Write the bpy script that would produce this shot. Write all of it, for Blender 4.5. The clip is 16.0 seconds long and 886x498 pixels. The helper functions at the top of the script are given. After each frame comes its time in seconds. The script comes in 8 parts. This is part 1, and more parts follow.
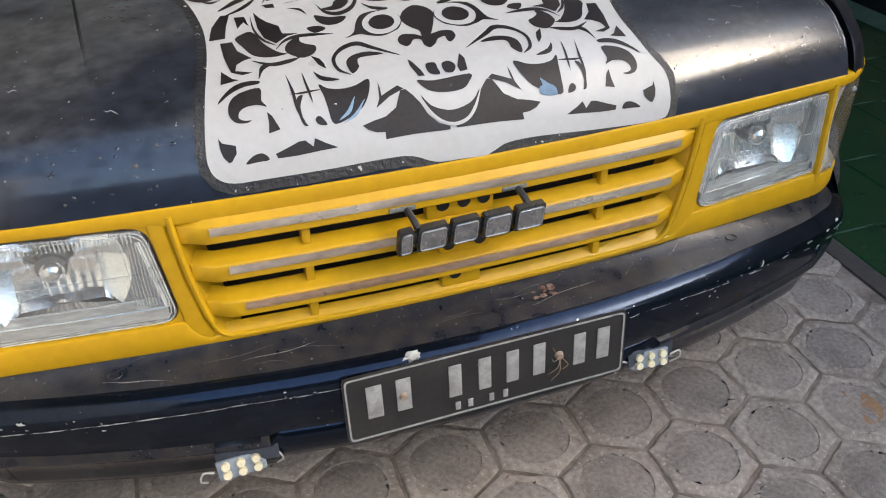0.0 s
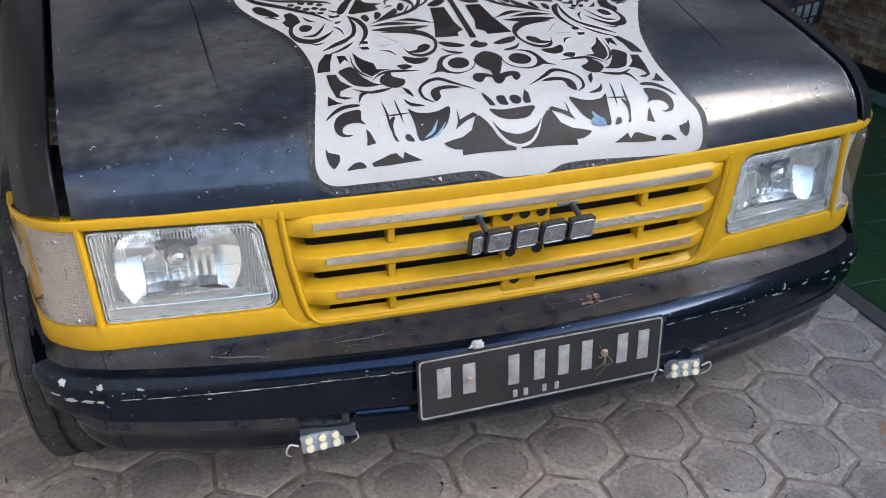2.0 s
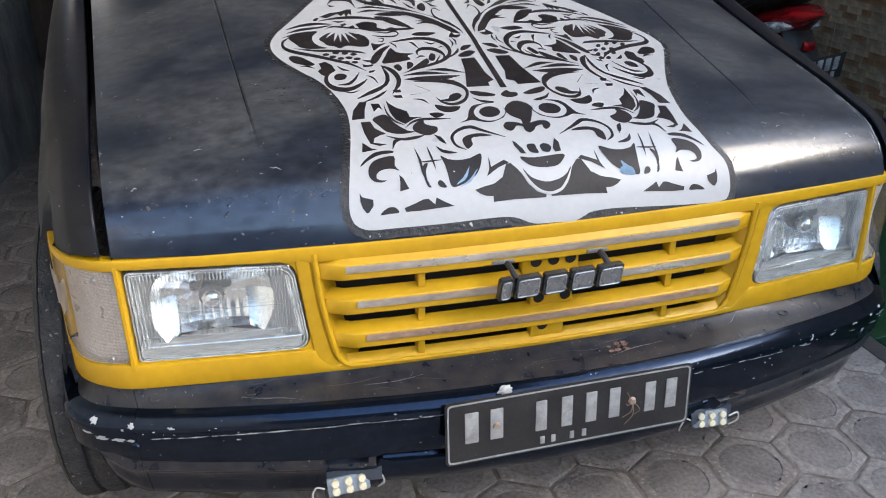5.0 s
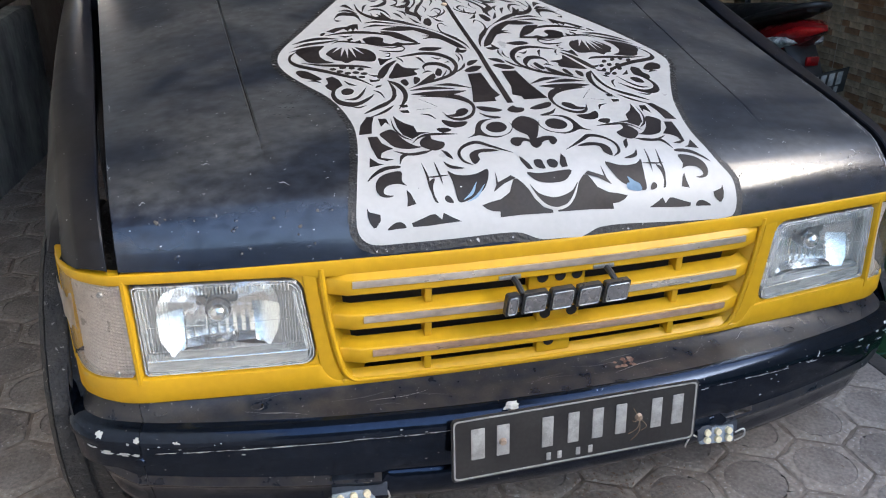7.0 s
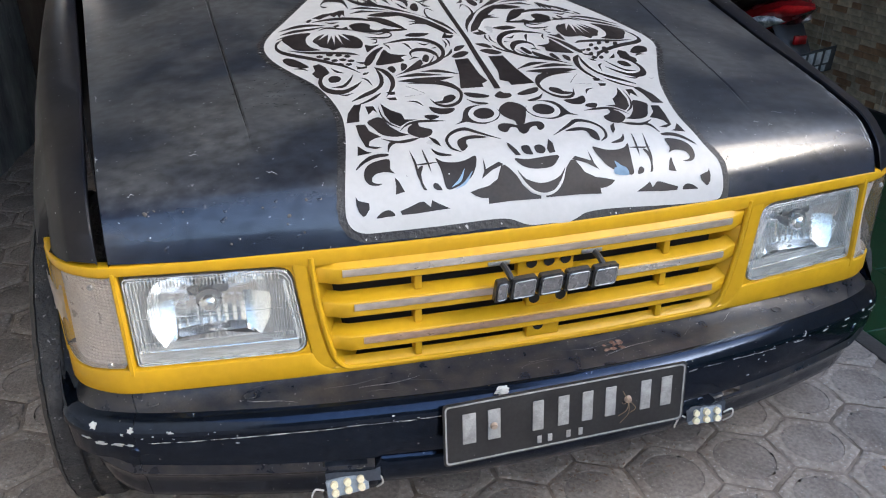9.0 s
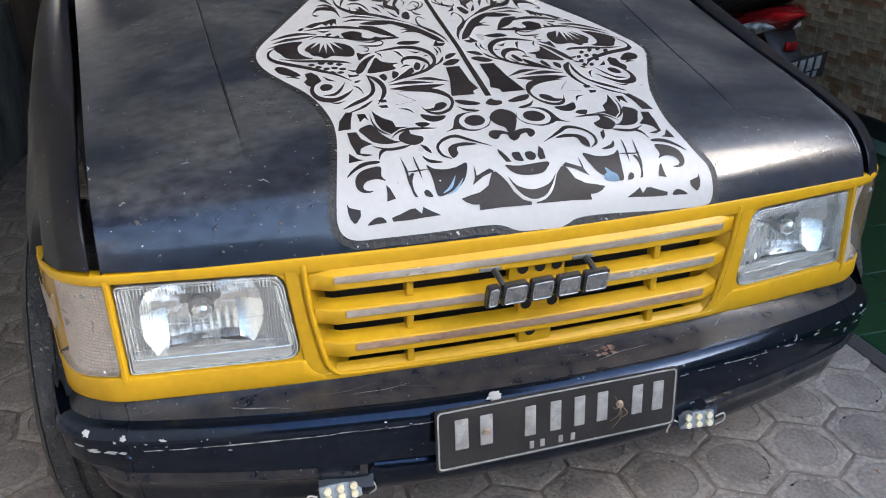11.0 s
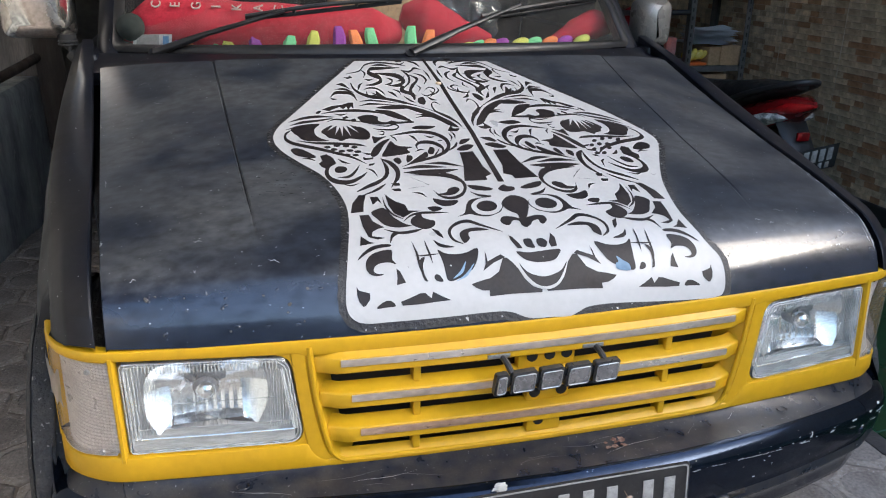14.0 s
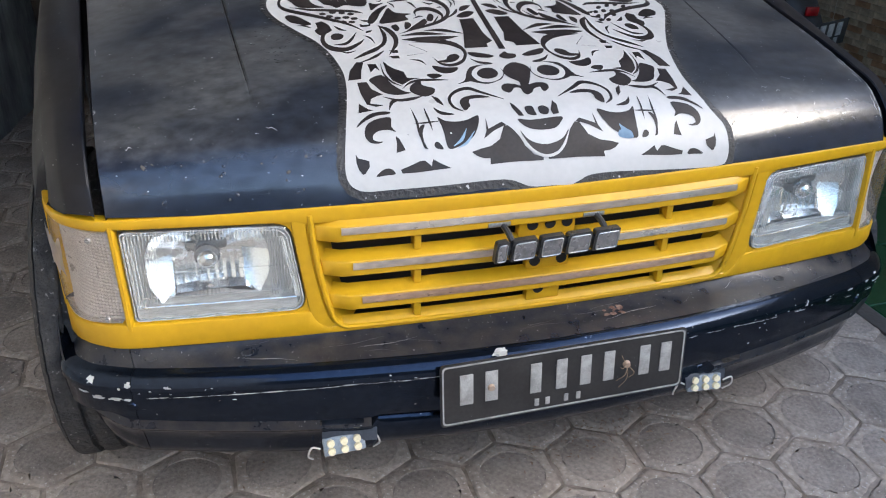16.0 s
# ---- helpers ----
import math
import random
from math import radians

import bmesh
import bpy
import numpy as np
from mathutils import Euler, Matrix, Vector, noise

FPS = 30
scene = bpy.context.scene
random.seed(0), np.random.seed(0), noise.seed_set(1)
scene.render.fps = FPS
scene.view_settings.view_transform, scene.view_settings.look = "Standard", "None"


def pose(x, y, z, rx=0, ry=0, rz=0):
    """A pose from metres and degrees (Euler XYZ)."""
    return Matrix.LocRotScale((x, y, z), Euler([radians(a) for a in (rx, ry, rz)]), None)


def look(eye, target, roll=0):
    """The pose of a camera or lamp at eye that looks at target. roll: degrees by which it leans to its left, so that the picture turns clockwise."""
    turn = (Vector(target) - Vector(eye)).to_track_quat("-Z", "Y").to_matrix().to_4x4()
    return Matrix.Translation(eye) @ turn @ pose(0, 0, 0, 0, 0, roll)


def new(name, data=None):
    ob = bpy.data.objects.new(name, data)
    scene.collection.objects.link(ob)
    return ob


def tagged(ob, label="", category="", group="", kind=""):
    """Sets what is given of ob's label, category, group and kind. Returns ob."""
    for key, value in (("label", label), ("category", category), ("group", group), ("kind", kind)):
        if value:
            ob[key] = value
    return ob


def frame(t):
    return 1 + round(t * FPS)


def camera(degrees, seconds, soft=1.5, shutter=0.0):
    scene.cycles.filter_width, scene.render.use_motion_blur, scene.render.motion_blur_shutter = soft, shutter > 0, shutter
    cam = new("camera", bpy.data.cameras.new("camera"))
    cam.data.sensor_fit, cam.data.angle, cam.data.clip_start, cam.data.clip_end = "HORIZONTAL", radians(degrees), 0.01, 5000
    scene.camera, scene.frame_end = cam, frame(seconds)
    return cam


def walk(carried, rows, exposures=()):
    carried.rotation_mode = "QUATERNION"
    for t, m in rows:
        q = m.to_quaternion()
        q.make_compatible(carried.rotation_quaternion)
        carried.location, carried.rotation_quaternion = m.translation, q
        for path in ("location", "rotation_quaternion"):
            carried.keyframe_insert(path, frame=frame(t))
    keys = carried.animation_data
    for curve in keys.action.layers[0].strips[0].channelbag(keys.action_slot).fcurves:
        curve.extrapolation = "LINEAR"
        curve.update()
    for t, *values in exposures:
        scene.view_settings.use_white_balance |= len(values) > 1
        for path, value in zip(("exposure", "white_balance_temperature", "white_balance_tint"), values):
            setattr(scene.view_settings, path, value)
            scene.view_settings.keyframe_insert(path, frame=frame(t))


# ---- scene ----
from mathutils import geometry

cam = camera(56.43, 16.0, soft=1.1)
# seconds, place, turn
ROWS = [
    (0.0, -0.3465, -0.9218, 1.1834, 55.07, 0.36, -19.26),
    (0.5, -0.4661, -1.0753, 1.1613, 56.03, 0.84, -19.37),
    (1.0, -0.4666, -1.1076, 1.1532, 57.55, 0.52, -18.75),
    (1.5, -0.4809, -1.1114, 1.1588, 58.49, -0.18, -18.05),
    (2.0, -0.4860, -1.1152, 1.1744, 61.20, -0.38, -17.16),
    (2.5, -0.5039, -1.1133, 1.1779, 62.68, -0.50, -17.10),
    (3.0, -0.5080, -1.1140, 1.1775, 63.00, -0.69, -16.88),
    (3.5, -0.5064, -1.1203, 1.1789, 63.47, -0.46, -16.58),
    (4.0, -0.5101, -1.1235, 1.1782, 63.87, -0.40, -16.22),
    (6.5, -0.5148, -1.1201, 1.1813, 65.07, -0.85, -15.62),
    (7.0, -0.5207, -1.1181, 1.1835, 65.23, -0.84, -15.64),
    (7.5, -0.5182, -1.1188, 1.1861, 65.18, -0.92, -15.59),
    (8.0, -0.5133, -1.1198, 1.1876, 64.49, -0.69, -15.73),
    (8.5, -0.5165, -1.1194, 1.1899, 64.27, -0.53, -16.03),
    (9.0, -0.5170, -1.1218, 1.1952, 63.93, -0.35, -16.48),
    (11.5, -0.5100, -1.1308, 1.1981, 64.59, -0.19, -16.86),
    (12.0, -0.5129, -1.1258, 1.2005, 64.70, -0.36, -16.82),
    (12.5, -0.5168, -1.1168, 1.2051, 65.15, -0.72, -16.39),
    (13.0, -0.5168, -1.1150, 1.2154, 67.83, -1.54, -15.65),
    (13.5, -0.5123, -1.1211, 1.2182, 70.31, -1.37, -15.42),
    (14.0, -0.5049, -1.1204, 1.2074, 69.69, -1.28, -15.47),
    (14.5, -0.5055, -1.1159, 1.2025, 68.54, -1.20, -15.42),
    (15.0, -0.5068, -1.1196, 1.1929, 65.87, -1.15, -15.44),
    (15.5, -0.5091, -1.1257, 1.1731, 63.01, -1.14, -15.58),
    (16.0, -0.5089, -1.1245, 1.1710, 62.12, -1.09, -15.70),
]
walk(cam, [(t, pose(x, y, z, rx, ry, rz)) for t, x, y, z, rx, ry, rz in ROWS], exposures=[(0.0, 1.60, 6250, 10), (0.5, 1.89, 5900, 10), (1.1, 1.93, 5700, 10), (1.5, 1.78, 5750, 10), (2.0, 1.68, 5750, 10), (3.0, 1.76, 5750, 10), (16.0, 1.78, 5750, 10)])

# ---- daylight: open sky before the carport, its roof over the car ----
world = bpy.data.worlds.new("sky")
scene.world = world
world.use_nodes = True
wn = world.node_tree.nodes
sky = wn.new("ShaderNodeTexSky")
sky.sky_type = "NISHITA"
sky.sun_disc = False
sky.sun_elevation, sky.sun_rotation = radians(37), radians(118)
sky.air_density, sky.dust_density = 1.5, 3.0
world.node_tree.links.new(sky.outputs[0], wn["Background"].inputs[0])
wn["Background"].inputs[1].default_value = 0.15
sun = new("sun", bpy.data.lights.new("sun", "SUN"))
sun.data.energy, sun.data.angle, sun.data.color = 0.22, radians(28), (1.0, 0.90, 0.76)
sun.matrix_world = look((7.5, -4.0, 6.4), (0, 0, 0))

# ---- materials ----
def material(name, base, rough=0.5, metal=0.0, second=None, scale=8.0, amount=0.5, bump=0.0, bump_scale=60.0, speck=None,
             speck_scale=90.0, speck_cut=0.72, coat=0.0, spread=0.15, lo=0.35, hi=0.65, random_tone=0.0, stretch=(1, 1, 1), grain=0.17, spec=0.5, fade=None, coat_rough=0.12):
    """A surface with two scales of variation, specks and fine relief, in metres."""
    m = bpy.data.materials.new(name)
    m.use_nodes = True
    nt = m.node_tree
    n, link = nt.nodes, nt.links.new
    b = n["Principled BSDF"]
    b.inputs["Metallic"].default_value = metal
    b.inputs["Coat Weight"].default_value = coat
    b.inputs["Coat Roughness"].default_value = coat_rough
    b.inputs["Specular IOR Level"].default_value = spec
    tc = n.new("ShaderNodeTexCoord")
    mp = n.new("ShaderNodeMapping")
    mp.inputs["Scale"].default_value = stretch
    link(tc.outputs["Object"], mp.inputs["Vector"])
    big = n.new("ShaderNodeTexNoise")
    big.inputs["Scale"].default_value, big.inputs["Detail"].default_value = scale, 5
    fine = n.new("ShaderNodeTexNoise")
    fine.inputs["Scale"].default_value, fine.inputs["Detail"].default_value = scale * 9, 4
    for t in (big, fine):
        link(mp.outputs[0], t.inputs["Vector"])
    ramp = n.new("ShaderNodeMapRange")
    ramp.inputs[1].default_value, ramp.inputs[2].default_value, ramp.inputs[4].default_value = lo, hi, amount
    link(big.outputs[0], ramp.inputs[0])
    mix = n.new("ShaderNodeMix")
    mix.data_type = "RGBA"
    mix.inputs[6].default_value = (*base, 1)
    second = second or tuple(c * 0.6 for c in base)
    mix.inputs[7].default_value = (*second, 1)
    worn = ramp.outputs[0]
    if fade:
        # chalky wear only above a wavering height; below it gloss, and a bluer base painting reflected sky
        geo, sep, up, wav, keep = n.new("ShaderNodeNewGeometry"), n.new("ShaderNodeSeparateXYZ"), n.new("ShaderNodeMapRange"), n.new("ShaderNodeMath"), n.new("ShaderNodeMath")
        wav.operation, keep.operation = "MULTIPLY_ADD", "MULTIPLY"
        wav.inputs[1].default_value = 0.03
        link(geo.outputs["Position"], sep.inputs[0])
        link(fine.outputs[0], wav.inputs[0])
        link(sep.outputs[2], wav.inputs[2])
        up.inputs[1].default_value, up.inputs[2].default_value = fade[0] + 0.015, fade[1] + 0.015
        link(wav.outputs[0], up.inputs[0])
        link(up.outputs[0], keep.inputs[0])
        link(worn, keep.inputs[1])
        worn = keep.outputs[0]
        gloss = n.new("ShaderNodeMapRange")
        gloss.inputs[3].default_value, gloss.inputs[4].default_value = 1.0, coat
        link(up.outputs[0], gloss.inputs[0])
        peel = n.new("ShaderNodeMapRange")
        peel.inputs[1].default_value, peel.inputs[2].default_value, peel.inputs[3].default_value = 0.36, 0.50, 0.6
        link(fine.outputs[0], peel.inputs[0])
        both = n.new("ShaderNodeMath")
        both.operation = "MULTIPLY"
        link(gloss.outputs[0], both.inputs[0])
        link(peel.outputs[0], both.inputs[1])
        link(both.outputs[0], b.inputs["Coat Weight"])
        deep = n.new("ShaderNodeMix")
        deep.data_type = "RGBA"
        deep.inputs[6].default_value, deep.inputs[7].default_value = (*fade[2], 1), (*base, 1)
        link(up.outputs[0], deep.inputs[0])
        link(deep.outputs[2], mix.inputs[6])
    link(worn, mix.inputs[0])
    gr = n.new("ShaderNodeMapRange")
    gr.inputs[1].default_value, gr.inputs[2].default_value = 0.3, 0.7
    gr.inputs[3].default_value, gr.inputs[4].default_value = 1 - grain, 1 + grain
    link(fine.outputs[0], gr.inputs[0])
    tone = n.new("ShaderNodeVectorMath")
    tone.operation = "SCALE"
    link(mix.outputs[2], tone.inputs[0])
    link(gr.outputs[0], tone.inputs[3])
    colour = tone.outputs[0]
    if random_tone:
        info = n.new("ShaderNodeObjectInfo")
        rr = n.new("ShaderNodeMapRange")
        rr.inputs[3].default_value, rr.inputs[4].default_value = 1 - random_tone, 1 + random_tone
        link(info.outputs["Random"], rr.inputs[0])
        t2 = n.new("ShaderNodeVectorMath")
        t2.operation = "SCALE"
        link(colour, t2.inputs[0])
        link(rr.outputs[0], t2.inputs[3])
        colour = t2.outputs[0]
    if speck:
        sp = n.new("ShaderNodeTexNoise")
        sp.inputs["Scale"].default_value, sp.inputs["Detail"].default_value = speck_scale, 2
        link(mp.outputs[0], sp.inputs["Vector"])
        cut = n.new("ShaderNodeMapRange")
        cut.inputs[1].default_value, cut.inputs[2].default_value = speck_cut, speck_cut + 0.03
        link(sp.outputs[0], cut.inputs[0])
        m2 = n.new("ShaderNodeMix")
        m2.data_type = "RGBA"
        m2.inputs[7].default_value = (*speck, 1)
        link(cut.outputs[0], m2.inputs[0])
        link(colour, m2.inputs[6])
        colour = m2.outputs[2]
    link(colour, b.inputs["Base Color"])
    rg = n.new("ShaderNodeMapRange")
    rg.inputs[1].default_value, rg.inputs[2].default_value = 0.3, 0.7
    rg.inputs[3].default_value, rg.inputs[4].default_value = max(0.02, rough - spread), min(1, rough + spread)
    link(big.outputs[0], rg.inputs[0])
    if fade:
        dull, prod = n.new("ShaderNodeMapRange"), n.new("ShaderNodeMath")
        prod.operation = "MULTIPLY"
        dull.inputs[3].default_value, dull.inputs[4].default_value = 0.55, 1.0
        link(up.outputs[0], dull.inputs[0])
        link(rg.outputs[0], prod.inputs[0])
        link(dull.outputs[0], prod.inputs[1])
        link(prod.outputs[0], b.inputs["Roughness"])
    else:
        link(rg.outputs[0], b.inputs["Roughness"])
    if bump:
        bn = n.new("ShaderNodeTexNoise")
        bn.inputs["Scale"].default_value, bn.inputs["Detail"].default_value = bump_scale, 6
        link(mp.outputs[0], bn.inputs["Vector"])
        bp = n.new("ShaderNodeBump")
        bp.inputs["Strength"].default_value, bp.inputs["Distance"].default_value = bump, 0.01
        link(bn.outputs[0], bp.inputs["Height"])
        link(bp.outputs[0], b.inputs["Normal"])
    return m


def glass(name, tint=(1, 1, 1), rough=0.02, gloss=1.45, haze=0.0, haze_tone=(0.7, 0.7, 0.7)):
    """Thin clear sheet: clear through, glossy by Fresnel, with some haze and dust on it."""
    m = bpy.data.materials.new(name)
    m.use_nodes = True
    n, link = m.node_tree.nodes, m.node_tree.links.new
    out = n["Material Output"]
    clear, shine, fres, mix = n.new("ShaderNodeBsdfTransparent"), n.new("ShaderNodeBsdfGlossy"), n.new("ShaderNodeLayerWeight"), n.new("ShaderNodeMixShader")
    clear.inputs[0].default_value = (*tint, 1)
    shine.inputs["Roughness"].default_value = rough
    fres.inputs[0].default_value = 0.5
    power, scale_up = n.new("ShaderNodeMath"), n.new("ShaderNodeMath")
    power.operation, scale_up.operation = "POWER", "MULTIPLY_ADD"
    power.inputs[1].default_value = 4.0
    scale_up.inputs[1].default_value, scale_up.inputs[2].default_value = 0.85, ((gloss - 1) / (gloss + 1)) ** 2
    link(fres.outputs["Facing"], power.inputs[0])
    link(power.outputs[0], scale_up.inputs[0])
    link(scale_up.outputs[0], mix.inputs[0])
    link(clear.outputs[0], mix.inputs[1])
    link(shine.outputs[0], mix.inputs[2])
    last = mix.outputs[0]
    if haze:
        tc, tex, rng2, dust, mx = n.new("ShaderNodeTexCoord"), n.new("ShaderNodeTexNoise"), n.new("ShaderNodeMapRange"), n.new("ShaderNodeBsdfDiffuse"), n.new("ShaderNodeMixShader")
        tex.inputs["Scale"].default_value, tex.inputs["Detail"].default_value = 30, 6
        rng2.inputs[1].default_value, rng2.inputs[2].default_value, rng2.inputs[3].default_value, rng2.inputs[4].default_value = 0.3, 0.75, haze * 0.4, haze * 1.6
        dust.inputs[0].default_value = (*haze_tone, 1)
        link(tc.outputs["Object"], tex.inputs["Vector"])
        link(tex.outputs[0], rng2.inputs[0])
        link(rng2.outputs[0], mx.inputs[0])
        link(last, mx.inputs[1])
        link(dust.outputs[0], mx.inputs[2])
        last = mx.outputs[0]
    link(last, out.inputs["Surface"])
    return m


# last fade value: lip navy, raised in blue to paint some sky reflection
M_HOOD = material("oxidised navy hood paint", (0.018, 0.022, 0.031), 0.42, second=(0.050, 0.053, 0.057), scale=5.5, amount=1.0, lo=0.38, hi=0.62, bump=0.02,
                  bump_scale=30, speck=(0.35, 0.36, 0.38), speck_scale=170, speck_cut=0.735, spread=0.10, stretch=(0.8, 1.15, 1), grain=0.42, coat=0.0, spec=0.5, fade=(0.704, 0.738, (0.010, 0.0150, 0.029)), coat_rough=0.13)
M_NAVY = material("worn navy paint", (0.005, 0.0065, 0.012), 0.40, second=(0.012, 0.012, 0.014), scale=7, amount=0.8, bump=0.02, bump_scale=40, spec=0.28,
                  speck=(0.4, 0.41, 0.42), speck_scale=150, speck_cut=0.74, spread=0.08)
M_BUMPER = material("scuffed navy bumper paint", (0.024, 0.034, 0.056), 0.12, 0.85, second=(0.017, 0.025, 0.043), scale=9, amount=0.9, bump=0.03,
                    bump_scale=45, speck=(0.42, 0.43, 0.44), speck_scale=130, speck_cut=0.735, spread=0.03, spec=0.50)
M_BUMPERTOP = material("dusty bumper top", (0.010, 0.0135, 0.022), 0.34, second=(0.036, 0.034, 0.033), scale=34, amount=0.9, bump=0.05, bump_scale=80,
                       speck=(0.20, 0.20, 0.20), speck_scale=190, speck_cut=0.705, spread=0.09, spec=0.45)
M_YELLOW = material("yellow grille paint", (0.60, 0.350, 0.006), 0.38, second=(0.53, 0.300, 0.007), scale=7, amount=0.6, bump=0.02,
                    bump_scale=90, coat=0.04, spread=0.08, grain=0.05, spec=0.4)
M_BLACK = material("shade and crack black", (0.008, 0.008, 0.008), 0.75)
M_RUBBER = material("black rubber trim", (0.016, 0.016, 0.017), 0.45, scale=20, second=(0.03, 0.03, 0.03))
M_TYRE = material("dusty tyre rubber", (0.030, 0.031, 0.033), 0.85, second=(0.095, 0.090, 0.083), scale=30, bump=0.9, bump_scale=90, speck=(0.2, 0.2, 0.19), speck_scale=120, speck_cut=0.68)
M_CHROME = material("pitted bright strip", (0.66, 0.61, 0.54), 0.34, 0.65, second=(0.45, 0.36, 0.28), scale=14, amount=0.8, spread=0.1,
                    stretch=(0.4, 1, 1), speck=(0.25, 0.17, 0.11), speck_scale=160, speck_cut=0.72)
M_COPPER = material("brown worn strip", (0.58, 0.42, 0.31), 0.4, 0.6, second=(0.42, 0.27, 0.18), scale=16, amount=0.8, spread=0.1,
                    speck=(0.2, 0.14, 0.1), speck_scale=150, speck_cut=0.7, stretch=(0.4, 1, 1))
M_BADGE = material("dark chrome badge", (0.30, 0.30, 0.305), 0.3, 0.6, second=(0.06, 0.06, 0.065), scale=40)
M_BADGE_EDGE = material("grey chrome badge body", (0.07, 0.07, 0.07), 0.35, 0.5, second=(0.03, 0.03, 0.03), scale=40)
M_REFLECTOR = material("bright lamp reflector", (0.96, 0.97, 0.98), 0.23, 1.0, second=(0.88, 0.89, 0.90), scale=30, spread=0.05)
M_LAMPBOX = material("hazy lamp lining", (0.46, 0.44, 0.42), 0.35, 0.25, second=(0.30, 0.285, 0.27), scale=20, stretch=(3, 1, 0.3))
M_SILL = material("pale moulded glass sill", (0.50, 0.50, 0.49), 0.25, 0.2, second=(0.38, 0.38, 0.37), scale=16, stretch=(0.3, 1, 2))
M_RIDGE = glass("moulded glass edge", (0.92, 0.94, 0.94), 0.08, 1.6, 0.30, (0.85, 0.86, 0.86))
M_SHIELD = material("dull lamp shield", (0.30, 0.30, 0.31), 0.3, 0.8, second=(0.16, 0.16, 0.17), scale=40)
M_LAMPGLASS = glass("headlight glass", (0.97, 0.985, 0.985), 0.03, 1.5, 0.03, (0.8, 0.8, 0.8))
M_SIGNAL = glass("clear indicator lens", (0.93, 0.91, 0.88), 0.08, 1.5, 0.06, (0.72, 0.66, 0.60))
M_SIGNALBACK = material("silvered indicator housing", (0.62, 0.58, 0.55), 0.4, 0.3, second=(0.50, 0.46, 0.43), scale=30)
M_FILM = glass("cloudy plastic film", (0.90, 0.87, 0.83), 0.3, 1.45, 0.30, (0.60, 0.55, 0.50))
M_STEEL = material("grey steel", (0.42, 0.43, 0.44), 0.4, 0.8, second=(0.3, 0.3, 0.3), scale=30)
M_PLATE = material("black plate", (0.018, 0.018, 0.019), 0.45, second=(0.035, 0.034, 0.033), scale=18, speck=(0.2, 0.2, 0.2), speck_scale=120,
                   speck_cut=0.75)
M_PLATEMARK = material("worn white embossing", (0.36, 0.36, 0.35), 0.5, second=(0.22, 0.22, 0.21), scale=60, amount=0.8)
M_LED = material("cream light diodes", (0.80, 0.74, 0.52), 0.35, second=(0.7, 0.62, 0.4), scale=60)
M_LEDBODY = material("translucent strip body", (0.30, 0.34, 0.38), 0.25, second=(0.2, 0.24, 0.28), scale=40)
M_WIRE = material("white wire", (0.7, 0.68, 0.64), 0.5)
M_PAVER = material("worn concrete paver", (0.40, 0.342, 0.288), 0.85, second=(0.28, 0.232, 0.190), scale=8, amount=0.9, bump=0.45,
                   bump_scale=110, speck=(0.50, 0.46, 0.41), speck_scale=150, speck_cut=0.64, random_tone=0.10, spread=0.08, grain=0.25)
M_DISC = material("dark worn paver disc", (0.315, 0.270, 0.230), 0.85, second=(0.222, 0.190, 0.163), scale=11, amount=0.9, bump=0.4,
                  bump_scale=140, speck=(0.46, 0.42, 0.38), speck_scale=180, speck_cut=0.68, random_tone=0.12, spread=0.08, grain=0.25)
M_SOIL = material("sandy joint soil", (0.32, 0.27, 0.225), 0.95, second=(0.15, 0.118, 0.09), scale=11, amount=1.0, lo=0.36, hi=0.66, bump=0.6, bump_scale=90)
M_GREEN = material("dark green floor tile", (0.012, 0.060, 0.022), 0.22, second=(0.008, 0.040, 0.018), scale=11, amount=0.9, bump=0.02,
                   bump_scale=25, spread=0.08)
M_GROUT = material("pale grout", (0.10, 0.16, 0.11), 0.8)
M_KERB = material("dark kerb mortar", (0.06, 0.052, 0.046), 0.9, second=(0.1, 0.09, 0.08), scale=25, bump=0.5, bump_scale=80)
M_BRICKS = [material("brick tile " + n, c, 0.45, second=tuple(q * 0.55 for q in c), scale=24, amount=0.9, bump=0.45, bump_scale=110, random_tone=0.16)
            for n, c in (("brown", (0.45, 0.255, 0.135)), ("grey brown", (0.60, 0.49, 0.33)), ("dark", (0.50, 0.385, 0.255)), ("sand", (0.68, 0.55, 0.365)))]
M_BRICKGROUT = material("beige tile grout", (0.52, 0.44, 0.33), 0.7, second=(0.34, 0.29, 0.24), scale=20)
M_PLASTER = material("weathered grey plaster", (0.46, 0.47, 0.45), 0.9, second=(0.19, 0.20, 0.195), scale=6, amount=1.0, bump=0.5,
                     bump_scale=35, stretch=(1, 1, 0.35), speck=(0.36, 0.36, 0.35), speck_scale=60, speck_cut=0.66)
M_DIM = material("dim stained wall", (0.16, 0.145, 0.13), 0.85, second=(0.10, 0.09, 0.08), scale=3, bump=0.1, bump_scale=40)
M_WALL = material("aged painted wall", (0.55, 0.52, 0.47), 0.85, second=(0.45, 0.42, 0.38), scale=3, bump=0.1, bump_scale=40)
M_ROOF = material("pale sheet roof", (0.26, 0.25, 0.24), 0.7, second=(0.19, 0.18, 0.17), scale=4)
M_WOODDARK = material("dark old wood", (0.05, 0.036, 0.026), 0.8, second=(0.028, 0.02, 0.015), scale=10, stretch=(3, 3, 0.4), bump=0.2)
M_GLASS = glass("windscreen glass", (0.90, 0.93, 0.92), 0.01, 1.4, 0.05, (0.45, 0.43, 0.40))
M_CARD = material("brown cardboard", (0.42, 0.27, 0.14), 0.85, second=(0.34, 0.21, 0.11), scale=12)
M_PAPER = material("white paper", (0.80, 0.82, 0.86), 0.8, second=(0.6, 0.62, 0.66), scale=20)
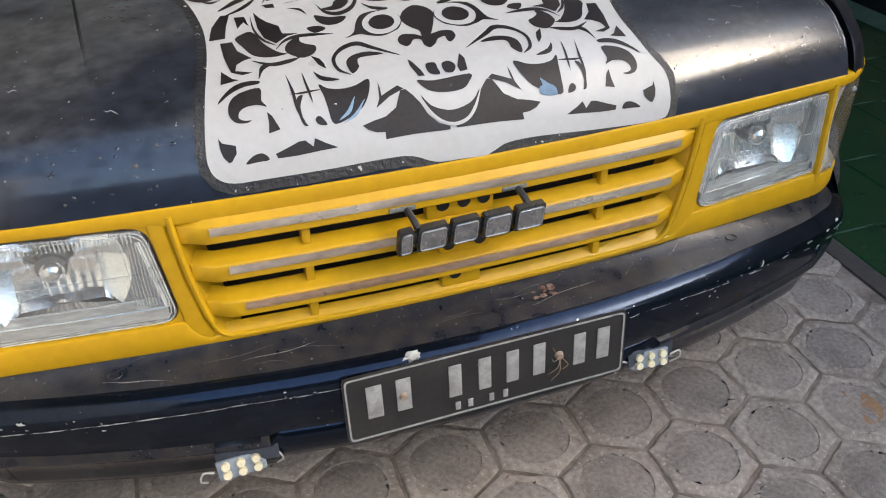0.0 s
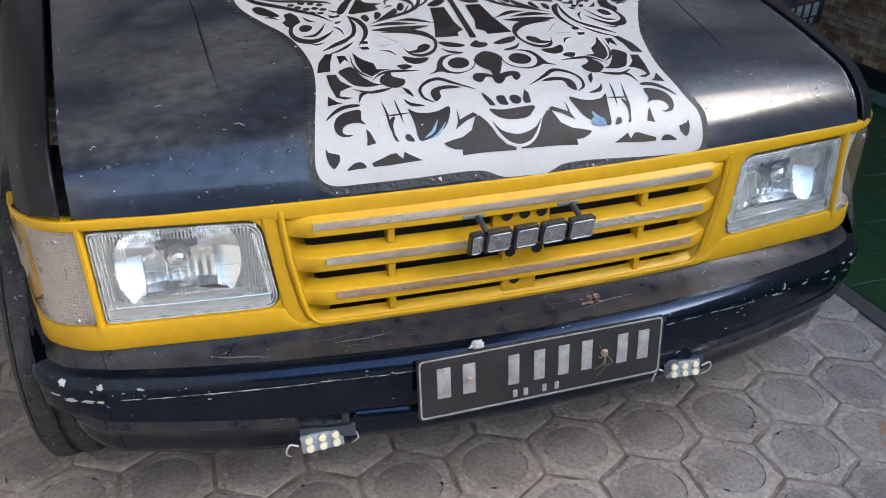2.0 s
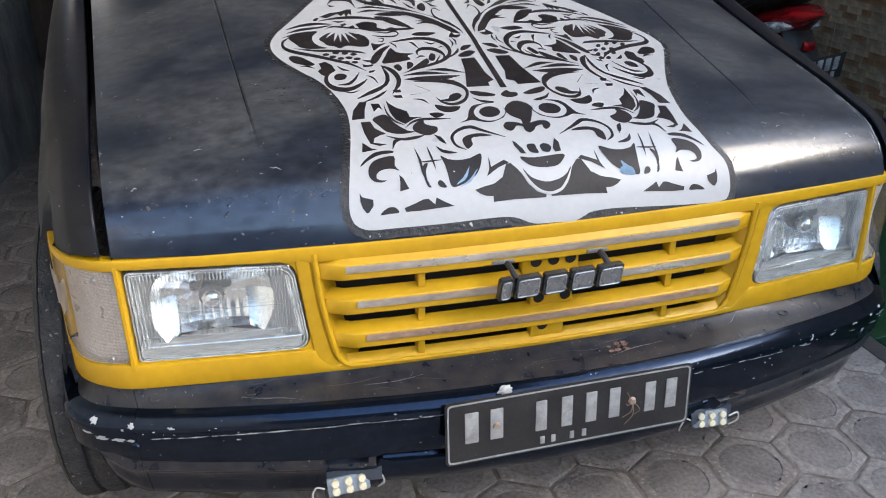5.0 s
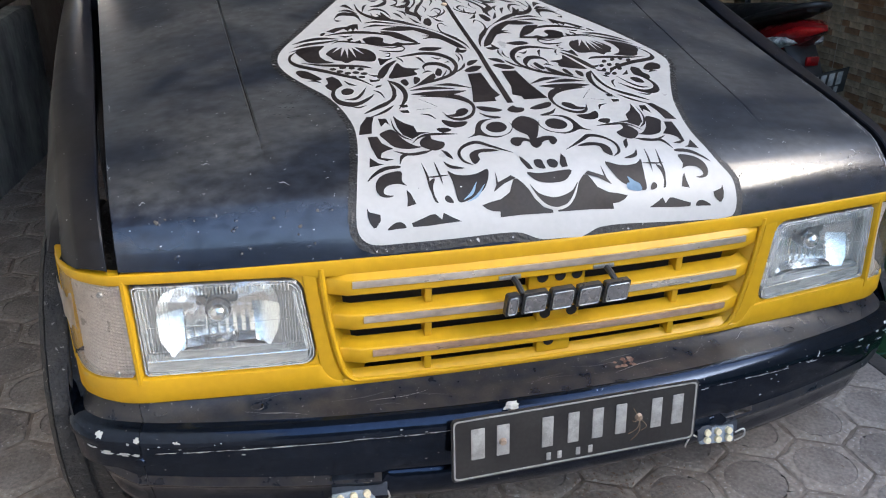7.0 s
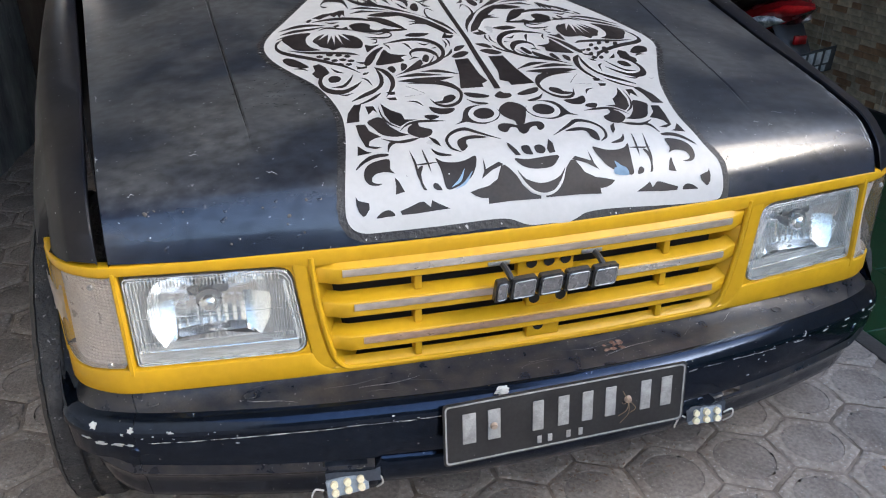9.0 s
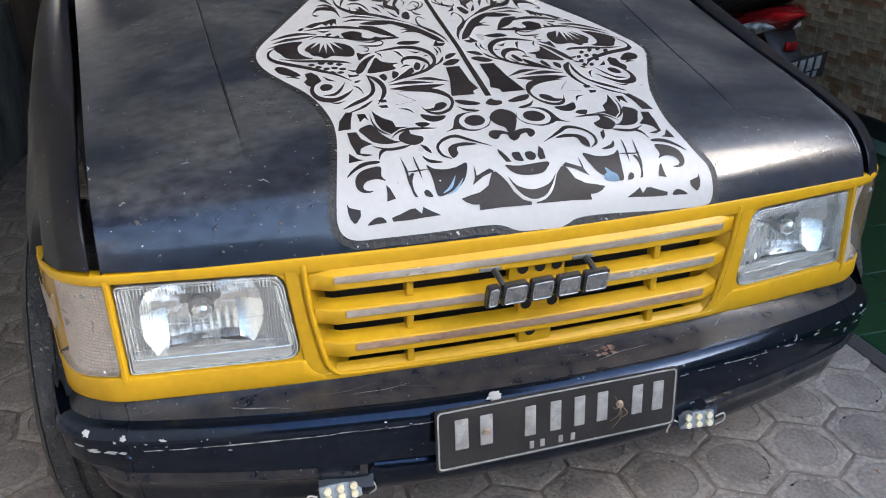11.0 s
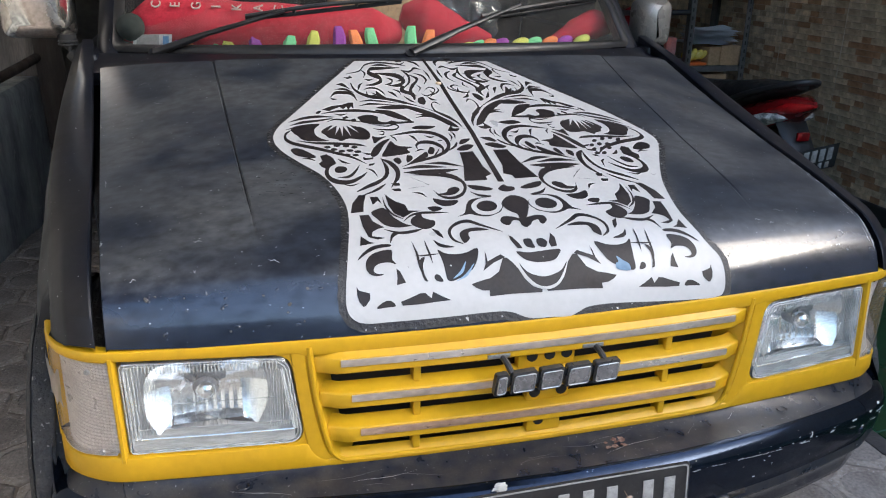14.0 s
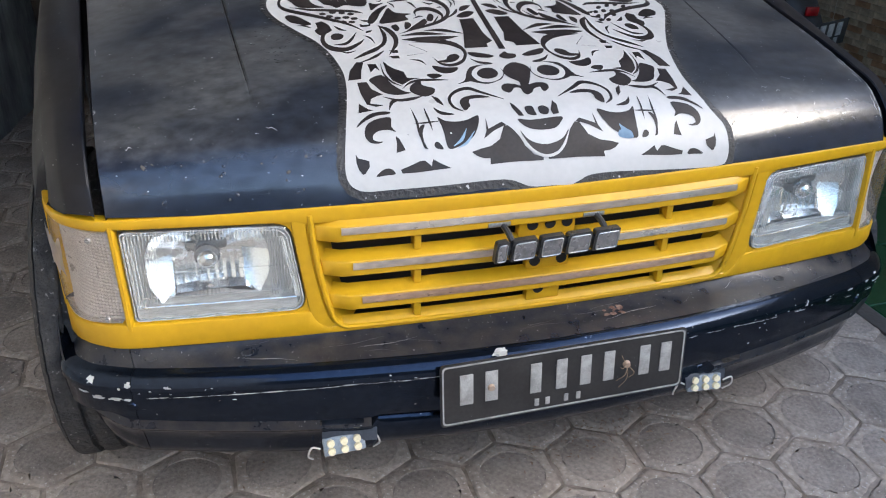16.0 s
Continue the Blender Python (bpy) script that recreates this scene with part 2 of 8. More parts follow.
M_RED = material("red plush cloth", (0.46, 0.020, 0.038), 0.9, second=(0.34, 0.014, 0.028), scale=14, bump=0.25, bump_scale=60)
M_REDGLOSS = material("red motorcycle paint", (0.20, 0.007, 0.009), 0.2, second=(0.14, 0.005, 0.007), scale=6, coat=0.6)
M_TAIL = material("red tail lens", (0.48, 0.010, 0.012), 0.12, second=(0.16, 0.004, 0.006), scale=16, amount=1.0, lo=0.42, hi=0.58, coat=0.6)
M_TURN = material("silvered clear lens", (0.92, 0.92, 0.90), 0.12, 0.25, second=(0.34, 0.34, 0.34), scale=22, amount=1.0, lo=0.46, hi=0.54, bump=0.5, bump_scale=35)
M_SEAT = material("black seat vinyl", (0.014, 0.014, 0.015), 0.5, second=(0.02, 0.02, 0.02), scale=30, bump=0.1)
M_WHITE = material("white vinyl film", (0.445, 0.448, 0.446), 0.42, second=(0.408, 0.412, 0.41), scale=10, amount=0.6, bump=0.015, bump_scale=140,
                   grain=0.03)
M_INK = material("dark cut-out film", (0.014, 0.012, 0.013), 0.5, second=(0.024, 0.019, 0.018), scale=18, amount=0.8, spec=0.3)
M_INKEDGE = material("charred black film edge", (0.018, 0.018, 0.020), 0.45, second=(0.035, 0.035, 0.035), scale=30, amount=0.7, bump=0.35,
                     bump_scale=160, speck=(0.42, 0.42, 0.42), speck_scale=110, speck_cut=0.69)
M_CHALK = material("blue chalk mark", (0.20, 0.30, 0.42), 0.9)
M_MIRRORCHROME = material("aged mirror chrome", (0.78, 0.76, 0.72), 0.16, 1.0, second=(0.6, 0.55, 0.48), scale=12)
M_SHELF = material("grey slotted angle", (0.13, 0.125, 0.115), 0.6, 0.3, second=(0.08, 0.075, 0.07), scale=30)
M_CABIN = material("dark cabin plastic", (0.03, 0.03, 0.032), 0.7, second=(0.05, 0.048, 0.045), scale=15)
M_STICK = material("printed white label", (0.7, 0.7, 0.7), 0.6)
M_BLUE = material("pale blue print", (0.16, 0.32, 0.55), 0.6)


# ---- mesh helpers ----
def finish(bm, name, mat, smooth=True, angle=40):
    me = bpy.data.meshes.new(name)
    bmesh.ops.recalc_face_normals(bm, faces=bm.faces)
    if smooth:
        for f in bm.faces:
            f.smooth = True
        for e in bm.edges:
            if len(e.link_faces) == 2 and e.calc_face_angle(0) > radians(angle):
                e.smooth = False
    bm.to_mesh(me)
    bm.free()
    for m in (mat if isinstance(mat, (list, tuple)) else [mat]):
        me.materials.append(m)
    return me


def part(name, bm, mat, parent, label="", smooth=True, angle=40):
    """One bmesh as one mesh object under a thing or a part; its points are given in the world."""
    ob = new(name, finish(bm, name, mat, smooth, angle))
    ob.parent = parent
    if parent and not parent.parent:
        ob.matrix_parent_inverse = Matrix.Translation(-Vector(root_of(parent)))
    return tagged(ob, label)


def root_of(ob):
    while ob.parent:
        ob = ob.parent
    return ob.location


def thing(name, at, label, category, group="", kind=""):
    ob = new(name)
    ob.empty_display_size = 0.1
    ob.location = at
    return tagged(ob, label, category, group, kind)


def solid(name, bm, mat, label, category="", group="", kind="", smooth=True, angle=40):
    return tagged(new(name, finish(bm, name, mat, smooth, angle)), label, category, group, kind)


def box(bm, lo, hi, bevel=0.0, m=None, seg=2):
    r = bmesh.ops.create_cube(bm, size=1)
    vs = r["verts"]
    c = [(a + b) / 2 for a, b in zip(lo, hi)]
    for v in vs:
        v.co = Vector([c[i] + v.co[i] * (hi[i] - lo[i]) for i in range(3)])
    if bevel:
        es = list({e for v in vs for e in v.link_edges})
        vs = list({v for f in bmesh.ops.bevel(bm, geom=es, offset=bevel, segments=seg, affect="EDGES", profile=0.5)["faces"] for v in f.verts} | {v for v in vs if v.is_valid})
    if m is not None:
        bmesh.ops.transform(bm, matrix=m, verts=[v for v in vs if v.is_valid])
    return bm


def grid(bm, rows, closed_u=False, skip=None, caps=False):
    """Faces over rows of points; skip(i, j) leaves a face out."""
    vs = [[bm.verts.new(p) for p in r] for r in rows]
    n = len(rows[0])
    for i in range(len(rows) - 1):
        for j in range(n if closed_u else n - 1):
            if skip and skip(i, j):
                continue
            k = (j + 1) % n
            try:
                bm.faces.new((vs[i][j], vs[i][k], vs[i + 1][k], vs[i + 1][j]))
            except ValueError:
                pass
    if caps:
        bm.faces.new(vs[0][::-1])
        bm.faces.new(vs[-1])
    return vs


def tube(bm, pts, r, n=8, caps=True, flat=1.0):
    """A round bar along points; r is one radius or one for each point."""
    pts = [Vector(p) for p in pts]
    rr = r if isinstance(r, (list, tuple)) else [r] * len(pts)
    rows = []
    up = Vector((0, 0, 1))
    for i, p in enumerate(pts):
        d = (pts[min(i + 1, len(pts) - 1)] - pts[max(i - 1, 0)]).normalized()
        a = d.cross(up if abs(d.z) < 0.95 else Vector((0, 1, 0))).normalized()
        b = a.cross(d)
        rows.append([p + a * math.cos(2 * math.pi * k / n) * rr[i] + b * math.sin(2 * math.pi * k / n) * rr[i] * flat for k in range(n)])
    grid(bm, rows, closed_u=True, caps=caps)
    return bm


def curve(points, n=8):
    """A smooth line through points (Catmull-Rom)."""
    p = [Vector(q) for q in points]
    p = [p[0] * 2 - p[1]] + p + [p[-1] * 2 - p[-2]]
    out = []
    for i in range(1, len(p) - 2):
        for k in range(n):
            t = k / n
            a, b, c, d = p[i - 1:i + 3]
            out.append(0.5 * ((2 * b) + (c - a) * t + (2 * a - 5 * b + 4 * c - d) * t * t + (3 * b - a - 3 * c + d) * t ** 3))
    return out + [p[-2]]


def disc(bm, c, r, depth, axis, n=20, r2=None):
    """A round plate or cone frustum from c along axis."""
    q = Vector(axis).to_track_quat("Z", "Y").to_matrix().to_4x4()
    bmesh.ops.create_cone(bm, cap_ends=True, segments=n, radius1=r, radius2=r if r2 is None else r2, depth=depth,
                          matrix=Matrix.Translation(Vector(c) + Vector(axis).normalized() * depth / 2) @ q)
    return bm


def prism(bm, outline, y_of, depth):
    """An outline in x and z, laid on the front at y_of(x) and depth deep behind it."""
    f = [bm.verts.new((x, y_of(x), z)) for x, z in outline]
    b = [bm.verts.new((x, y_of(x) + depth, z)) for x, z in outline]
    bm.faces.new(f)
    bm.faces.new(b[::-1])
    n = len(f)
    for i in range(n):
        bm.faces.new((f[i], b[i], b[(i + 1) % n], f[(i + 1) % n]))
    return bm


def rounded(corners, radii, n=5):
    """An outline with rounded corners."""
    out = []
    k = len(corners)
    for i in range(k):
        p, a, b = Vector(corners[i]), Vector(corners[i - 1]), Vector(corners[(i + 1) % k])
        r = radii[i]
        s, e = p + (a - p).normalized() * r, p + (b - p).normalized() * r
        for j in range(n + 1):
            t = j / n
            out.append(tuple(s * (1 - t) ** 2 + p * 2 * t * (1 - t) + e * t * t))
    return out

# ---- the setting ----
bm = bmesh.new()
bmesh.ops.create_grid(bm, x_segments=40, y_segments=40, size=60)
for v in bm.verts:
    v.co.z = -0.0038
ground = solid("ground", bm, M_SOIL, "dark sandy soil under and between the pavers", kind="structure")

EDGE_X = 1.095
bm = bmesh.new()
box(bm, (EDGE_X, -2.5, -0.06), (EDGE_X + 0.055, 5.2, 0.004), 0.004)
solid("kerb", bm, M_KERB, "dark crumbling mortar strip beside the green floor", kind="structure")
bm = bmesh.new()
box(bm, (EDGE_X + 0.055, -2.5, -0.06), (2.62, 5.2, 0.002))
green_floor = solid("floor", bm, M_GROUT, "dark green ceramic tiled floor with pale grout", kind="structure")

# unseen upper part stepped: low front admits sky, high back blocks hood reflections
bm = bmesh.new()
box(bm, (2.52, -2.5, -0.05), (2.7, 0.6, 2.25))
box(bm, (2.52, 0.6, -0.05), (2.7, 5.2, 3.0))
wall_east = solid("wall_east", bm, M_BRICKGROUT, "wall faced with brown brick-patterned tiles", kind="structure")
bm = bmesh.new()
box(bm, (2.495, -2.5, 0.0), (2.52, 5.2, 0.085), 0.003)
solid("baseboard", bm, M_RUBBER, "black skirting below the brick tiles", kind="structure")
bm = bmesh.new()
box(bm, (-1.7, 5.2, -0.05), (2.7, 5.35, 2.96))
solid("wall_north", bm, M_DIM, "dim aged painted back wall", kind="structure")
# low plastered wall that closes in on the car towards the back
bm = bmesh.new()
rows = []
for i in range(25):
    t = i / 24
    y = -0.4 + 3.33 * t
    x = -1.318 + (y - 2.355) * 0.161
    top = 0.615 + 0.006 * math.sin(i * 1.7)
    w = 0.004 * math.sin(i * 2.3)
    rows.append([(x + w, y, -0.04), (x + w * 0.6, y, 0.2), (x - w, y, 0.45), (x - 0.006, y, top - 0.02), (x - 0.02, y, top), (x - 0.16, y, top), (x - 0.16, y, -0.04)])
grid(bm, rows, caps=True)
solid("wall_west", bm, M_PLASTER, "low weathered grey plastered wall", kind="structure")
# its unseen front length is added to block sky on the left
bm = bmesh.new()
box(bm, (-1.95, -2.8, -0.05), (-1.8, 5.2, 2.96))
solid("wall_west_outer", bm, M_WALL, "aged plaster side wall behind the low wall, extended to block sky", kind="structure")
bm = bmesh.new()
box(bm, (-1.95, 1.1, 2.96), (0.75, 5.35, 3.04))
# right side left open in front to let daylight onto wall and motorcycle
box(bm, (0.75, 1.0, 2.96), (2.52, 5.35, 3.04))
# front piece added to shade the left floor and bound the lip's reflection
box(bm, (-1.95, -0.8, 2.96), (0.75, 1.1, 3.04))
solid("ceiling", bm, M_ROOF, "unseen dull sheet roof of the carport, cut to shape the light", kind="structure")
# added wall, out of view; its two heights cut off low sky in reflections
bm = bmesh.new()
box(bm, (-14, -6.7, -0.05), (-0.4, -6.5, 3.4))
box(bm, (-0.4, -6.7, -0.05), (14, -6.5, 2.7))
solid("wall_south", bm, M_DIM, "added unseen wall across the yard that limits the sky", kind="structure")

# added slab, out of view, paler than the soil to brighten reflections
bm = bmesh.new()
box(bm, (-14, -6.5, -0.05), (14, -2.3, 0.0))
solid("yard", bm, material("yard concrete", (0.24, 0.225, 0.20), 0.85, second=(0.18, 0.17, 0.15), scale=2, bump=0.1), "added unseen grey slab before the carport, for bounced light", kind="structure")

# ---- the car: shapes of its nose ----
PROFILE = curve([(0, 0.645, 0), (0.006, 0.661, 0), (0.015, 0.680, 0), (0.028, 0.697, 0), (0.044, 0.710, 0), (0.064, 0.724, 0), (0.095, 0.737, 0), (0.15, 0.749, 0), (0.21, 0.762, 0), (0.315, 0.781, 0), (0.43, 0.80, 0),
                 (0.56, 0.825, 0), (0.72, 0.857, 0), (0.95, 0.909, 0)], 5)
PD, PZ = np.array([p.x for p in PROFILE]), np.array([p.y for p in PROFILE])


def front_y(x):
    x = abs(x)
    return 0.098 * x * x + (max(0, x - 0.70) / 0.065) ** 2 * 0.062


def rear_y(x):
    return 0.86 + 0.16 * x * x + 0.24 * x ** 4


def hood_half(d):
    return 0.678 + 0.077 * d / 0.95


def hood_z(x, d):
    crown = float(np.interp(d, [0, 0.05, 0.2, 0.5, 0.95], [-0.008, 0.009, 0.024, 0.032, 0.036]))
    lip = 0.0055 * x * max(0, 1 - d / 0.06)
    return float(np.interp(d, PD, PZ)) + crown * (1 - min(1, abs(x) / hood_half(d)) ** 4) + lip


def hood_y(x, d):
    return front_y(x) + d + (rear_y(x) - front_y(x) - 0.95) * (d / 0.95) ** 2


def on_hood(x, y, up=0.0):
    """The point of the hood above the plan point x, y."""
    lo, hi = 0.0, 1.0
    for _ in range(30):
        mid = (lo + hi) / 2
        if hood_y(x, mid) < y:
            lo = mid
        else:
            hi = mid
    d = lo
    e = 0.004
    z = hood_z(x, d) + crease(x, d)
    zy = (hood_z(x, min(d + e, 0.95)) - hood_z(x, max(d - e, 0))) / (min(d + e, 0.95) - max(d - e, 0))
    n = Vector((0, -zy, 1)).normalized()
    return Vector((x, hood_y(x, d), z)) + n * up


def crease(x, d):
    """The raised middle of the hood, between two pressed lines."""
    edge = (0.448 if x > 0 else 0.444) + 0.05 * d / 0.95
    fade = min(1, max(0, (d - 0.12) / 0.14))
    k = abs(abs(x) - edge)
    return (0.0015 if abs(x) < edge else 0) * fade - 0.0034 * fade * max(0, 1 - k / 0.0035)


def half_path(pts):
    """A plan line by half: parameter q is x up to the first corner point, then the length on. Gives place and outward normal."""
    line = curve([(*p, 0) for p in pts], 8)
    qs = [line[0].x]
    for a, b in zip(line, line[1:]):
        qs.append(b.x if b.x <= 0.66 else qs[-1] + (b - a).length)

    def at(q, off=0.0):
        s, q = (-1 if q < 0 else 1), abs(q)
        x, y = np.interp(q, qs, [p.x for p in line]), np.interp(q, qs, [p.y for p in line])
        i = min(len(qs) - 2, max(0, int(np.searchsorted(qs, q)) - 1))
        j, h = max(0, i - 2), min(len(line) - 1, i + 3)
        t = (line[h] - line[j]).normalized()
        if q < 0.02:
            t = Vector((1, 0, 0))
        return s * (x + t.y * off), y - t.x * off
    return at, qs[-1]


face_at, FACE_END = half_path([(0, 0), (0.2, 0.0039), (0.4, 0.0157), (0.6, 0.0353), (0.68, 0.0455), (0.72, 0.064), (0.75, 0.09), (0.768, 0.125),
                               (0.779, 0.17), (0.786, 0.22), (0.79, 0.26)])
bump_at, BUMP_END = half_path([(0, -0.108), (0.2, -0.0984), (0.4, -0.0696), (0.55, -0.0354), (0.66, -0.0035), (0.705, 0.012), (0.752, 0.034), (0.784, 0.066),
                               (0.796, 0.092), (0.801, 0.125), (0.803, 0.165)])


def face_pt(q, z, off=0.0):
    x, y = face_at(q, off)
    return (x, y, z)


def bump_pt(q, z, off=0.0):
    x, y = bump_at(q, off)
    return (x, y, z)


car = thing("car", (0, 1.6, 0), "old navy car with yellow grille and worn paint on pavers", "car")

# hood: outer skin with folded edges
bm = bmesh.new()
cols = sorted({round(-1 + i / 24, 4) for i in range(49)})
ds = list(PD) + []
rows = []
for d in ds:
    w = hood_half(d)
    c = 0.444 + 0.05 * d / 0.95
    xs = sorted([u * w for u in cols] + [s * (c + (0.004 if s > 0 else 0) + e) for s in (-1, 1) for e in (-0.005, -0.0035, 0.0, 0.0035, 0.005)])
    line = [Vector((x, hood_y(x, d), hood_z(x, d) + crease(x, d))) for x in xs]
    a, b = line[0], line[-1]
    rows.append([a + Vector((0.002, 0, -0.022)), a + Vector((-0.001, 0, -0.004))] + line + [b + Vector((0.001, 0, -0.004)), b + Vector((-0.002, 0, -0.022))])
rows.insert(0, [p + Vector((0, 0.014, -0.004)) for p in rows[0]])
rows.append([p + Vector((0, 0.004, -0.02)) for p in rows[-1]])
grid(bm, rows)
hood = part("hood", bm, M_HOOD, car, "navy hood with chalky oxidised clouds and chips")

rng = random.Random(8)
M_SCRATCH = material("pale paint scratch", (0.30, 0.31, 0.33), 0.7)
for k in range(34):
    x0, d0 = rng.uniform(-0.66, 0.66), rng.choice((rng.uniform(0.05, 0.12), rng.uniform(0.12, 0.9)))
    if abs(x0) < 0.42 and d0 > 0.03:
        continue
    a, L = rng.uniform(-0.6, 0.6), rng.uniform(0.004, 0.022)
    bm = bmesh.new()
    rows = []
    for i in range(5):
        t = i / 4 - 0.5
        x, d = x0 + math.cos(a) * L * t, d0 + math.sin(a) * L * t + 0.002 * math.sin(i * 2 + k)
        w = 0.0007 * (1 - (2 * t) ** 2) + 0.0002
        rows.append([Vector((x, hood_y(x, d - w), hood_z(x, d - w) + crease(x, d) + 0.0006)), Vector((x, hood_y(x, d + w), hood_z(x, d + w) + crease(x, d) + 0.0006))])
    grid(bm, rows)
    part("scratch", bm, M_SCRATCH, car)

# paint blisters on the lip
rng = random.Random(77)
M_PIT = material("bare dark pit", (0.075, 0.07, 0.065), 0.7)
for k in range(96):
    x = rng.uniform(-0.64, -0.36) if k < 26 else rng.uniform(0.345, 0.655)
    d = rng.uniform(0.006, 0.040) if k < 26 else rng.triangular(0.006, 0.060, 0.022)
    e = 0.002
    zy = (hood_z(x, d + e) - hood_z(x, d - e)) / (2 * e)
    r = rng.uniform(0.0012, 0.0030) if k < 26 else rng.uniform(0.0005, 0.0014)
    bm = bmesh.new()
    bmesh.ops.create_icosphere(bm, subdivisions=2, radius=1, matrix=Matrix.Translation((x, hood_y(x, d), hood_z(x, d))) @ Matrix.Rotation(math.atan(zy), 4, "X") @ Matrix.Rotation(rng.uniform(0, 3), 4, "Z") @ Matrix.Diagonal((r * rng.uniform(1, 2.2), r, r * 0.22, 1)))
    part("blister", bm, M_HOOD if k % 3 else M_PIT, hood)
# paint worn off along the hood's edges
rng = random.Random(19)
for k in range(30):
    side = 1 if k < 24 else -1
    d0 = rng.uniform(0.015, 0.30) if side > 0 else rng.uniform(0.1, 0.9)
    L, inset = rng.uniform(0.006, 0.035), rng.choice((0.0015, 0.003, 0.010))
    rows = []
    for i in range(6):
        d = min(0.94, d0 + L * i / 5)
        w = 0.0011 * math.sin(math.pi * (i + 0.4) / 6) * rng.uniform(0.4, 1.2)
        x = side * (hood_half(d) - inset - 0.0012 * math.sin(i * 2.1 + k))
        rows.append([Vector((q, hood_y(q, d), hood_z(q, d) + 0.0006)) for q in (x - w, x + w)])
    bm = bmesh.new()
    grid(bm, rows)
    part("scratch", bm, M_SCRATCH, car)

# fine cracks in the paint beside the pressed line
rng = random.Random(40)
for k in range(34):
    x0, d0 = rng.gauss(-0.405, 0.028), rng.gauss(0.30, 0.055)
    a, L = rng.uniform(-0.5, 0.5), rng.uniform(0.004, 0.011)
    rows = []
    for i in range(5):
        t = i / 4 - 0.5
        x, d = x0 + math.cos(a) * L * t, d0 + math.sin(a) * L * t + 0.0015 * math.sin(i * 2 + k)
        w = 0.0006 * (1 - (2 * t) ** 2) + 0.0001
        rows.append([Vector((x, hood_y(x, d + e), hood_z(x, d + e) + crease(x, d) + 0.0005)) for e in (-w, w)])
    bm = bmesh.new()
    grid(bm, rows)
    part("paint_crack", bm, M_BLACK, hood)

# black ribbon along the left pressed line, painting in its shade
rows = []
for i in range(41):
    t = i / 40
    d = 0.20 + 0.50 * t
    x = -(0.444 + 0.05 * d / 0.95)
    w = 0.0013 * math.sin(math.pi * (t * 0.94 + 0.03)) ** 0.5 * rng.uniform(0.6, 1.0)
    rows.append([Vector((q, hood_y(q, d), hood_z(q, d) + crease(x, d) + 0.0026)) for q in (x - w, x + w)])
bm = bmesh.new()
grid(bm, rows)
part("crease_shade", bm, M_BLACK, hood)

# black block and sheet stand in for shade below the hood, behind the grille
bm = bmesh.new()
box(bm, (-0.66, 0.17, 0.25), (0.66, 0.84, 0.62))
part("under_hood_shade", bm, M_BLACK, car)
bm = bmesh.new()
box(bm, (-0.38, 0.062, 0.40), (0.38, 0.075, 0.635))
part("grille_shade_sheet", bm, M_BLACK, car)


def outer_x(d):
    return float(np.interp(d, [0, 0.05, 0.12, 0.25, 0.45, 0.7, 0.95, 1.2], [0.768, 0.774, 0.783, 0.798, 0.820, 0.832, 0.838, 0.842]))


for s in (-1, 1):
    bm = bmesh.new()
    rows = []
    for d in list(PD[::2]) + [1.05, 1.2]:
        x0, xo = hood_half(d) + 0.016, outer_x(d)
        z = float(np.interp(d, list(PD) + [1.3], list(PZ) + [0.97]))
        floor_z = float(np.interp(d, [0, 0.03, 0.06, 0.14, 0.22, 0.5, 0.8, 1.0, 1.3], [0.638, 0.636, 0.625, 0.60, 0.615, 0.67, 0.66, 0.60, 0.45]))
        bulge = 0.012 * math.exp(-((d - 0.15) / 0.22) ** 2)
        sec = [(x0, z - 0.03), (x0, z - 0.002), (x0 + 0.003, z), (x0 + (xo - x0) * 0.5, z - 0.001), (xo - 0.03, z - 0.005), (xo - 0.014, z - 0.013), (xo - 0.006, z - 0.028), (xo - 0.004, z - 0.038),
               (xo + 0.002 + bulge * 0.5, z - 0.06), (xo + 0.008 + bulge, z - 0.10), (xo + 0.010 + bulge, z - 0.17), (xo + 0.004, z - 0.26), (xo, floor_z)]
        row = []
        for x, zz in sec:
            # the front end follows the face's corner
            xx = x if d > 0.06 else min(x, 0.768)
            yy = front_y(min(xx, 0.766)) + d if d < 0.2 else front_y(min(xx, 0.766)) * max(0, 1 - (d - 0.2) / 0.6) + d + min(1, (d - 0.2) / 0.6) * 0.06
            row.append((s * xx, yy, max(zz, floor_z)))
        rows.append(row)
    grid(bm, rows)
    part("fender", bm, M_NAVY, car, "navy front fender with grey flared side")

# ---- the yellow face panel ----
TOP_Z = 0.643


def nose_part(name, bm, mat, parent, label="", smooth=True, angle=40):
    """A part of the face, which sits a little higher on its right."""
    for v in bm.verts:
        v.co.z += v.co.x * (0.0045 + 0.0040 * min(1.1, max(0.0, (v.co.z - 0.45) / 0.16)))
    return part(name, bm, mat, parent, label, smooth, angle)


def bot_z(q):
    return 0.4135 + (0.004 if q > 0 else 0.001) * min(1.3, (q / 0.6) ** 2) - 0.12 * max(0, abs(q) - 0.76)


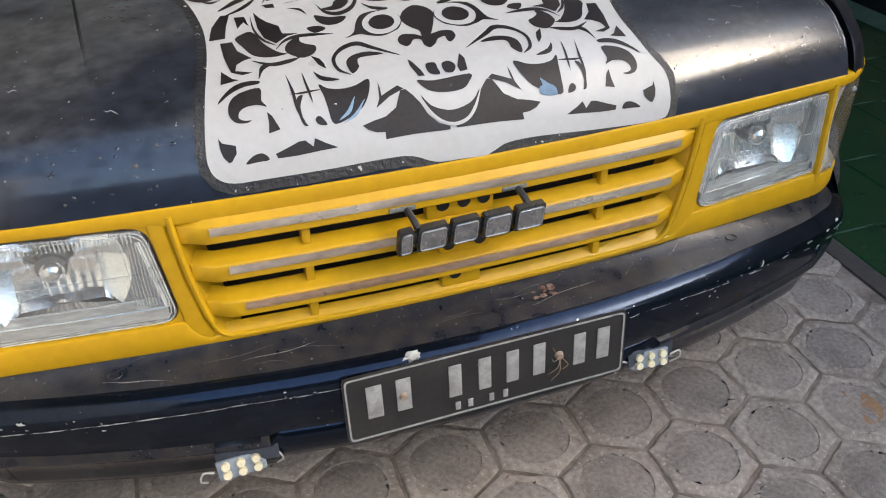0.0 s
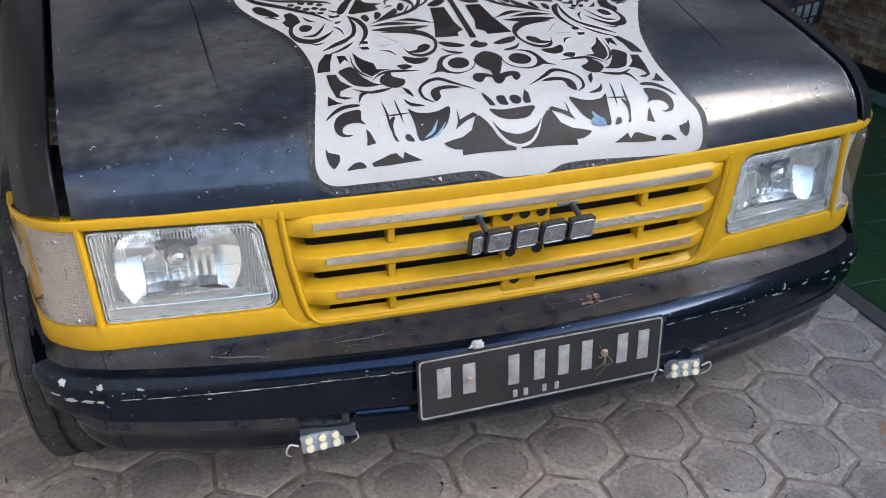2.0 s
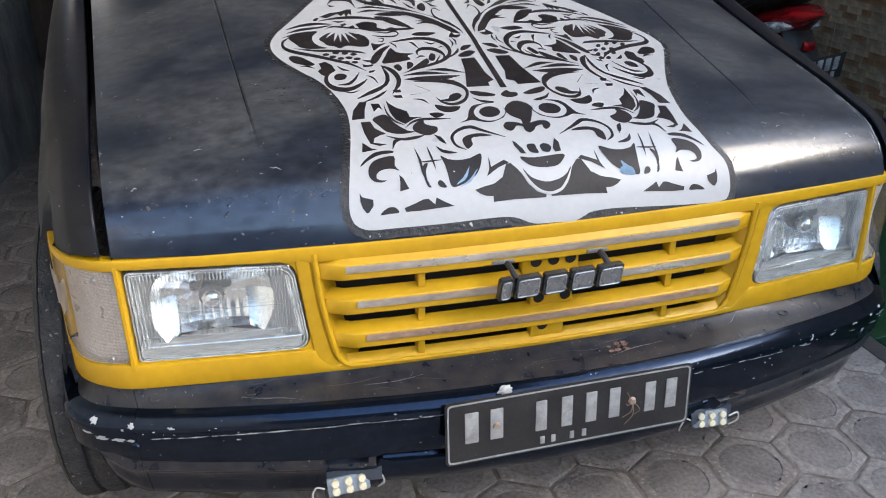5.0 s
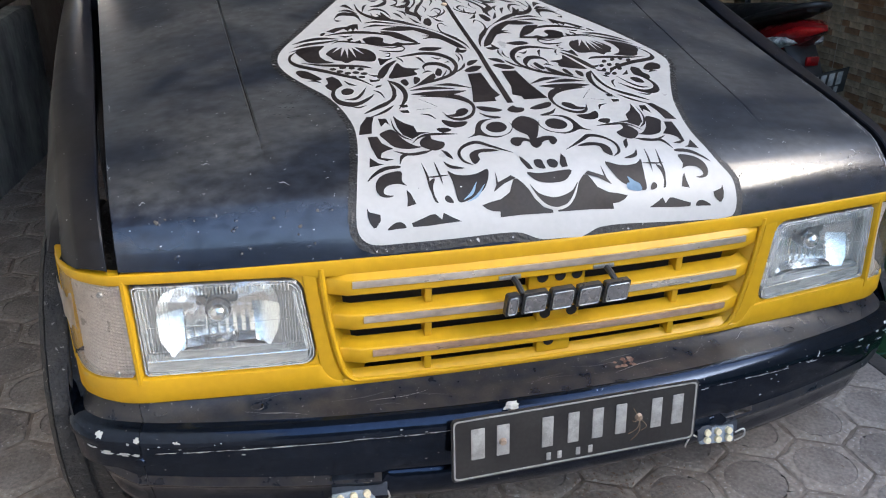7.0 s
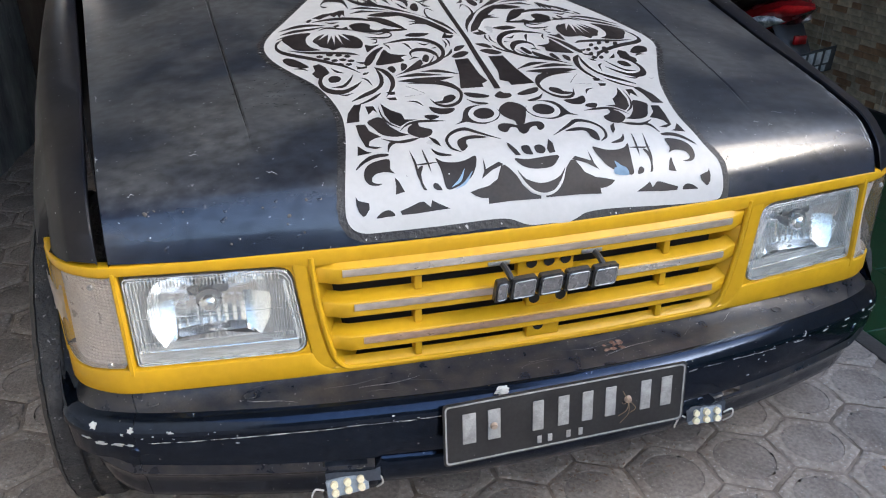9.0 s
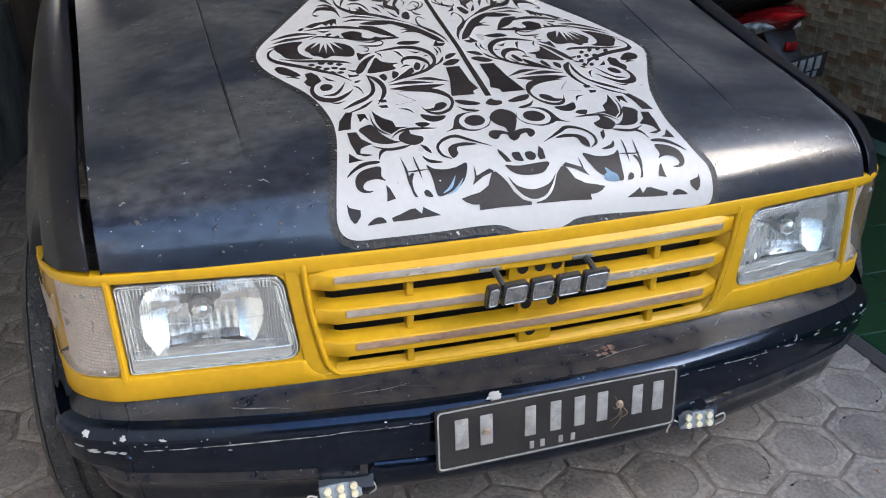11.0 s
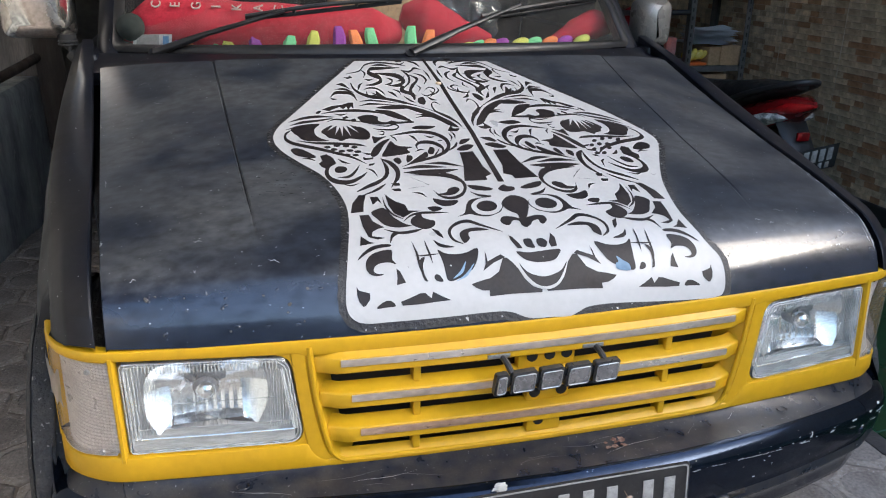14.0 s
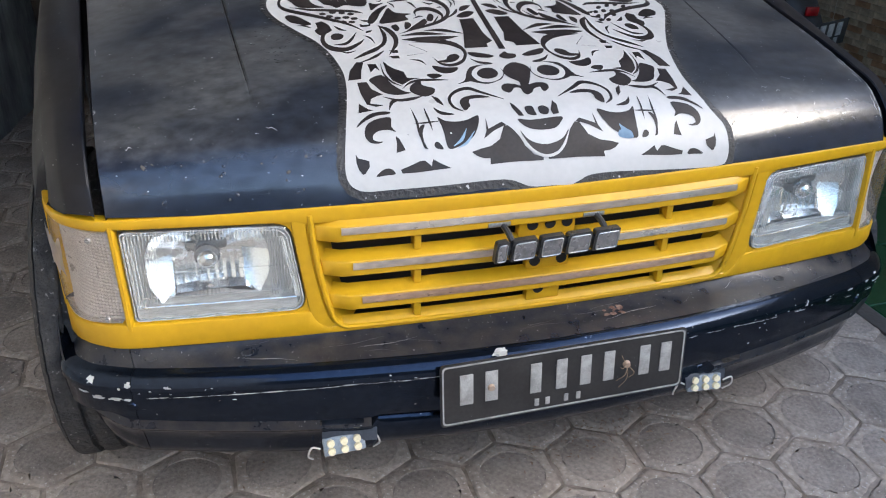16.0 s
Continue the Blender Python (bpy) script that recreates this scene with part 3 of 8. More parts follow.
def band(bm, q0, q1, zt, zb, off, depth, n=40, bev=0.004):
    """A bevelled rail along the face from q0 to q1; zt and zb give its upper and lower edge."""
    rows = []
    for i in range(n + 1):
        q = q0 + (q1 - q0) * i / n
        t, b = zt(q), zb(q)
        e = min(bev, (t - b) * 0.3)
        sec = [(b, off - depth), (b, off - e), (b + e * 0.3, off - e * 0.3), (b + e, off), (t - e, off), (t - e * 0.3, off - e * 0.3), (t, off - e), (t, off - depth)]
        rows.append([face_pt(q, z, o) for z, o in sec])
    grid(bm, rows, closed_u=True, caps=True)


# corners of each headlight: inner top, inner bottom, outer bottom, outer top
LAMP = {-1: ((0.4180, 0.6195), (0.3985, 0.4610), (0.6655, 0.4605), (0.6690, 0.6250)),
        1: ((0.4220, 0.6180), (0.4070, 0.4615), (0.6615, 0.4690), (0.6490, 0.6215))}


def lamp_top(q):
    a, d = LAMP[1 if q > 0 else -1][0], LAMP[1 if q > 0 else -1][3]
    return a[1] + (d[1] - a[1]) * (abs(q) - a[0]) / (d[0] - a[0])


def lamp_bottom(q):
    b, c = LAMP[1 if q > 0 else -1][1], LAMP[1 if q > 0 else -1][2]
    return b[1] + (c[1] - b[1]) * (abs(q) - b[0]) / (c[0] - b[0])


def ind_top(q):
    return 0.6235 + 0.04 * max(0, abs(q) - 0.72)


def ind_bottom(q):
    return 0.4625 - 0.10 * max(0, min(abs(q), 0.74) - 0.69)


def rail_low(q):
    """Lower edge of the top rail: over the slats, then over headlight and indicator."""
    if abs(q) < 0.405:
        return 0.6165
    return min(lamp_top(q) + 0.0015, 0.6275) if abs(q) < 0.675 else ind_top(q) + 0.001


def rail_top(q):
    """Upper edge of the lower rail: low under the slats, rounded up to the headlight."""
    k = abs(q)
    if k < 0.348:
        return 0.424
    if k < 0.392:
        return 0.424 + 0.034 * (1 - math.sqrt(max(0, 1 - ((k - 0.348) / 0.044) ** 2)))
    return (lamp_bottom(q) if k < 0.67 else ind_bottom(q)) - 0.002


bm = bmesh.new()
band(bm, -FACE_END + 0.012, FACE_END - 0.012, lambda q: TOP_Z, rail_low, 0.003, 0.02, 160)
band(bm, -FACE_END, FACE_END, rail_top, bot_z, 0.0028, 0.022, 300, 0.004)
# raised rim round the grille opening
for s in (-1, 1):
    path = [(0.3885, 0.632), (0.3850, 0.590), (0.3800, 0.545), (0.3715, 0.495), (0.3640, 0.460), (0.3560, 0.438), (0.3420, 0.4255), (0.3200, 0.4235), (0.20, 0.4235), (0.0, 0.4235)]
    tube(bm, curve([(s * x, front_y(x) - 0.0010, z) for x, z in path], 6), 0.0048, 8)
    # inner flank of the rim, and the pillar to the headlight
    rows = []
    for i in range(17):
        t = i / 16
        z = 0.4265 + 0.2035 * t
        rim = float(np.interp(z, [p[1] for p in path[6::-1]], [p[0] for p in path[6::-1]]))
        lamp_x = float(np.interp(z, [LAMP[s][1][1], LAMP[s][0][1]], [LAMP[s][1][0], LAMP[s][0][0]]))
        sec = [(rim - 0.030, 0.050), (rim - 0.017, 0.022), (rim - 0.007, 0.006), (rim - 0.001, 0.0005), (rim + 0.0065, 0.0015), (rim + 0.009, -0.0012), (lamp_x - 0.006, -0.0022), (lamp_x - 0.002, -0.001), (lamp_x, 0.003), (lamp_x + 0.001, 0.045)]
        rows.append([(s * x, front_y(x) + o, z) for x, o in sec])
    grid(bm, rows, closed_u=True, caps=True)
    # bar between headlight and indicator
    rows = []
    for i in range(9):
        t = i / 8
        z = 0.450 + (0.632 - 0.450) * t
        k = LAMP[s][2][0] + (LAMP[s][3][0] - LAMP[s][2][0]) * (z - 0.462) / 0.16 + 0.002
        w = 0.0105 if s < 0 else 0.0125
        rows.append([face_pt(s * q, z, o) for q, o in ((k, -0.04), (k, 0.0), (k + 0.003, 0.004), (k + w - 0.003, 0.004), (k + w, 0.0), (k + w, -0.04))])
    grid(bm, rows, closed_u=True, caps=True)
    # rounded inner corners of the headlight opening
    for c, up in ((0, 1), (1, -1)):
        p = LAMP[s][c]
        o = rounded([LAMP[s][0], LAMP[s][1], LAMP[s][2], LAMP[s][3]], [0.024, 0.030, 0.007, 0.007], 6)[c * 7:c * 7 + 7]
        fill = [(s * (p[0] - 0.004), p[1] + up * 0.004)] + [(s * x, z) for x, z in (o if c == 0 else o)]
        prism(bm, fill, lambda x: front_y(x) + 0.0015, 0.03)
    # thin rear edge round the indicator
    rows = []
    for i in range(9):
        t = i / 8
        z = 0.445 + (0.635 - 0.445) * t
        rows.append([face_pt(s * q, z, o) for q, o in ((0.842, -0.02), (0.842, 0.004), (0.852, 0.004), (0.852, -0.02))])
    grid(bm, rows, closed_u=True, caps=True)
# sill under the lowest slot
rows = []
for i in range(41):
    x = 0.362 * (i / 20 - 1)
    rows.append([(x, front_y(x) - a, z) for a, z in ((-0.014, 0.4310), (-0.012, 0.4385), (-0.002, 0.4310), (0.0035, 0.4262), (0.0035, 0.4180), (-0.014, 0.4180))])
grid(bm, rows, closed_u=True, caps=True)
grille = nose_part("grille_panel", bm, M_YELLOW, car, "yellow painted grille surround")

# slats: strip height, half width of strip and slat, then ridge, lower edge and back edge of the slat
SLATS = ((0.6040, 0.3450, 0.381, 0.6125, 0.5835, 0.632, M_CHROME), (0.5410, 0.3330, 0.374, 0.5495, 0.5215, 0.5635, M_CHROME), (0.4780, 0.3200, 0.364, 0.4868, 0.4585, 0.5015, M_COPPER))
for k, (sz, half, wide, ridge, low, back, strip_mat) in enumerate(SLATS):
    bm = bmesh.new()
    rows = []
    for i in range(49):
        x = wide * (i / 24 - 1)
        e = 0.013 * min(1, max(0, (abs(x) - wide + 0.030) / 0.026))
        y = front_y(x) + e
        sec = [(0.0085, low + 0.001), (0.0105, low + 0.003), (0.0115, ridge - 0.002), (0.0100, ridge), (0.0075, ridge + 0.001), (-0.0120, back - 0.0028), (-0.0140, back - 0.0035), (-0.0120, back - 0.0075 if k else 0.61), (0.000, ridge - 0.006), (0.004, low)]
        if k == 0:
            sec[4:8] = [(0.0080, ridge + 0.001), (0.0010, 0.6215), (-0.006, 0.628), (-0.012, 0.628)]
        rows.append([(x, y - a, z) for a, z in sec])
    grid(bm, rows, closed_u=True, caps=True)
    slat = nose_part("slat", bm, M_YELLOW, car)
    bm = bmesh.new()
    rows = []
    for i in range(33):
        x = half * (i / 16 - 1) - (0.004 if k == 0 else 0.0) + 0.006
        y = front_y(x) - 0.0105
        rows.append([(x, y + a, sz + b) for a, b in ((0.002, -0.0066), (-0.0028, -0.0058), (-0.0036, 0), (-0.0028, 0.0058), (0.002, 0.0066))])
    grid(bm, rows, closed_u=True, caps=True)
    nose_part("strip", bm, strip_mat, slat, "pitted bright metal strip" if k < 2 else "brown worn metal strip")
for sz in (0.573, 0.511, 0.448):
    for x in (-0.221, 0.226):
        bm = bmesh.new()
        box(bm, (x - 0.0060, front_y(x) - 0.001, sz - 0.018), (x + 0.0060, front_y(x) + 0.025, sz + 0.016), 0.002)
        nose_part("grille_post", bm, M_YELLOW, car)
for x0, x1, z0, z1 in ((-0.052, 0.048, 0.556, 0.594), (-0.034, 0.042, 0.494, 0.530), (-0.030, 0.030, 0.432, 0.468)):
    bm = bmesh.new()
    box(bm, (x0, 0.001, z0), (x1, 0.02, z1), 0.002)
    nose_part("grille_post", bm, M_YELLOW, car)
# black discs on the posts paint the dark of the vent holes
for x, z in ((-0.0285, 0.577), (0.0025, 0.577), (0.0325, 0.577), (-0.020, 0.509), (0.0280, 0.509), (-0.010, 0.4550)):
    bm = bmesh.new()
    disc(bm, (x, 0.006, z), 0.0095, 0.0068, (0, -1, 0), 16)
    nose_part("vent_hole_shade", bm, M_BLACK, car)

# badge: five plain blocks on two stalks, no lettering
bm = bmesh.new()
blocks = ((-0.109, -0.088), (-0.082, -0.040), (-0.034, 0.006), (0.012, 0.054), (0.060, 0.104))
for k, (a, b) in enumerate(blocks):
    lean, up = 0.004, 0.0005 * k
    out = rounded([(a, 0.5385 + up), (b, 0.5395 + up), (b + lean, 0.5765 + up), (a + lean, 0.5750 + up)], [0.004] * 4, 3)
    prism(bm, out, lambda x: -0.046, 0.012)
box(bm, (-0.104, -0.040, 0.549), (0.104, -0.034, 0.568), 0.001)
for x in (-0.085, 0.078):
    tube(bm, [(x + 0.001, -0.008, 0.5885), (x + 0.004, -0.024, 0.583), (x + 0.008, -0.037, 0.572)], 0.0052, 8)
badge = nose_part("badge", bm, M_BADGE_EDGE, car, "dark chrome plain badge blocks")
for k, (a, b) in enumerate(blocks):
    bm = bmesh.new()
    up = 0.0005 * k
    out = rounded([(a + 0.004, 0.5425 + up), (b - 0.003, 0.5435 + up), (b, 0.5725 + up), (a + 0.007, 0.5710 + up)], [0.004] * 4, 3)
    prism(bm, out, lambda x: -0.0485, 0.004)
    nose_part("badge_face", bm, M_BADGE, badge)
    bm = bmesh.new()
    tube(bm, [(x, -0.0490, z) for x, z in out + out[:1]], 0.0011, 6)
    nose_part("badge_rim", bm, M_STEEL, badge, "pale worn chrome edge")
for x in (-0.090, 0.074):
    bm = bmesh.new()
    box(bm, (x - 0.019, -0.012, 0.5865), (x + 0.019, 0.004, 0.5940), 0.0015)
    nose_part("badge_bracket", bm, M_STEEL, badge, "flat grey clip")


# ---- headlights ----
def lamp_outline(s, grow=0.0, n=6):
    a, b, c, d = LAMP[s]
    o = rounded([(a[0] - grow, a[1] + grow), (b[0] - grow, b[1] - grow), (c[0] + grow, c[1] - grow), (d[0] + grow, d[1] + grow)], [0.02, 0.027, 0.007, 0.007], n)
    return [(s * x, z) for x, z in o]


def headlight(s):
    bm = bmesh.new()
    out, ins = lamp_outline(s, -0.001), lamp_outline(s, -0.006)
    depth = [(out, 0.006), (out, 0.024), (ins, 0.034), (ins, 0.085)]
    vs = grid(bm, [[(x, front_y(x) + d, z) for x, z in o] for o, d in depth], closed_u=True)
    bm.faces.new(vs[-1])
    lamp = nose_part("headlight", bm, M_LAMPBOX, car, "clear glass headlight with a bright reflector")
    cx, cz = s * (0.545 if s < 0 else 0.537), 0.545
    cy = front_y(cx)
    # dish, cut flat above, arched below, with facets
    bm = bmesh.new()
    rows = []
    for i in range(33):
        t = i / 32
        row = []
        for k in range(81):
            a = k / 40 - 1
            x = 0.0945 * a
            top = min(0.056, math.sqrt(max(0, 0.0945 ** 2 - x * x)))
            ax = abs(x)
            low = -min(math.sqrt(max(0, 0.0945 ** 2 - x * x)), float(np.interp(ax, [0.053, 0.0755, 0.0945], [0.041, 0.060, 0.030])))
            z = low + (top - low) * t
            cell = math.floor(x / 0.0135) * 0.0135 + 0.00675
            flute = step = 0.0
            if ax > 0.053 and z < 0.010:
                # bright outer lobes: one steep cheek each, gently curved
                ideal = -0.068 ** 2 * 3.2 + 0.48 * (z + 0.012) - 2.2 * (z + 0.02) ** 2 - 0.25 * (ax - 0.068) - 4.0 * (ax - 0.068) ** 2
                flute = -(ideal + x * x * 3.2 + z * z * 5.5)
            elif z < 0.004:
                flute = 0.0014 * ((x - cell) / 0.00675) ** 2
                step = 0.003 if z > -0.034 and ax < 0.020 else 0.0
            else:
                ang = math.atan2(z, x)
                flute = 0.0010 * abs(math.sin(ang * 8)) + 0.0005 * abs(math.sin(math.hypot(x, z) * 120))
            row.append((cx + x, cy + 0.064 - x * x * 3.2 - z * z * 5.5 - flute - step, cz + z))
        rows.append(row)
    rows.insert(0, [(x, cy + 0.030, z - 0.006) for x, y, z in rows[0]])
    grid(bm, rows)
    nose_part("reflector", bm, M_REFLECTOR, lamp, "faceted mirror reflector", angle=20)
    # lining from the glass edge back to the dish, with upright flutes
    bm = bmesh.new()
    edge = [(abs(x), z) for x, z in lamp_outline(s, -0.006)]
    rim_in, rim_mid, rim_out, rim_front = [], [], [], []
    n = 180
    for k in range(n):
        a = 2 * math.pi * k / n
        dx, dz = math.cos(a), math.sin(a)
        r = min(0.0950, (0.0565 / dz) if dz > 0.001 else 9, ((0.041 + 0.019 * min(1, abs(dx) * 1.2)) / -dz) if dz < -0.001 else 9)
        far = 0.0
        for (x0, z0), (x1, z1) in zip(edge, edge[1:] + edge[:1]):
            x0, z0, x1, z1 = x0 - abs(cx), z0 - cz, x1 - abs(cx), z1 - cz
            den = dx * (z1 - z0) - dz * (x1 - x0)
            if abs(den) > 1e-9:
                u = (x0 * (z1 - z0) - z0 * (x1 - x0)) / den
                v = (x0 * dz - z0 * dx) / den
                if u > 0 and -1e-6 <= v <= 1 + 1e-6:
                    far = max(far, u)
        far = max(far, r + 0.002)
        put = lambda q, d: (s * (abs(cx) + dx * q), front_y(abs(cx) + dx * q) + d, cz + dz * q)
        rim_in.append(put(r, 0.036))
        mid = (r + far) / 2
        rim_mid.append(put(mid, 0.034 + 0.0012 * math.sin(mid * dx * 900)))
        rim_out.append(put(far, 0.030 + 0.0012 * math.sin(far * dx * 900)))
        rim_front.append(put(far, 0.008))
    grid(bm, [rim_in, rim_mid, rim_out, rim_front], closed_u=True)
    nose_part("lining", bm, M_LAMPBOX, lamp, "grey hazy lamp lining", angle=10)
    # clear sill along the foot of the lamp
    bm = bmesh.new()
    rows = []
    x0, x1 = LAMP[s][1][0] + 0.016, LAMP[s][2][0] - 0.008
    for i in range(9):
        x = x0 + (x1 - x0) * i / 8
        zb = lamp_bottom(s * x)
        rows.append([(s * x, front_y(x) + y, zb + z) for y, z in ((0.006, 0.006), (0.006, 0.0230), (0.008, 0.0252), (0.012, 0.0252), (0.030, 0.0262), (0.030, 0.006))])
    grid(bm, rows, closed_u=True, caps=True)
    nose_part("inner_ledge", bm, M_SILL, lamp, "pale clear lamp sill")
    bm = bmesh.new()
    tube(bm, [(s * (x0 + (x1 - x0) * i / 8), front_y(x0 + (x1 - x0) * i / 8) + 0.0055, lamp_bottom(s * (x0 + (x1 - x0) * i / 8)) + 0.0252) for i in range(9)], 0.0014, 6)
    nose_part("ledge_edge", bm, M_REFLECTOR, lamp)
    bm = bmesh.new()
    disc(bm, (cx, cy + 0.062, cz + 0.012), 0.0215, 0.030, (0, -1, 0), 28, 0.0195)
    box(bm, (cx - 0.032, cy + 0.038, cz + 0.018), (cx + 0.032, cy + 0.050, cz + 0.036), 0.006)
    nose_part("bulb_shield", bm, M_SHIELD, lamp, "dull metal bulb shield")
    bm = bmesh.new()
    bmesh.ops.create_uvsphere(bm, u_segments=20, v_segments=12, radius=0.0165, matrix=Matrix.Translation((cx, cy + 0.033, cz + 0.008)))
    nose_part("bulb_cap", bm, M_REFLECTOR, lamp)
    # lens with moulded flutes along its top
    bm = bmesh.new()
    o, i2 = lamp_outline(s, -0.0012), lamp_outline(s, -0.0050)
    vs = grid(bm, [[(x, front_y(x) + 0.018, z) for x, z in o], [(x, front_y(x) + 0.003, z) for x, z in o], [(x, front_y(x) - 0.002, z) for x, z in i2]], closed_u=True)
    bm.faces.new(vs[-1])
    vi = grid(bm, [[(x, front_y(x) + 0.018, z) for x, z in i2], [(x, front_y(x) + 0.0015, z) for x, z in i2]], closed_u=True)
    bm.faces.new(vi[-1])
    n = len(o)
    for k in range(n):
        bm.faces.new((vs[0][k], vs[0][(k + 1) % n], vi[0][(k + 1) % n], vi[0][k]))
    lens = nose_part("lens", bm, M_LAMPGLASS, lamp, "scratched clear glass lens", angle=25)
    lens.visible_shadow = False
    bm = bmesh.new()
    for k in range(40):
        x = 0.438 + k * 0.0053
        zt = lamp_top(s * x) - 0.007
        tube(bm, [(s * x, front_y(x) + 0.0035, zt - 0.0155), (s * x, front_y(x) + 0.0035, zt)], 0.0013, 6)
    for z in (0.505, 0.548):
        tube(bm, [(s * (0.437 + 0.215 * i / 6), front_y(0.437 + 0.215 * i / 6) + 0.0025, z) for i in range(7)], 0.0006, 5)
    for k in range(9):
        for x, zr in ((LAMP[s][1][0] + 0.020 + 0.0042 * k, 0.034), (LAMP[s][2][0] - 0.014 - 0.0042 * k, 0.034)):
            tube(bm, [(s * x, front_y(x) + 0.0040, lamp_bottom(s * x) + zr), (s * x, front_y(x) + 0.0040, lamp_top(s * x) - 0.026)], 0.0006, 5)
    fl = nose_part("lens_flute", bm, M_RIDGE, lens)
    fl.visible_shadow = False
    # moulded edges of the glass, inside its rim
    a, b, c, d = LAMP[s]
    for inset, r in ((0.0045, 0.0011), (0.0085, 0.0009)):
        o = lamp_outline(1 if s > 0 else -1, -inset, 6)
        o = o + o[:1]
        bm = bmesh.new()
        tube(bm, [(x, front_y(x) - 0.0012, z) for x, z in o], r, 6)
        ridge = nose_part("lens_edge", bm, M_RIDGE, lens, "pale moulded glass edge")
        ridge.visible_shadow = False
    for k, (u, r) in enumerate(((0.016, 0.0009), (0.021, 0.0013), (0.030, 0.0008), (0.922, 0.0009), (0.945, 0.0012), (0.962, 0.0009))):
        bm = bmesh.new()
        lo = [b[0] + (c[0] - b[0]) * u, b[1] + (c[1] - b[1]) * u + (0.024 if 0.03 < u else 0.012)]
        hi = [a[0] + (d[0] - a[0]) * u, a[1] + (d[1] - a[1]) * u - 0.012]
        if u < 0.1:
            lo[0], hi[0] = lo[0] + 0.010, hi[0] + 0.008
            lo[1], hi[1] = lo[1] + 0.016, hi[1] - 0.010
        tube(bm, [(s * (lo[0] + (hi[0] - lo[0]) * t / 5), front_y(lo[0] + (hi[0] - lo[0]) * t / 5) + 0.0022, lo[1] + (hi[1] - lo[1]) * t / 5) for t in range(6)], r, 6)
        ridge = nose_part("lens_edge", bm, M_RIDGE, lens)
        ridge.visible_shadow = False


def indicator(s):
    k0 = 0.6835 if s < 0 else 0.6765
    bm = bmesh.new()
    rows = []
    nq, nz = 44, 56
    for i in range(nq + 1):
        q = k0 + (0.842 - k0) * i / nq
        lo, hi = ind_bottom(q), ind_top(q)
        row = [face_pt(s * q, lo, -0.001)]
        for j in range(nz + 1):
            z = lo + (hi - lo) * j / nz
            bowl = 0.010 * math.sin(math.pi * i / nq) * math.sin(math.pi * j / nz)
            ribs = (0.0006 if j % 2 else -0.0006) + (0.0004 if i % 2 else -0.0004)
            row.append(face_pt(s * q, z, -0.012 - bowl + ribs))
        row.append(face_pt(s * q, hi, -0.001))
        rows.append(row)
    grid(bm, rows)
    ind = nose_part("indicator", bm, M_SIGNALBACK, car, "clear front indicator with a taped outer edge" if s < 0 else "clear ribbed front indicator", smooth=False)
    bm = bmesh.new()
    rows = []
    nq, nz = 20, 8
    for i in range(nq + 1):
        q = k0 + 0.001 + (0.841 - k0 - 0.001) * i / nq
        lo, hi = ind_bottom(q) + 0.001, ind_top(q) - 0.001
        row = [face_pt(s * q, lo, -0.010)]
        for j in range(nz + 1):
            e = 0.004 if j in (0, nz) or i in (0, nq) else 0.0
            row.append(face_pt(s * q, lo + (hi - lo) * j / nz, 0.003 - e))
        row.append(face_pt(s * q, hi, -0.010))
        rows.append(row)
    grid(bm, rows)
    lens = nose_part("lens", bm, M_SIGNAL, ind, "ribbed clear plastic lens", angle=60)
    lens.visible_shadow = False
    for q, z in ((0.712, 0.609), (0.704, 0.470)):
        bm = bmesh.new()
        p = Vector(face_pt(s * q, z, 0.002))
        o = Vector(face_pt(s * q, z, 0.012)) - p
        disc(bm, p, 0.005, 0.003, o, 16, 0.004)
        box(bm, (p.x - 0.0035, p.y - 0.0042, p.z - 0.0006), (p.x + 0.0035, p.y - 0.002, p.z + 0.0006))
        nose_part("screw", bm, M_STEEL, ind)
    if s < 0:
        bm = bmesh.new()
        rows = []
        for i in range(17):
            q = 0.765 + 0.088 * i / 16
            lo = 0.535 + 0.010 * math.sin(i * 0.9) * (1 - i / 16)
            hi = 0.596 + 0.008 * math.sin(i * 1.4 + 1) * (1 - i / 16)
            rows.append([face_pt(s * q, lo + (hi - lo) * j / 6, 0.0060 + 0.0008 * math.sin(i * 0.7 + j * 0.9) + 0.0012 * (i > 13)) for j in range(7)])
        grid(bm, rows)
        film = nose_part("tape", bm, M_FILM, ind, "cloudy torn plastic tape")
        film.visible_shadow = False


for s in (-1, 1):
    headlight(s)
    indicator(s)

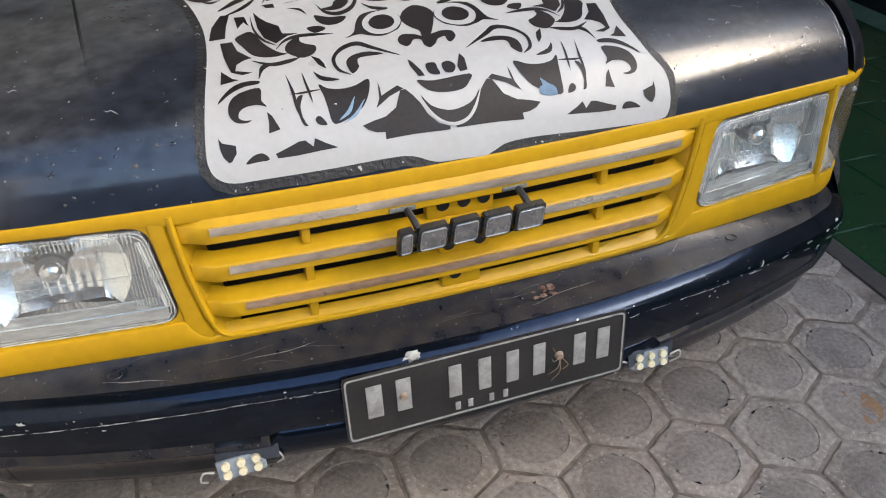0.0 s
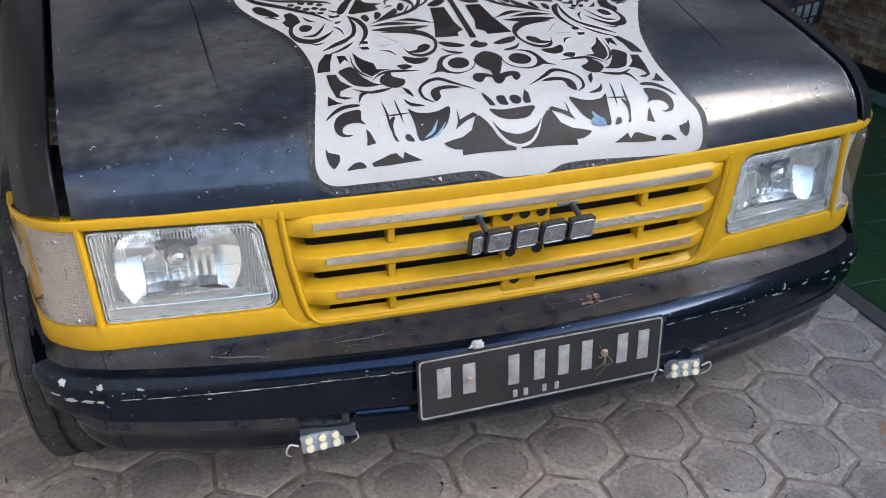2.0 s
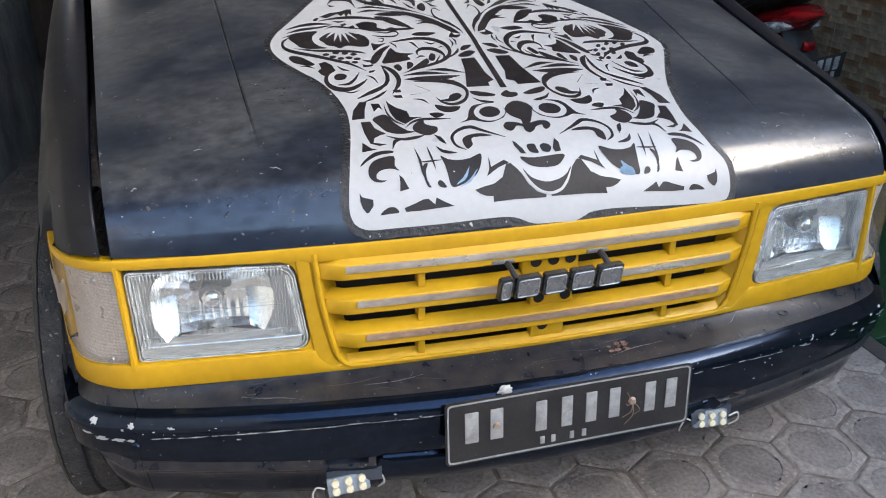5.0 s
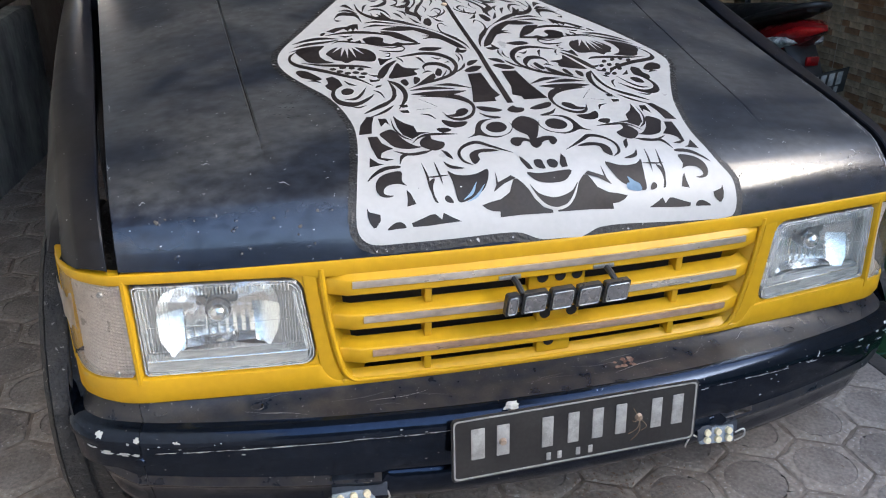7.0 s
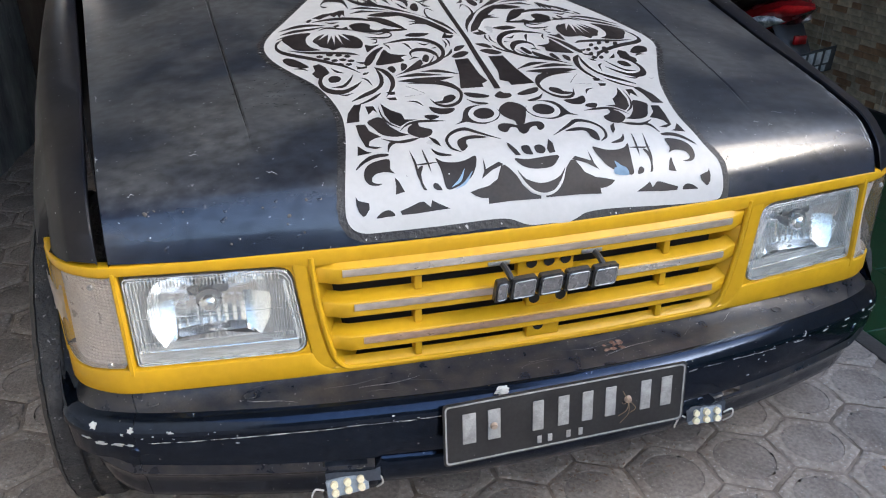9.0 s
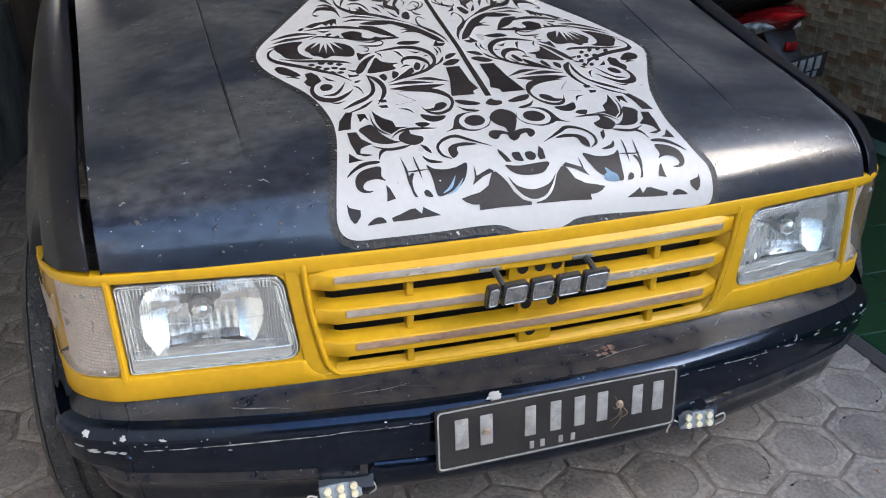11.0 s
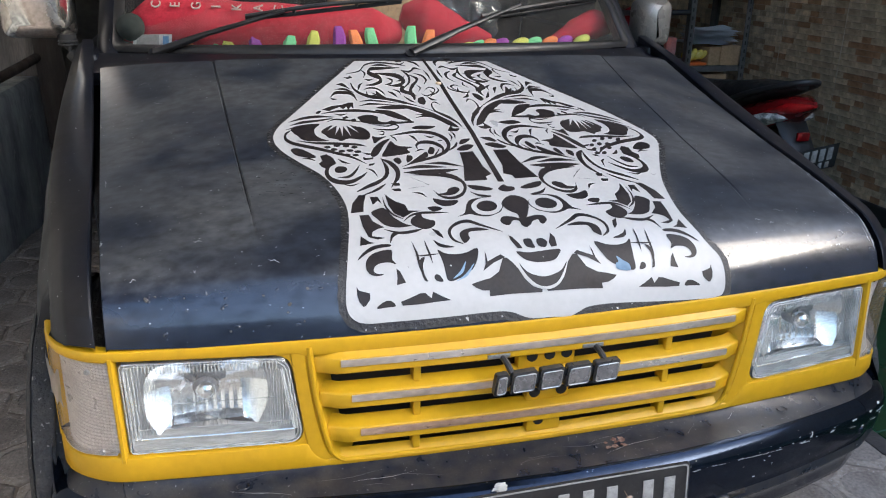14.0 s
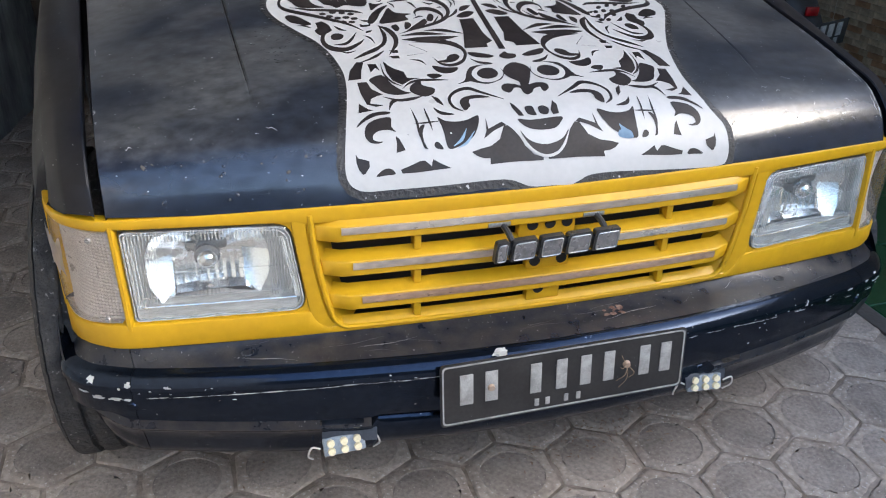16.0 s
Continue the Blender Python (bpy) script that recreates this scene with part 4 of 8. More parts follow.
# ---- bumper ----
def bumper_section(q):
    a = Vector(face_pt(min(abs(q), FACE_END) * (1 if q > 0 else -1), bot_z(q), -0.010))
    drop = 0.016 * min(1.2, (q / 0.6) ** 2)
    b = Vector(bump_pt(q, 0.4045 - drop, -0.027))
    top = [a, a.lerp(b, 0.08) + Vector((0, 0, 0.004)), a.lerp(b, 0.14) + Vector((0, 0, 0.0045)), a.lerp(b, 0.2) + Vector((0, 0, 0.001)), a.lerp(b, 0.6) + Vector((0, 0, -0.001)), b]
    rest = [(0.4018, -0.0165), (0.3968, -0.0085), (0.3905, -0.0030), (0.3835, -0.0005), (0.377, 0.0), (0.374, -0.003), (0.370, -0.003), (0.345, -0.004), (0.315, -0.006),
            (0.296, -0.009), (0.286, -0.007), (0.280, -0.006), (0.274, -0.010), (0.264, -0.018), (0.246, -0.023), (0.226, -0.028), (0.213, -0.032), (0.207, -0.040), (0.207, -0.070)]
    if abs(q) < 0.312:
        rest[9:] = [(0.300, -0.010), (0.298, -0.034), (0.290, -0.036), (0.283, -0.027), (0.274, -0.021), (0.260, -0.020), (0.242, -0.024), (0.227, -0.030), (0.220, -0.037), (0.220, -0.070)]
    lift = 0.085 * (max(0, abs(q) - 0.70) / 0.13) ** 1.3
    return top + [Vector(bump_pt(q, z + (lift if z < 0.30 else 0) - drop * min(1, max(0, (z - 0.30) / 0.06)), o)) for z, o in rest]


SEAM = 0.6855
for name, q0, q1, n in (("bumper", -SEAM, SEAM, 116), ("bumper_end", -BUMP_END, -SEAM - 0.0012, 20), ("bumper_end", SEAM + 0.0012, BUMP_END, 20)):
    bm = bmesh.new()
    qs = [q0 + (q1 - q0) * i / n for i in range(n + 1)]
    rows = [bumper_section(q) for q in qs]
    rows.insert(0, [p + Vector((0, 0.012, -0.004)) for p in rows[0]])
    rows.append([p + Vector((0, 0.012, -0.004)) for p in rows[-1]])

    def notch(i, j, qs=qs):
        q = qs[min(max(i - 1, 0), len(qs) - 1)]
        lo, hi = (0.338, 0.402) if q < 0 else (0.285, 0.375)
        return lo < abs(q) < hi and j == 15
    skin = grid(bm, rows, skip=notch)
    level = {v: k for row in skin for k, v in enumerate(row)}
    for f in bm.faces:
        k = min(level[v] for v in f.verts)
        f.material_index = 1 if 2 <= k <= 4 or (k in (15, 16) and abs(f.calc_center_median().x) > 0.32) else 0
    part(name, bm, [M_BUMPER, M_BUMPERTOP], car, "scuffed navy bumper" if name == "bumper" else "loose navy bumper corner")
# black block in place of the shade behind the bumper
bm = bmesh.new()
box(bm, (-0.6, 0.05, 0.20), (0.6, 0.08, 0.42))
part("bumper_shade_block", bm, M_BLACK, car)
# scratches in a row under the bumper's shoulder
M_BARE = material("bare scratched plastic", (0.55, 0.55, 0.54), 0.6)
rng = random.Random(5)
q = -0.665
while q < 0.74:
    L = rng.uniform(0.012, 0.055)
    if rng.random() < (0.95 if q < -0.2 else 0.35) and abs(q) > 0.225:
        h = rng.uniform(0.0005, 0.0017)
        base = 0.3775 - 0.0295 * min(1.25, (q / 0.62) ** 2) + rng.uniform(-0.0012, 0.0010)
        slope = 0.0295 * 2 * abs(q) / 0.62 ** 2 * (1 if q < 0 else -1)
        rows = []
        for i in range(13):
            u = L * i / 12
            e = math.sin(math.pi * (i + 0.3) / 13) * rng.uniform(0.25, 1.0)
            zc = base + slope * u + rng.uniform(-0.0003, 0.0003)
            rows.append([bump_pt(q + u, zc + h * e, 0.0004 - 0.0024 * (zc < 0.372)), bump_pt(q + u, zc - h * e, 0.0003 - 0.0024 * (zc < 0.372))])
        bm = bmesh.new()
        grid(bm, rows)
        part("scratch", bm, M_BARE, car)
    q += L * rng.uniform(0.7, 1.1)

# dried splash, rust scab and paint chips on the bumper
def scab(at, size, mat, name, label, seed, flat=0.3):
    bm = bmesh.new()
    bmesh.ops.create_icosphere(bm, subdivisions=3, radius=1)
    for v in bm.verts:
        v.co *= 1 + 0.75 * noise.noise(v.co * 2.2 + Vector((seed, 0, 0))) + 0.35 * noise.noise(v.co * 5 + Vector((0, seed, 0)))
        v.co = Vector((v.co.x * size[0], v.co.y * flat * size[0], v.co.z * size[1]))
    bmesh.ops.translate(bm, verts=bm.verts, vec=at)
    part(name, bm, mat, car, label)


M_CHIP = material("bare pale chip", (0.52, 0.54, 0.53), 0.6)
scab((-0.110, -0.098, 0.4035), (0.010, 0.009), material("dried white splash", (0.75, 0.74, 0.70), 0.8), "splash", "dried white splash", 3)
M_RUST = material("rust scab", (0.13, 0.066, 0.045), 0.95, second=(0.25, 0.18, 0.14), scale=160, amount=1.0)
rng = random.Random(4)
for k in range(15):
    scab((0.118 + rng.uniform(-0.022, 0.022), -0.030 + rng.uniform(-0.015, 0.015), 0.4095), (rng.uniform(0.0015, 0.0060), 0.0012), M_RUST, "rust_scab", "flaking rust scab", 5 + k, 0.8)
def flake(q, z, w, h, mat, seed, off=0.0008):
    """A ragged flake of bare plastic on the bumper."""
    r = random.Random(seed)
    drop = 0.016 * min(1.2, (q / 0.6) ** 2) * min(1, max(0, (z - 0.30) / 0.06))
    n = 14
    bm = bmesh.new()
    mid = bm.verts.new(bump_pt(q, z - drop, off - 0.0030 * (z < 0.373) - max(0, 0.37 - z) * 0.05 - max(0, z - 0.388) * 0.9 + 0.0006))
    ring = []
    for k in range(n):
        a, f = 2 * math.pi * k / n, r.choice((0.5, 0.7, 0.9, 1.0, 1.1))
        u, v = q + w * f * math.cos(a), z + h * f * math.sin(a)
        ring.append(bm.verts.new(bump_pt(u, v - drop, off - 0.0030 * (v < 0.373) - max(0, 0.37 - v) * 0.05 - max(0, v - 0.388) * 0.9)))
    for k in range(n):
        bm.faces.new((mid, ring[k], ring[(k + 1) % n]))
    part("paint_chip", bm, mat, car)


rng = random.Random(21)
for k in range(60):
    q = rng.uniform(-0.79, 0.79)
    if abs(q) < 0.235:
        continue
    z = rng.choice((rng.uniform(0.372, 0.388), rng.uniform(0.31, 0.385)))
    w = rng.uniform(0.0006, 0.0018) * (1.6 if abs(q) > 0.66 else 1)
    flake(q, z, w * rng.uniform(0.8, 2.2), w * 0.8, M_CHIP, k)
for k, (q, z, w, h) in enumerate(((-0.752, 0.392, 0.007, 0.006), (-0.690, 0.389, 0.0055, 0.005), (-0.704, 0.382, 0.003, 0.0025), (-0.628, 0.386, 0.006, 0.0035), (-0.625, 0.372, 0.003, 0.0024), (-0.770, 0.366, 0.010, 0.003),
                                  (-0.745, 0.360, 0.014, 0.004), (-0.715, 0.358, 0.012, 0.0035), (-0.695, 0.358, 0.010, 0.003), (0.52, 0.384, 0.0025, 0.006), (0.58, 0.376, 0.008, 0.002), (0.50, 0.372, 0.010, 0.002),
                                  (0.645, 0.382, 0.008, 0.002), (0.70, 0.386, 0.008, 0.002), (0.735, 0.392, 0.006, 0.002), (0.745, 0.375, 0.003, 0.006))):
    flake(q, z, w, h, M_CHIP, 100 + k, 0.0009)
for q, z in ((-0.690, 0.325), (-0.668, 0.235), (0.690, 0.325)):
    x, y = bump_at(q, -0.006 if z > 0.3 else -0.042)
    bm = bmesh.new()
    disc(bm, (x, y, z), 0.010, 0.004, (0.4 * (1 if q > 0 else -1), -1, 0), 18, 0.007)
    part("bolt_cover", bm, M_BUMPER, car)

# long fine scratches on the bumper's upper face
rng = random.Random(14)
M_FAINT = material("faint scratch", (0.16, 0.16, 0.165), 0.6)
for k in range(16):
    q0, L, t0, t1 = rng.uniform(-0.66, 0.58), rng.uniform(0.02, 0.13), rng.uniform(0.15, 0.9), rng.uniform(-0.3, 0.3)
    rows = []
    for i in range(9):
        q = q0 + L * i / 8
        sec = bumper_section(q)
        p = sec[3].lerp(sec[5], min(0.95, max(0.05, t0 + t1 * i / 8 + 0.03 * math.sin(i * 0.8 + k)))) + Vector((0, 0, 0.0011))
        w = 0.00035 * math.sin(math.pi * (i + 0.4) / 9)
        rows.append([p + Vector((0, -w, 0)), p + Vector((0, w, 0))])
    bm = bmesh.new()
    grid(bm, rows)
    part("scratch", bm, M_FAINT if k % 4 else M_BARE, car)
# ring marks of hidden clips on the upper face
for q, t in ((0.485, 0.45), (-0.505, 0.5), (0.645, 0.30), (-0.655, 0.55)):
    sec = bumper_section(q)
    p = sec[3].lerp(sec[5], t)
    bm = bmesh.new()
    ring = [p + Vector((0.0095 * math.cos(2 * math.pi * k / 20), 0.0075 * math.sin(2 * math.pi * k / 20), 0.0012 + 0.00022 * math.sin(2 * math.pi * k / 20))) for k in range(21)]
    tube(bm, ring, 0.0009, 5)
    part("clip_mark", bm, M_BUMPERTOP, car)

# ---- number plate ----
PLATE = Matrix.Translation((0.001, -0.121, 0.3535)) @ Matrix.Rotation(radians(-0.7), 4, "Y") @ Matrix.Rotation(radians(-4.5), 4, "X")


def plate_box(bm, x0, x1, z0, z1, y0, y1, bevel=0.001):
    box(bm, (x0, y0, z0), (x1, y1, z1), bevel, PLATE)


bm = bmesh.new()
out = rounded([(-0.216, -0.0575), (0.216, -0.0575), (0.216, 0.0575), (-0.216, 0.0575)], [0.008] * 4, 4)
prism(bm, out, lambda x: -0.001, 0.003)
bmesh.ops.transform(bm, matrix=PLATE, verts=bm.verts)
plate = part("number_plate", bm, M_PLATE, car, "black number plate with plain pale bars")
bm = bmesh.new()
o1, o2 = rounded([(-0.213, -0.0545), (0.213, -0.0545), (0.213, 0.0545), (-0.213, 0.0545)], [0.008] * 4, 4), rounded([(-0.2105, -0.052), (0.2105, -0.052), (0.2105, 0.052), (-0.2105, 0.052)], [0.007] * 4, 4)
rows = [[(x, y, z) for x, z in o] for o, y in ((o1, -0.001), (o1, -0.0022), (o2, -0.0022), (o2, -0.001))]
grid(bm, rows, closed_u=True)
bmesh.ops.transform(bm, matrix=PLATE, verts=bm.verts)
part("plate_border", bm, M_PLATEMARK, plate)
marks = [(-0.173, 0.042), (-0.131, 0.040), (-0.055, 0.036), (-0.010, 0.036), (0.033, 0.036), (0.075, 0.036), (0.140, 0.036), (0.179, 0.038)]
for x, w in marks:
    bm = bmesh.new()
    plate_box(bm, x - w * 0.27, x + w * 0.27, -0.020, 0.036, -0.0028, -0.0008, 0.0012)
    part("bar", bm, M_PLATEMARK, plate)
for x in (-0.052, -0.033, 0.0, 0.022):
    bm = bmesh.new()
    plate_box(bm, x - 0.004, x + 0.004, -0.046, -0.032, -0.0026, -0.0008, 0.001)
    part("bar", bm, M_PLATEMARK, plate)
for x in (-0.132, 0.107):
    bm = bmesh.new()
    disc(bm, PLATE @ Vector((x, -0.001, 0.006)), 0.007, 0.006, (0, -1, 0), 12, 0.005)
    part("bolt", bm, material("rusty bolt", (0.30, 0.22, 0.16), 0.8, second=(0.42, 0.36, 0.3), scale=80), plate)

# ---- small strips of light diodes under the bumper ----
for s in (-1, 1):
    c = Vector((-0.363, -0.064, 0.2415)) if s < 0 else Vector((0.307, -0.070, 0.2480))
    tilt = Matrix.Translation(c) @ Matrix.Rotation(radians(-18), 4, "X") @ Matrix.Rotation(radians(3 * s), 4, "Y")
    bm = bmesh.new()
    box(bm, (-0.035, -0.004, -0.0155), (0.035, 0.004, 0.0155), 0.003, tilt)
    strip = part("light_strip", bm, M_LEDBODY, car, "clear strip with six cream diodes")
    for i in range(3):
        for j in range(2):
            bm = bmesh.new()
            disc(bm, tilt @ Vector((-0.022 + 0.022 * i, -0.003, -0.0068 + 0.0142 * j)), 0.0068, 0.007, tilt.to_3x3() @ Vector((0, -1, 0)), 14, 0.006)
            part("diode", bm, M_LED, strip)
    for e in (-1, 1):
        bm = bmesh.new()
        p = tilt @ Vector((e * 0.040, 0, 0))
        tube(bm, curve([p, p + Vector((e * 0.014, -0.004, 0.008)), p + Vector((e * 0.020, 0, -0.012)), p + Vector((e * 0.012, 0.012, -0.030))], 5), 0.0016, 6)
        part("wire", bm, M_WIRE, strip, "loose white wire")
    # bent metal flap above the strip
    bm = bmesh.new()
    rows = []
    for i in range(9):
        q = (-0.400 + 0.090 * i / 8) if s < 0 else (0.268 + 0.090 * i / 8)
        k = 0.004 * math.sin(i * 1.1)
        top = 0.276 + 0.002 * (i % 3)
        rows.append([bump_pt(q, z, o) for z, o in ((top, -0.038 + k), (0.270, -0.024 + k), (0.260, -0.016), (0.244, -0.014), (0.244, -0.017), (0.260, -0.019), (0.270, -0.027 + k), (top, -0.041 + k))])
    grid(bm, rows, closed_u=True, caps=True)
    part("bent_flap", bm, material("blue-grey bent sheet", (0.05, 0.06, 0.08), 0.45, second=(0.025, 0.03, 0.04), scale=20), car, "bent blue-grey metal flap")


# ---- front wheels ----
def wheel(s):
    cx, cy, r = s * 0.742, 0.418, 0.300
    bm = bmesh.new()
    rows = []
    prof = [(-0.085, 0.20), (-0.098, 0.25), (-0.093, 0.282), (-0.084, r - 0.004)]
    for a, b in ((-0.082, -0.046), (-0.038, -0.004), (0.004, 0.038), (0.046, 0.082)):
        prof += [(a, r - 0.010), (a + 0.0012, r - 0.001), (a + 0.004, r), ((a + b) / 2, r + 0.0008), (b - 0.004, r), (b - 0.0012, r - 0.001), (b, r - 0.010)]
    prof += [(0.084, r - 0.004), (0.093, 0.282), (0.098, 0.25), (0.085, 0.20)]
    n = 144
    for i in range(n):
        t = 2 * math.pi * i / n
        row = []
        for k, (a, rr) in enumerate(prof):
            cut = 0.0035 if (rr > r - 0.005 and (i + (k // 7) * 2) % 5 == 0) else 0.0
            row.append((cx + a + 0.0004 * math.sin(i * 1.25), cy + math.cos(t) * (rr - cut), r + math.sin(t) * (rr - cut)))
        rows.append(row)
    rows.append(rows[0])
    grid(bm, rows)
    bmesh.ops.remove_doubles(bm, verts=bm.verts, dist=1e-6)
    w = part("wheel", bm, M_TYRE, car, "dusty black tyre on a steel wheel")
    bm = bmesh.new()
    disc(bm, (cx + s * 0.05, cy, r), 0.205, 0.02, (s, 0, 0), 40, 0.19)
    disc(bm, (cx + s * 0.06, cy, r), 0.06, 0.025, (s, 0, 0), 24, 0.05)
    part("rim", bm, M_STEEL, w)


wheel(-1)
wheel(1)

# ---- cowl, windscreen and cabin ----
def screen_pt(x, t, off=0.0):
    """A point of the windscreen: x over the width, t up the slope from its lower edge."""
    y0 = 0.985 + 0.45 * x * x
    z0 = 0.948 - 0.03 * x * x
    return Vector((x * (1 - 0.03 * t), y0 + t * 0.50 - off * 0.6, z0 + t * 0.44 + off * 0.75))


XG = 0.735
bm = bmesh.new()
rows = []
for i in range(41):
    x = -0.79 + 1.58 * i / 40
    a = Vector((x, hood_y(min(abs(x), 0.757), 0.95) + 0.006, hood_z(min(abs(x), 0.757), 0.95) - 0.012))
    b = screen_pt(x, -0.02)
    rows.append([a + Vector((0, 0, -0.03)), a, a.lerp(b, 0.3) + Vector((0, 0, 0.002)), a.lerp(b, 0.55) + Vector((0, 0, -0.004)), a.lerp(b, 0.8) + Vector((0, 0, 0.006)), b + Vector((0, 0, -0.002)), b + Vector((0, 0.05, -0.03))])
grid(bm, rows)
part("cowl", bm, M_NAVY, car, "navy cowl below the windscreen")
bm = bmesh.new()
ring = []
n = 20
low = [(-XG + 0.03 + (2 * XG - 0.06) * i / n, 0.0) for i in range(n + 1)]
ring += [(XG - 0.012, 0.004), (XG, 0.02)] + [(XG - 0.0 * i, 0.06 + 0.09 * i) for i in range(11)]
ring += [(XG - (2 * XG) * i / n, 1.0) for i in range(1, n)]
ring += [(-XG, 0.96 - 0.09 * i) for i in range(11)] + [(-XG, 0.02), (-XG + 0.012, 0.004)]
full = low + ring
rows = []
for x, t in full:
    p = screen_pt(x, t)
    inward = (screen_pt(x * 0.97, 0.5 + (t - 0.5) * 0.96) - p).normalized() * 0.022
    up = Vector((0, -0.66, 0.75))
    rows.append([p - inward * 0.9 + up * 0.0, p - inward * 0.6 + up * 0.008, p + up * 0.011, p + inward * 0.7 + up * 0.007, p + inward + up * 0.001, p + inward - up * 0.006])
rows.append(rows[0])
grid(bm, rows)
part("windscreen_seal", bm, M_RUBBER, car, "black rubber windscreen seal")
bm = bmesh.new()
rows = [[screen_pt(-XG + 2 * XG * i / 24, t) for t in (0.0, 0.25, 0.5, 0.75, 1.0)] for i in range(25)]
grid(bm, rows)
ws = part("windscreen", bm, M_GLASS, car, "dusty windscreen")
ws.visible_shadow = False
# pillars, roof, doors and tail
for s in (-1, 1):
    bm = bmesh.new()
    rows = []
    for i in range(11):
        t = -0.12 + 1.14 * i / 10
        p = screen_pt(s * XG, t)
        rows.append([p + Vector((s * a, b, c)) for a, b, c in ((-0.012, 0.03, -0.02), (-0.008, 0.0, 0.003), (0.012, 0.002, 0.010), (0.035, 0.015, 0.008), (0.05, 0.04, -0.004), (0.05, 0.08, -0.03), (0.02, 0.08, -0.04))])
    grid(bm, rows, closed_u=True, caps=True)
    part("pillar", bm, M_NAVY, car)
    bm = bmesh.new()
    box(bm, (s * 0.80 - 0.03, 1.16, 0.28), (s * 0.80 + 0.03, 2.25, 0.93), 0.02)
    door = part("door", bm, M_NAVY, car)
    bm = bmesh.new()
    box(bm, (s * 0.80 - 0.03, 2.26, 0.28), (s * 0.80 + 0.03, 3.95, 0.93), 0.02)
    part("rear_side", bm, M_NAVY, car)
    bm = bmesh.new()
    box(bm, (s * 0.765 - 0.02, 2.2, 0.93), (s * 0.765 + 0.02, 2.32, 1.40), 0.01)
    box(bm, (s * 0.765 - 0.02, 3.80, 0.93), (s * 0.765 + 0.02, 3.95, 1.40), 0.01)
    part("side_post", bm, M_NAVY, car)
bm = bmesh.new()
rows = []
for i in range(13):
    x = -0.78 + 1.56 * i / 12
    zc = 1.40 + 0.05 * (1 - (x / 0.78) ** 2)
    rows.append([(x, screen_pt(x, 1.0).y, 1.385), (x, 1.62 + 0.2 * x * x, zc), (x, 2.8, zc + 0.02), (x, 3.95, zc - 0.01), (x, 3.95, zc - 0.05), (x, 1.62 + 0.2 * x * x, zc - 0.05)])
grid(bm, rows, closed_u=True, caps=True)
part("roof", bm, M_NAVY, car)
bm = bmesh.new()
box(bm, (-0.8, 3.9, 0.28), (0.8, 3.97, 0.95), 0.02)
box(bm, (-0.78, 1.0, 0.24), (0.78, 3.95, 0.30), 0.01)
part("tail_panel", bm, M_NAVY, car)
bm = bmesh.new()
rows = []
for i in range(17):
    x = -0.75 + 1.5 * i / 16
    y0 = 1.02 + 0.42 * x * x
    rows.append([(x, y0 - 0.02, 0.91 - 0.03 * x * x), (x, y0 + 0.12, 0.905), (x, 1.62, 0.90), (x, 1.68, 0.86), (x, 1.68, 0.45), (x, 1.5, 0.45)])
grid(bm, rows)
part("dashboard", bm, M_CABIN, car, "dark dusty dashboard")
for x in (-0.37, 0.37):
    bm = bmesh.new()
    box(bm, (x - 0.25, 2.0, 0.45), (x + 0.25, 2.5, 0.62), 0.05)
    box(bm, (x - 0.25, 2.42, 0.55), (x + 0.25, 2.60, 1.20), 0.05)
    part("seat", bm, M_CABIN, car)

# ---- ornament film on the hood ----
ARC = np.concatenate([[0], np.cumsum(np.hypot(np.diff(PD), np.diff(PZ)))])


def film_pt(u, v, up):
    """A point of the film: u across it, v along the hood's skin from the lip."""
    x = u - 0.043 * (v - 0.285)
    v = max(0.002, min(ARC[-1] - 0.001, v - 0.085 * x))
    d = float(np.interp(v, ARC, PD))
    z = hood_z(x, d) + crease(x, d)
    e = 0.004
    a, b = max(d - e, 0), min(d + e, 0.95)
    zy = (hood_z(x, b) - hood_z(x, a)) / (b - a)
    return Vector((x, hood_y(x, d), z)) + Vector((0, -zy, 1)).normalized() * up


def mirrored(u, v):
    """The other half of the drawing, which lies a little askew on the hood."""
    terms = np.array((1, u, v, u * v, u * u, v * v, u * u * v, u * v * v, u ** 3, v ** 3))
    return (float(terms @ (-0.0433, -1.2417, 0.0932, 0.2936, -1.116, 0.1749, 0.3638, -0.0624, -1.706, -0.1811)),
            float(terms @ (0.0016, -0.1025, 0.9245, -0.6406, 0.0439, 0.2562, -1.7112, 0.4661, -0.0775, -0.1761)))


def lay(name, outline, up, mat, parent, label="", fine=0.022):
    """A flat cut of film, fitted to the hood."""
    bm = bmesh.new()
    n = len(outline)
    flat, _, tris, _, _, _ = geometry.delaunay_2d_cdt([Vector(p) for p in outline], [(k, (k + 1) % n) for k in range(n)], [list(range(n))], 1, 1e-5)
    vs = [bm.verts.new((p.x, p.y, 0)) for p in flat]
    for f in tris:
        bm.faces.new([vs[k] for k in f])
    for _ in range(5):
        long = [e for e in bm.edges if e.calc_length() > fine]
        if not long:
            break
        bmesh.ops.subdivide_edges(bm, edges=long, cuts=1)
        bmesh.ops.triangulate(bm, faces=[f for f in bm.faces if len(f.verts) > 3])
    for v in bm.verts:
        v.co = film_pt(v.co.x, v.co.y, up)
    return part(name, bm, mat, parent, label)


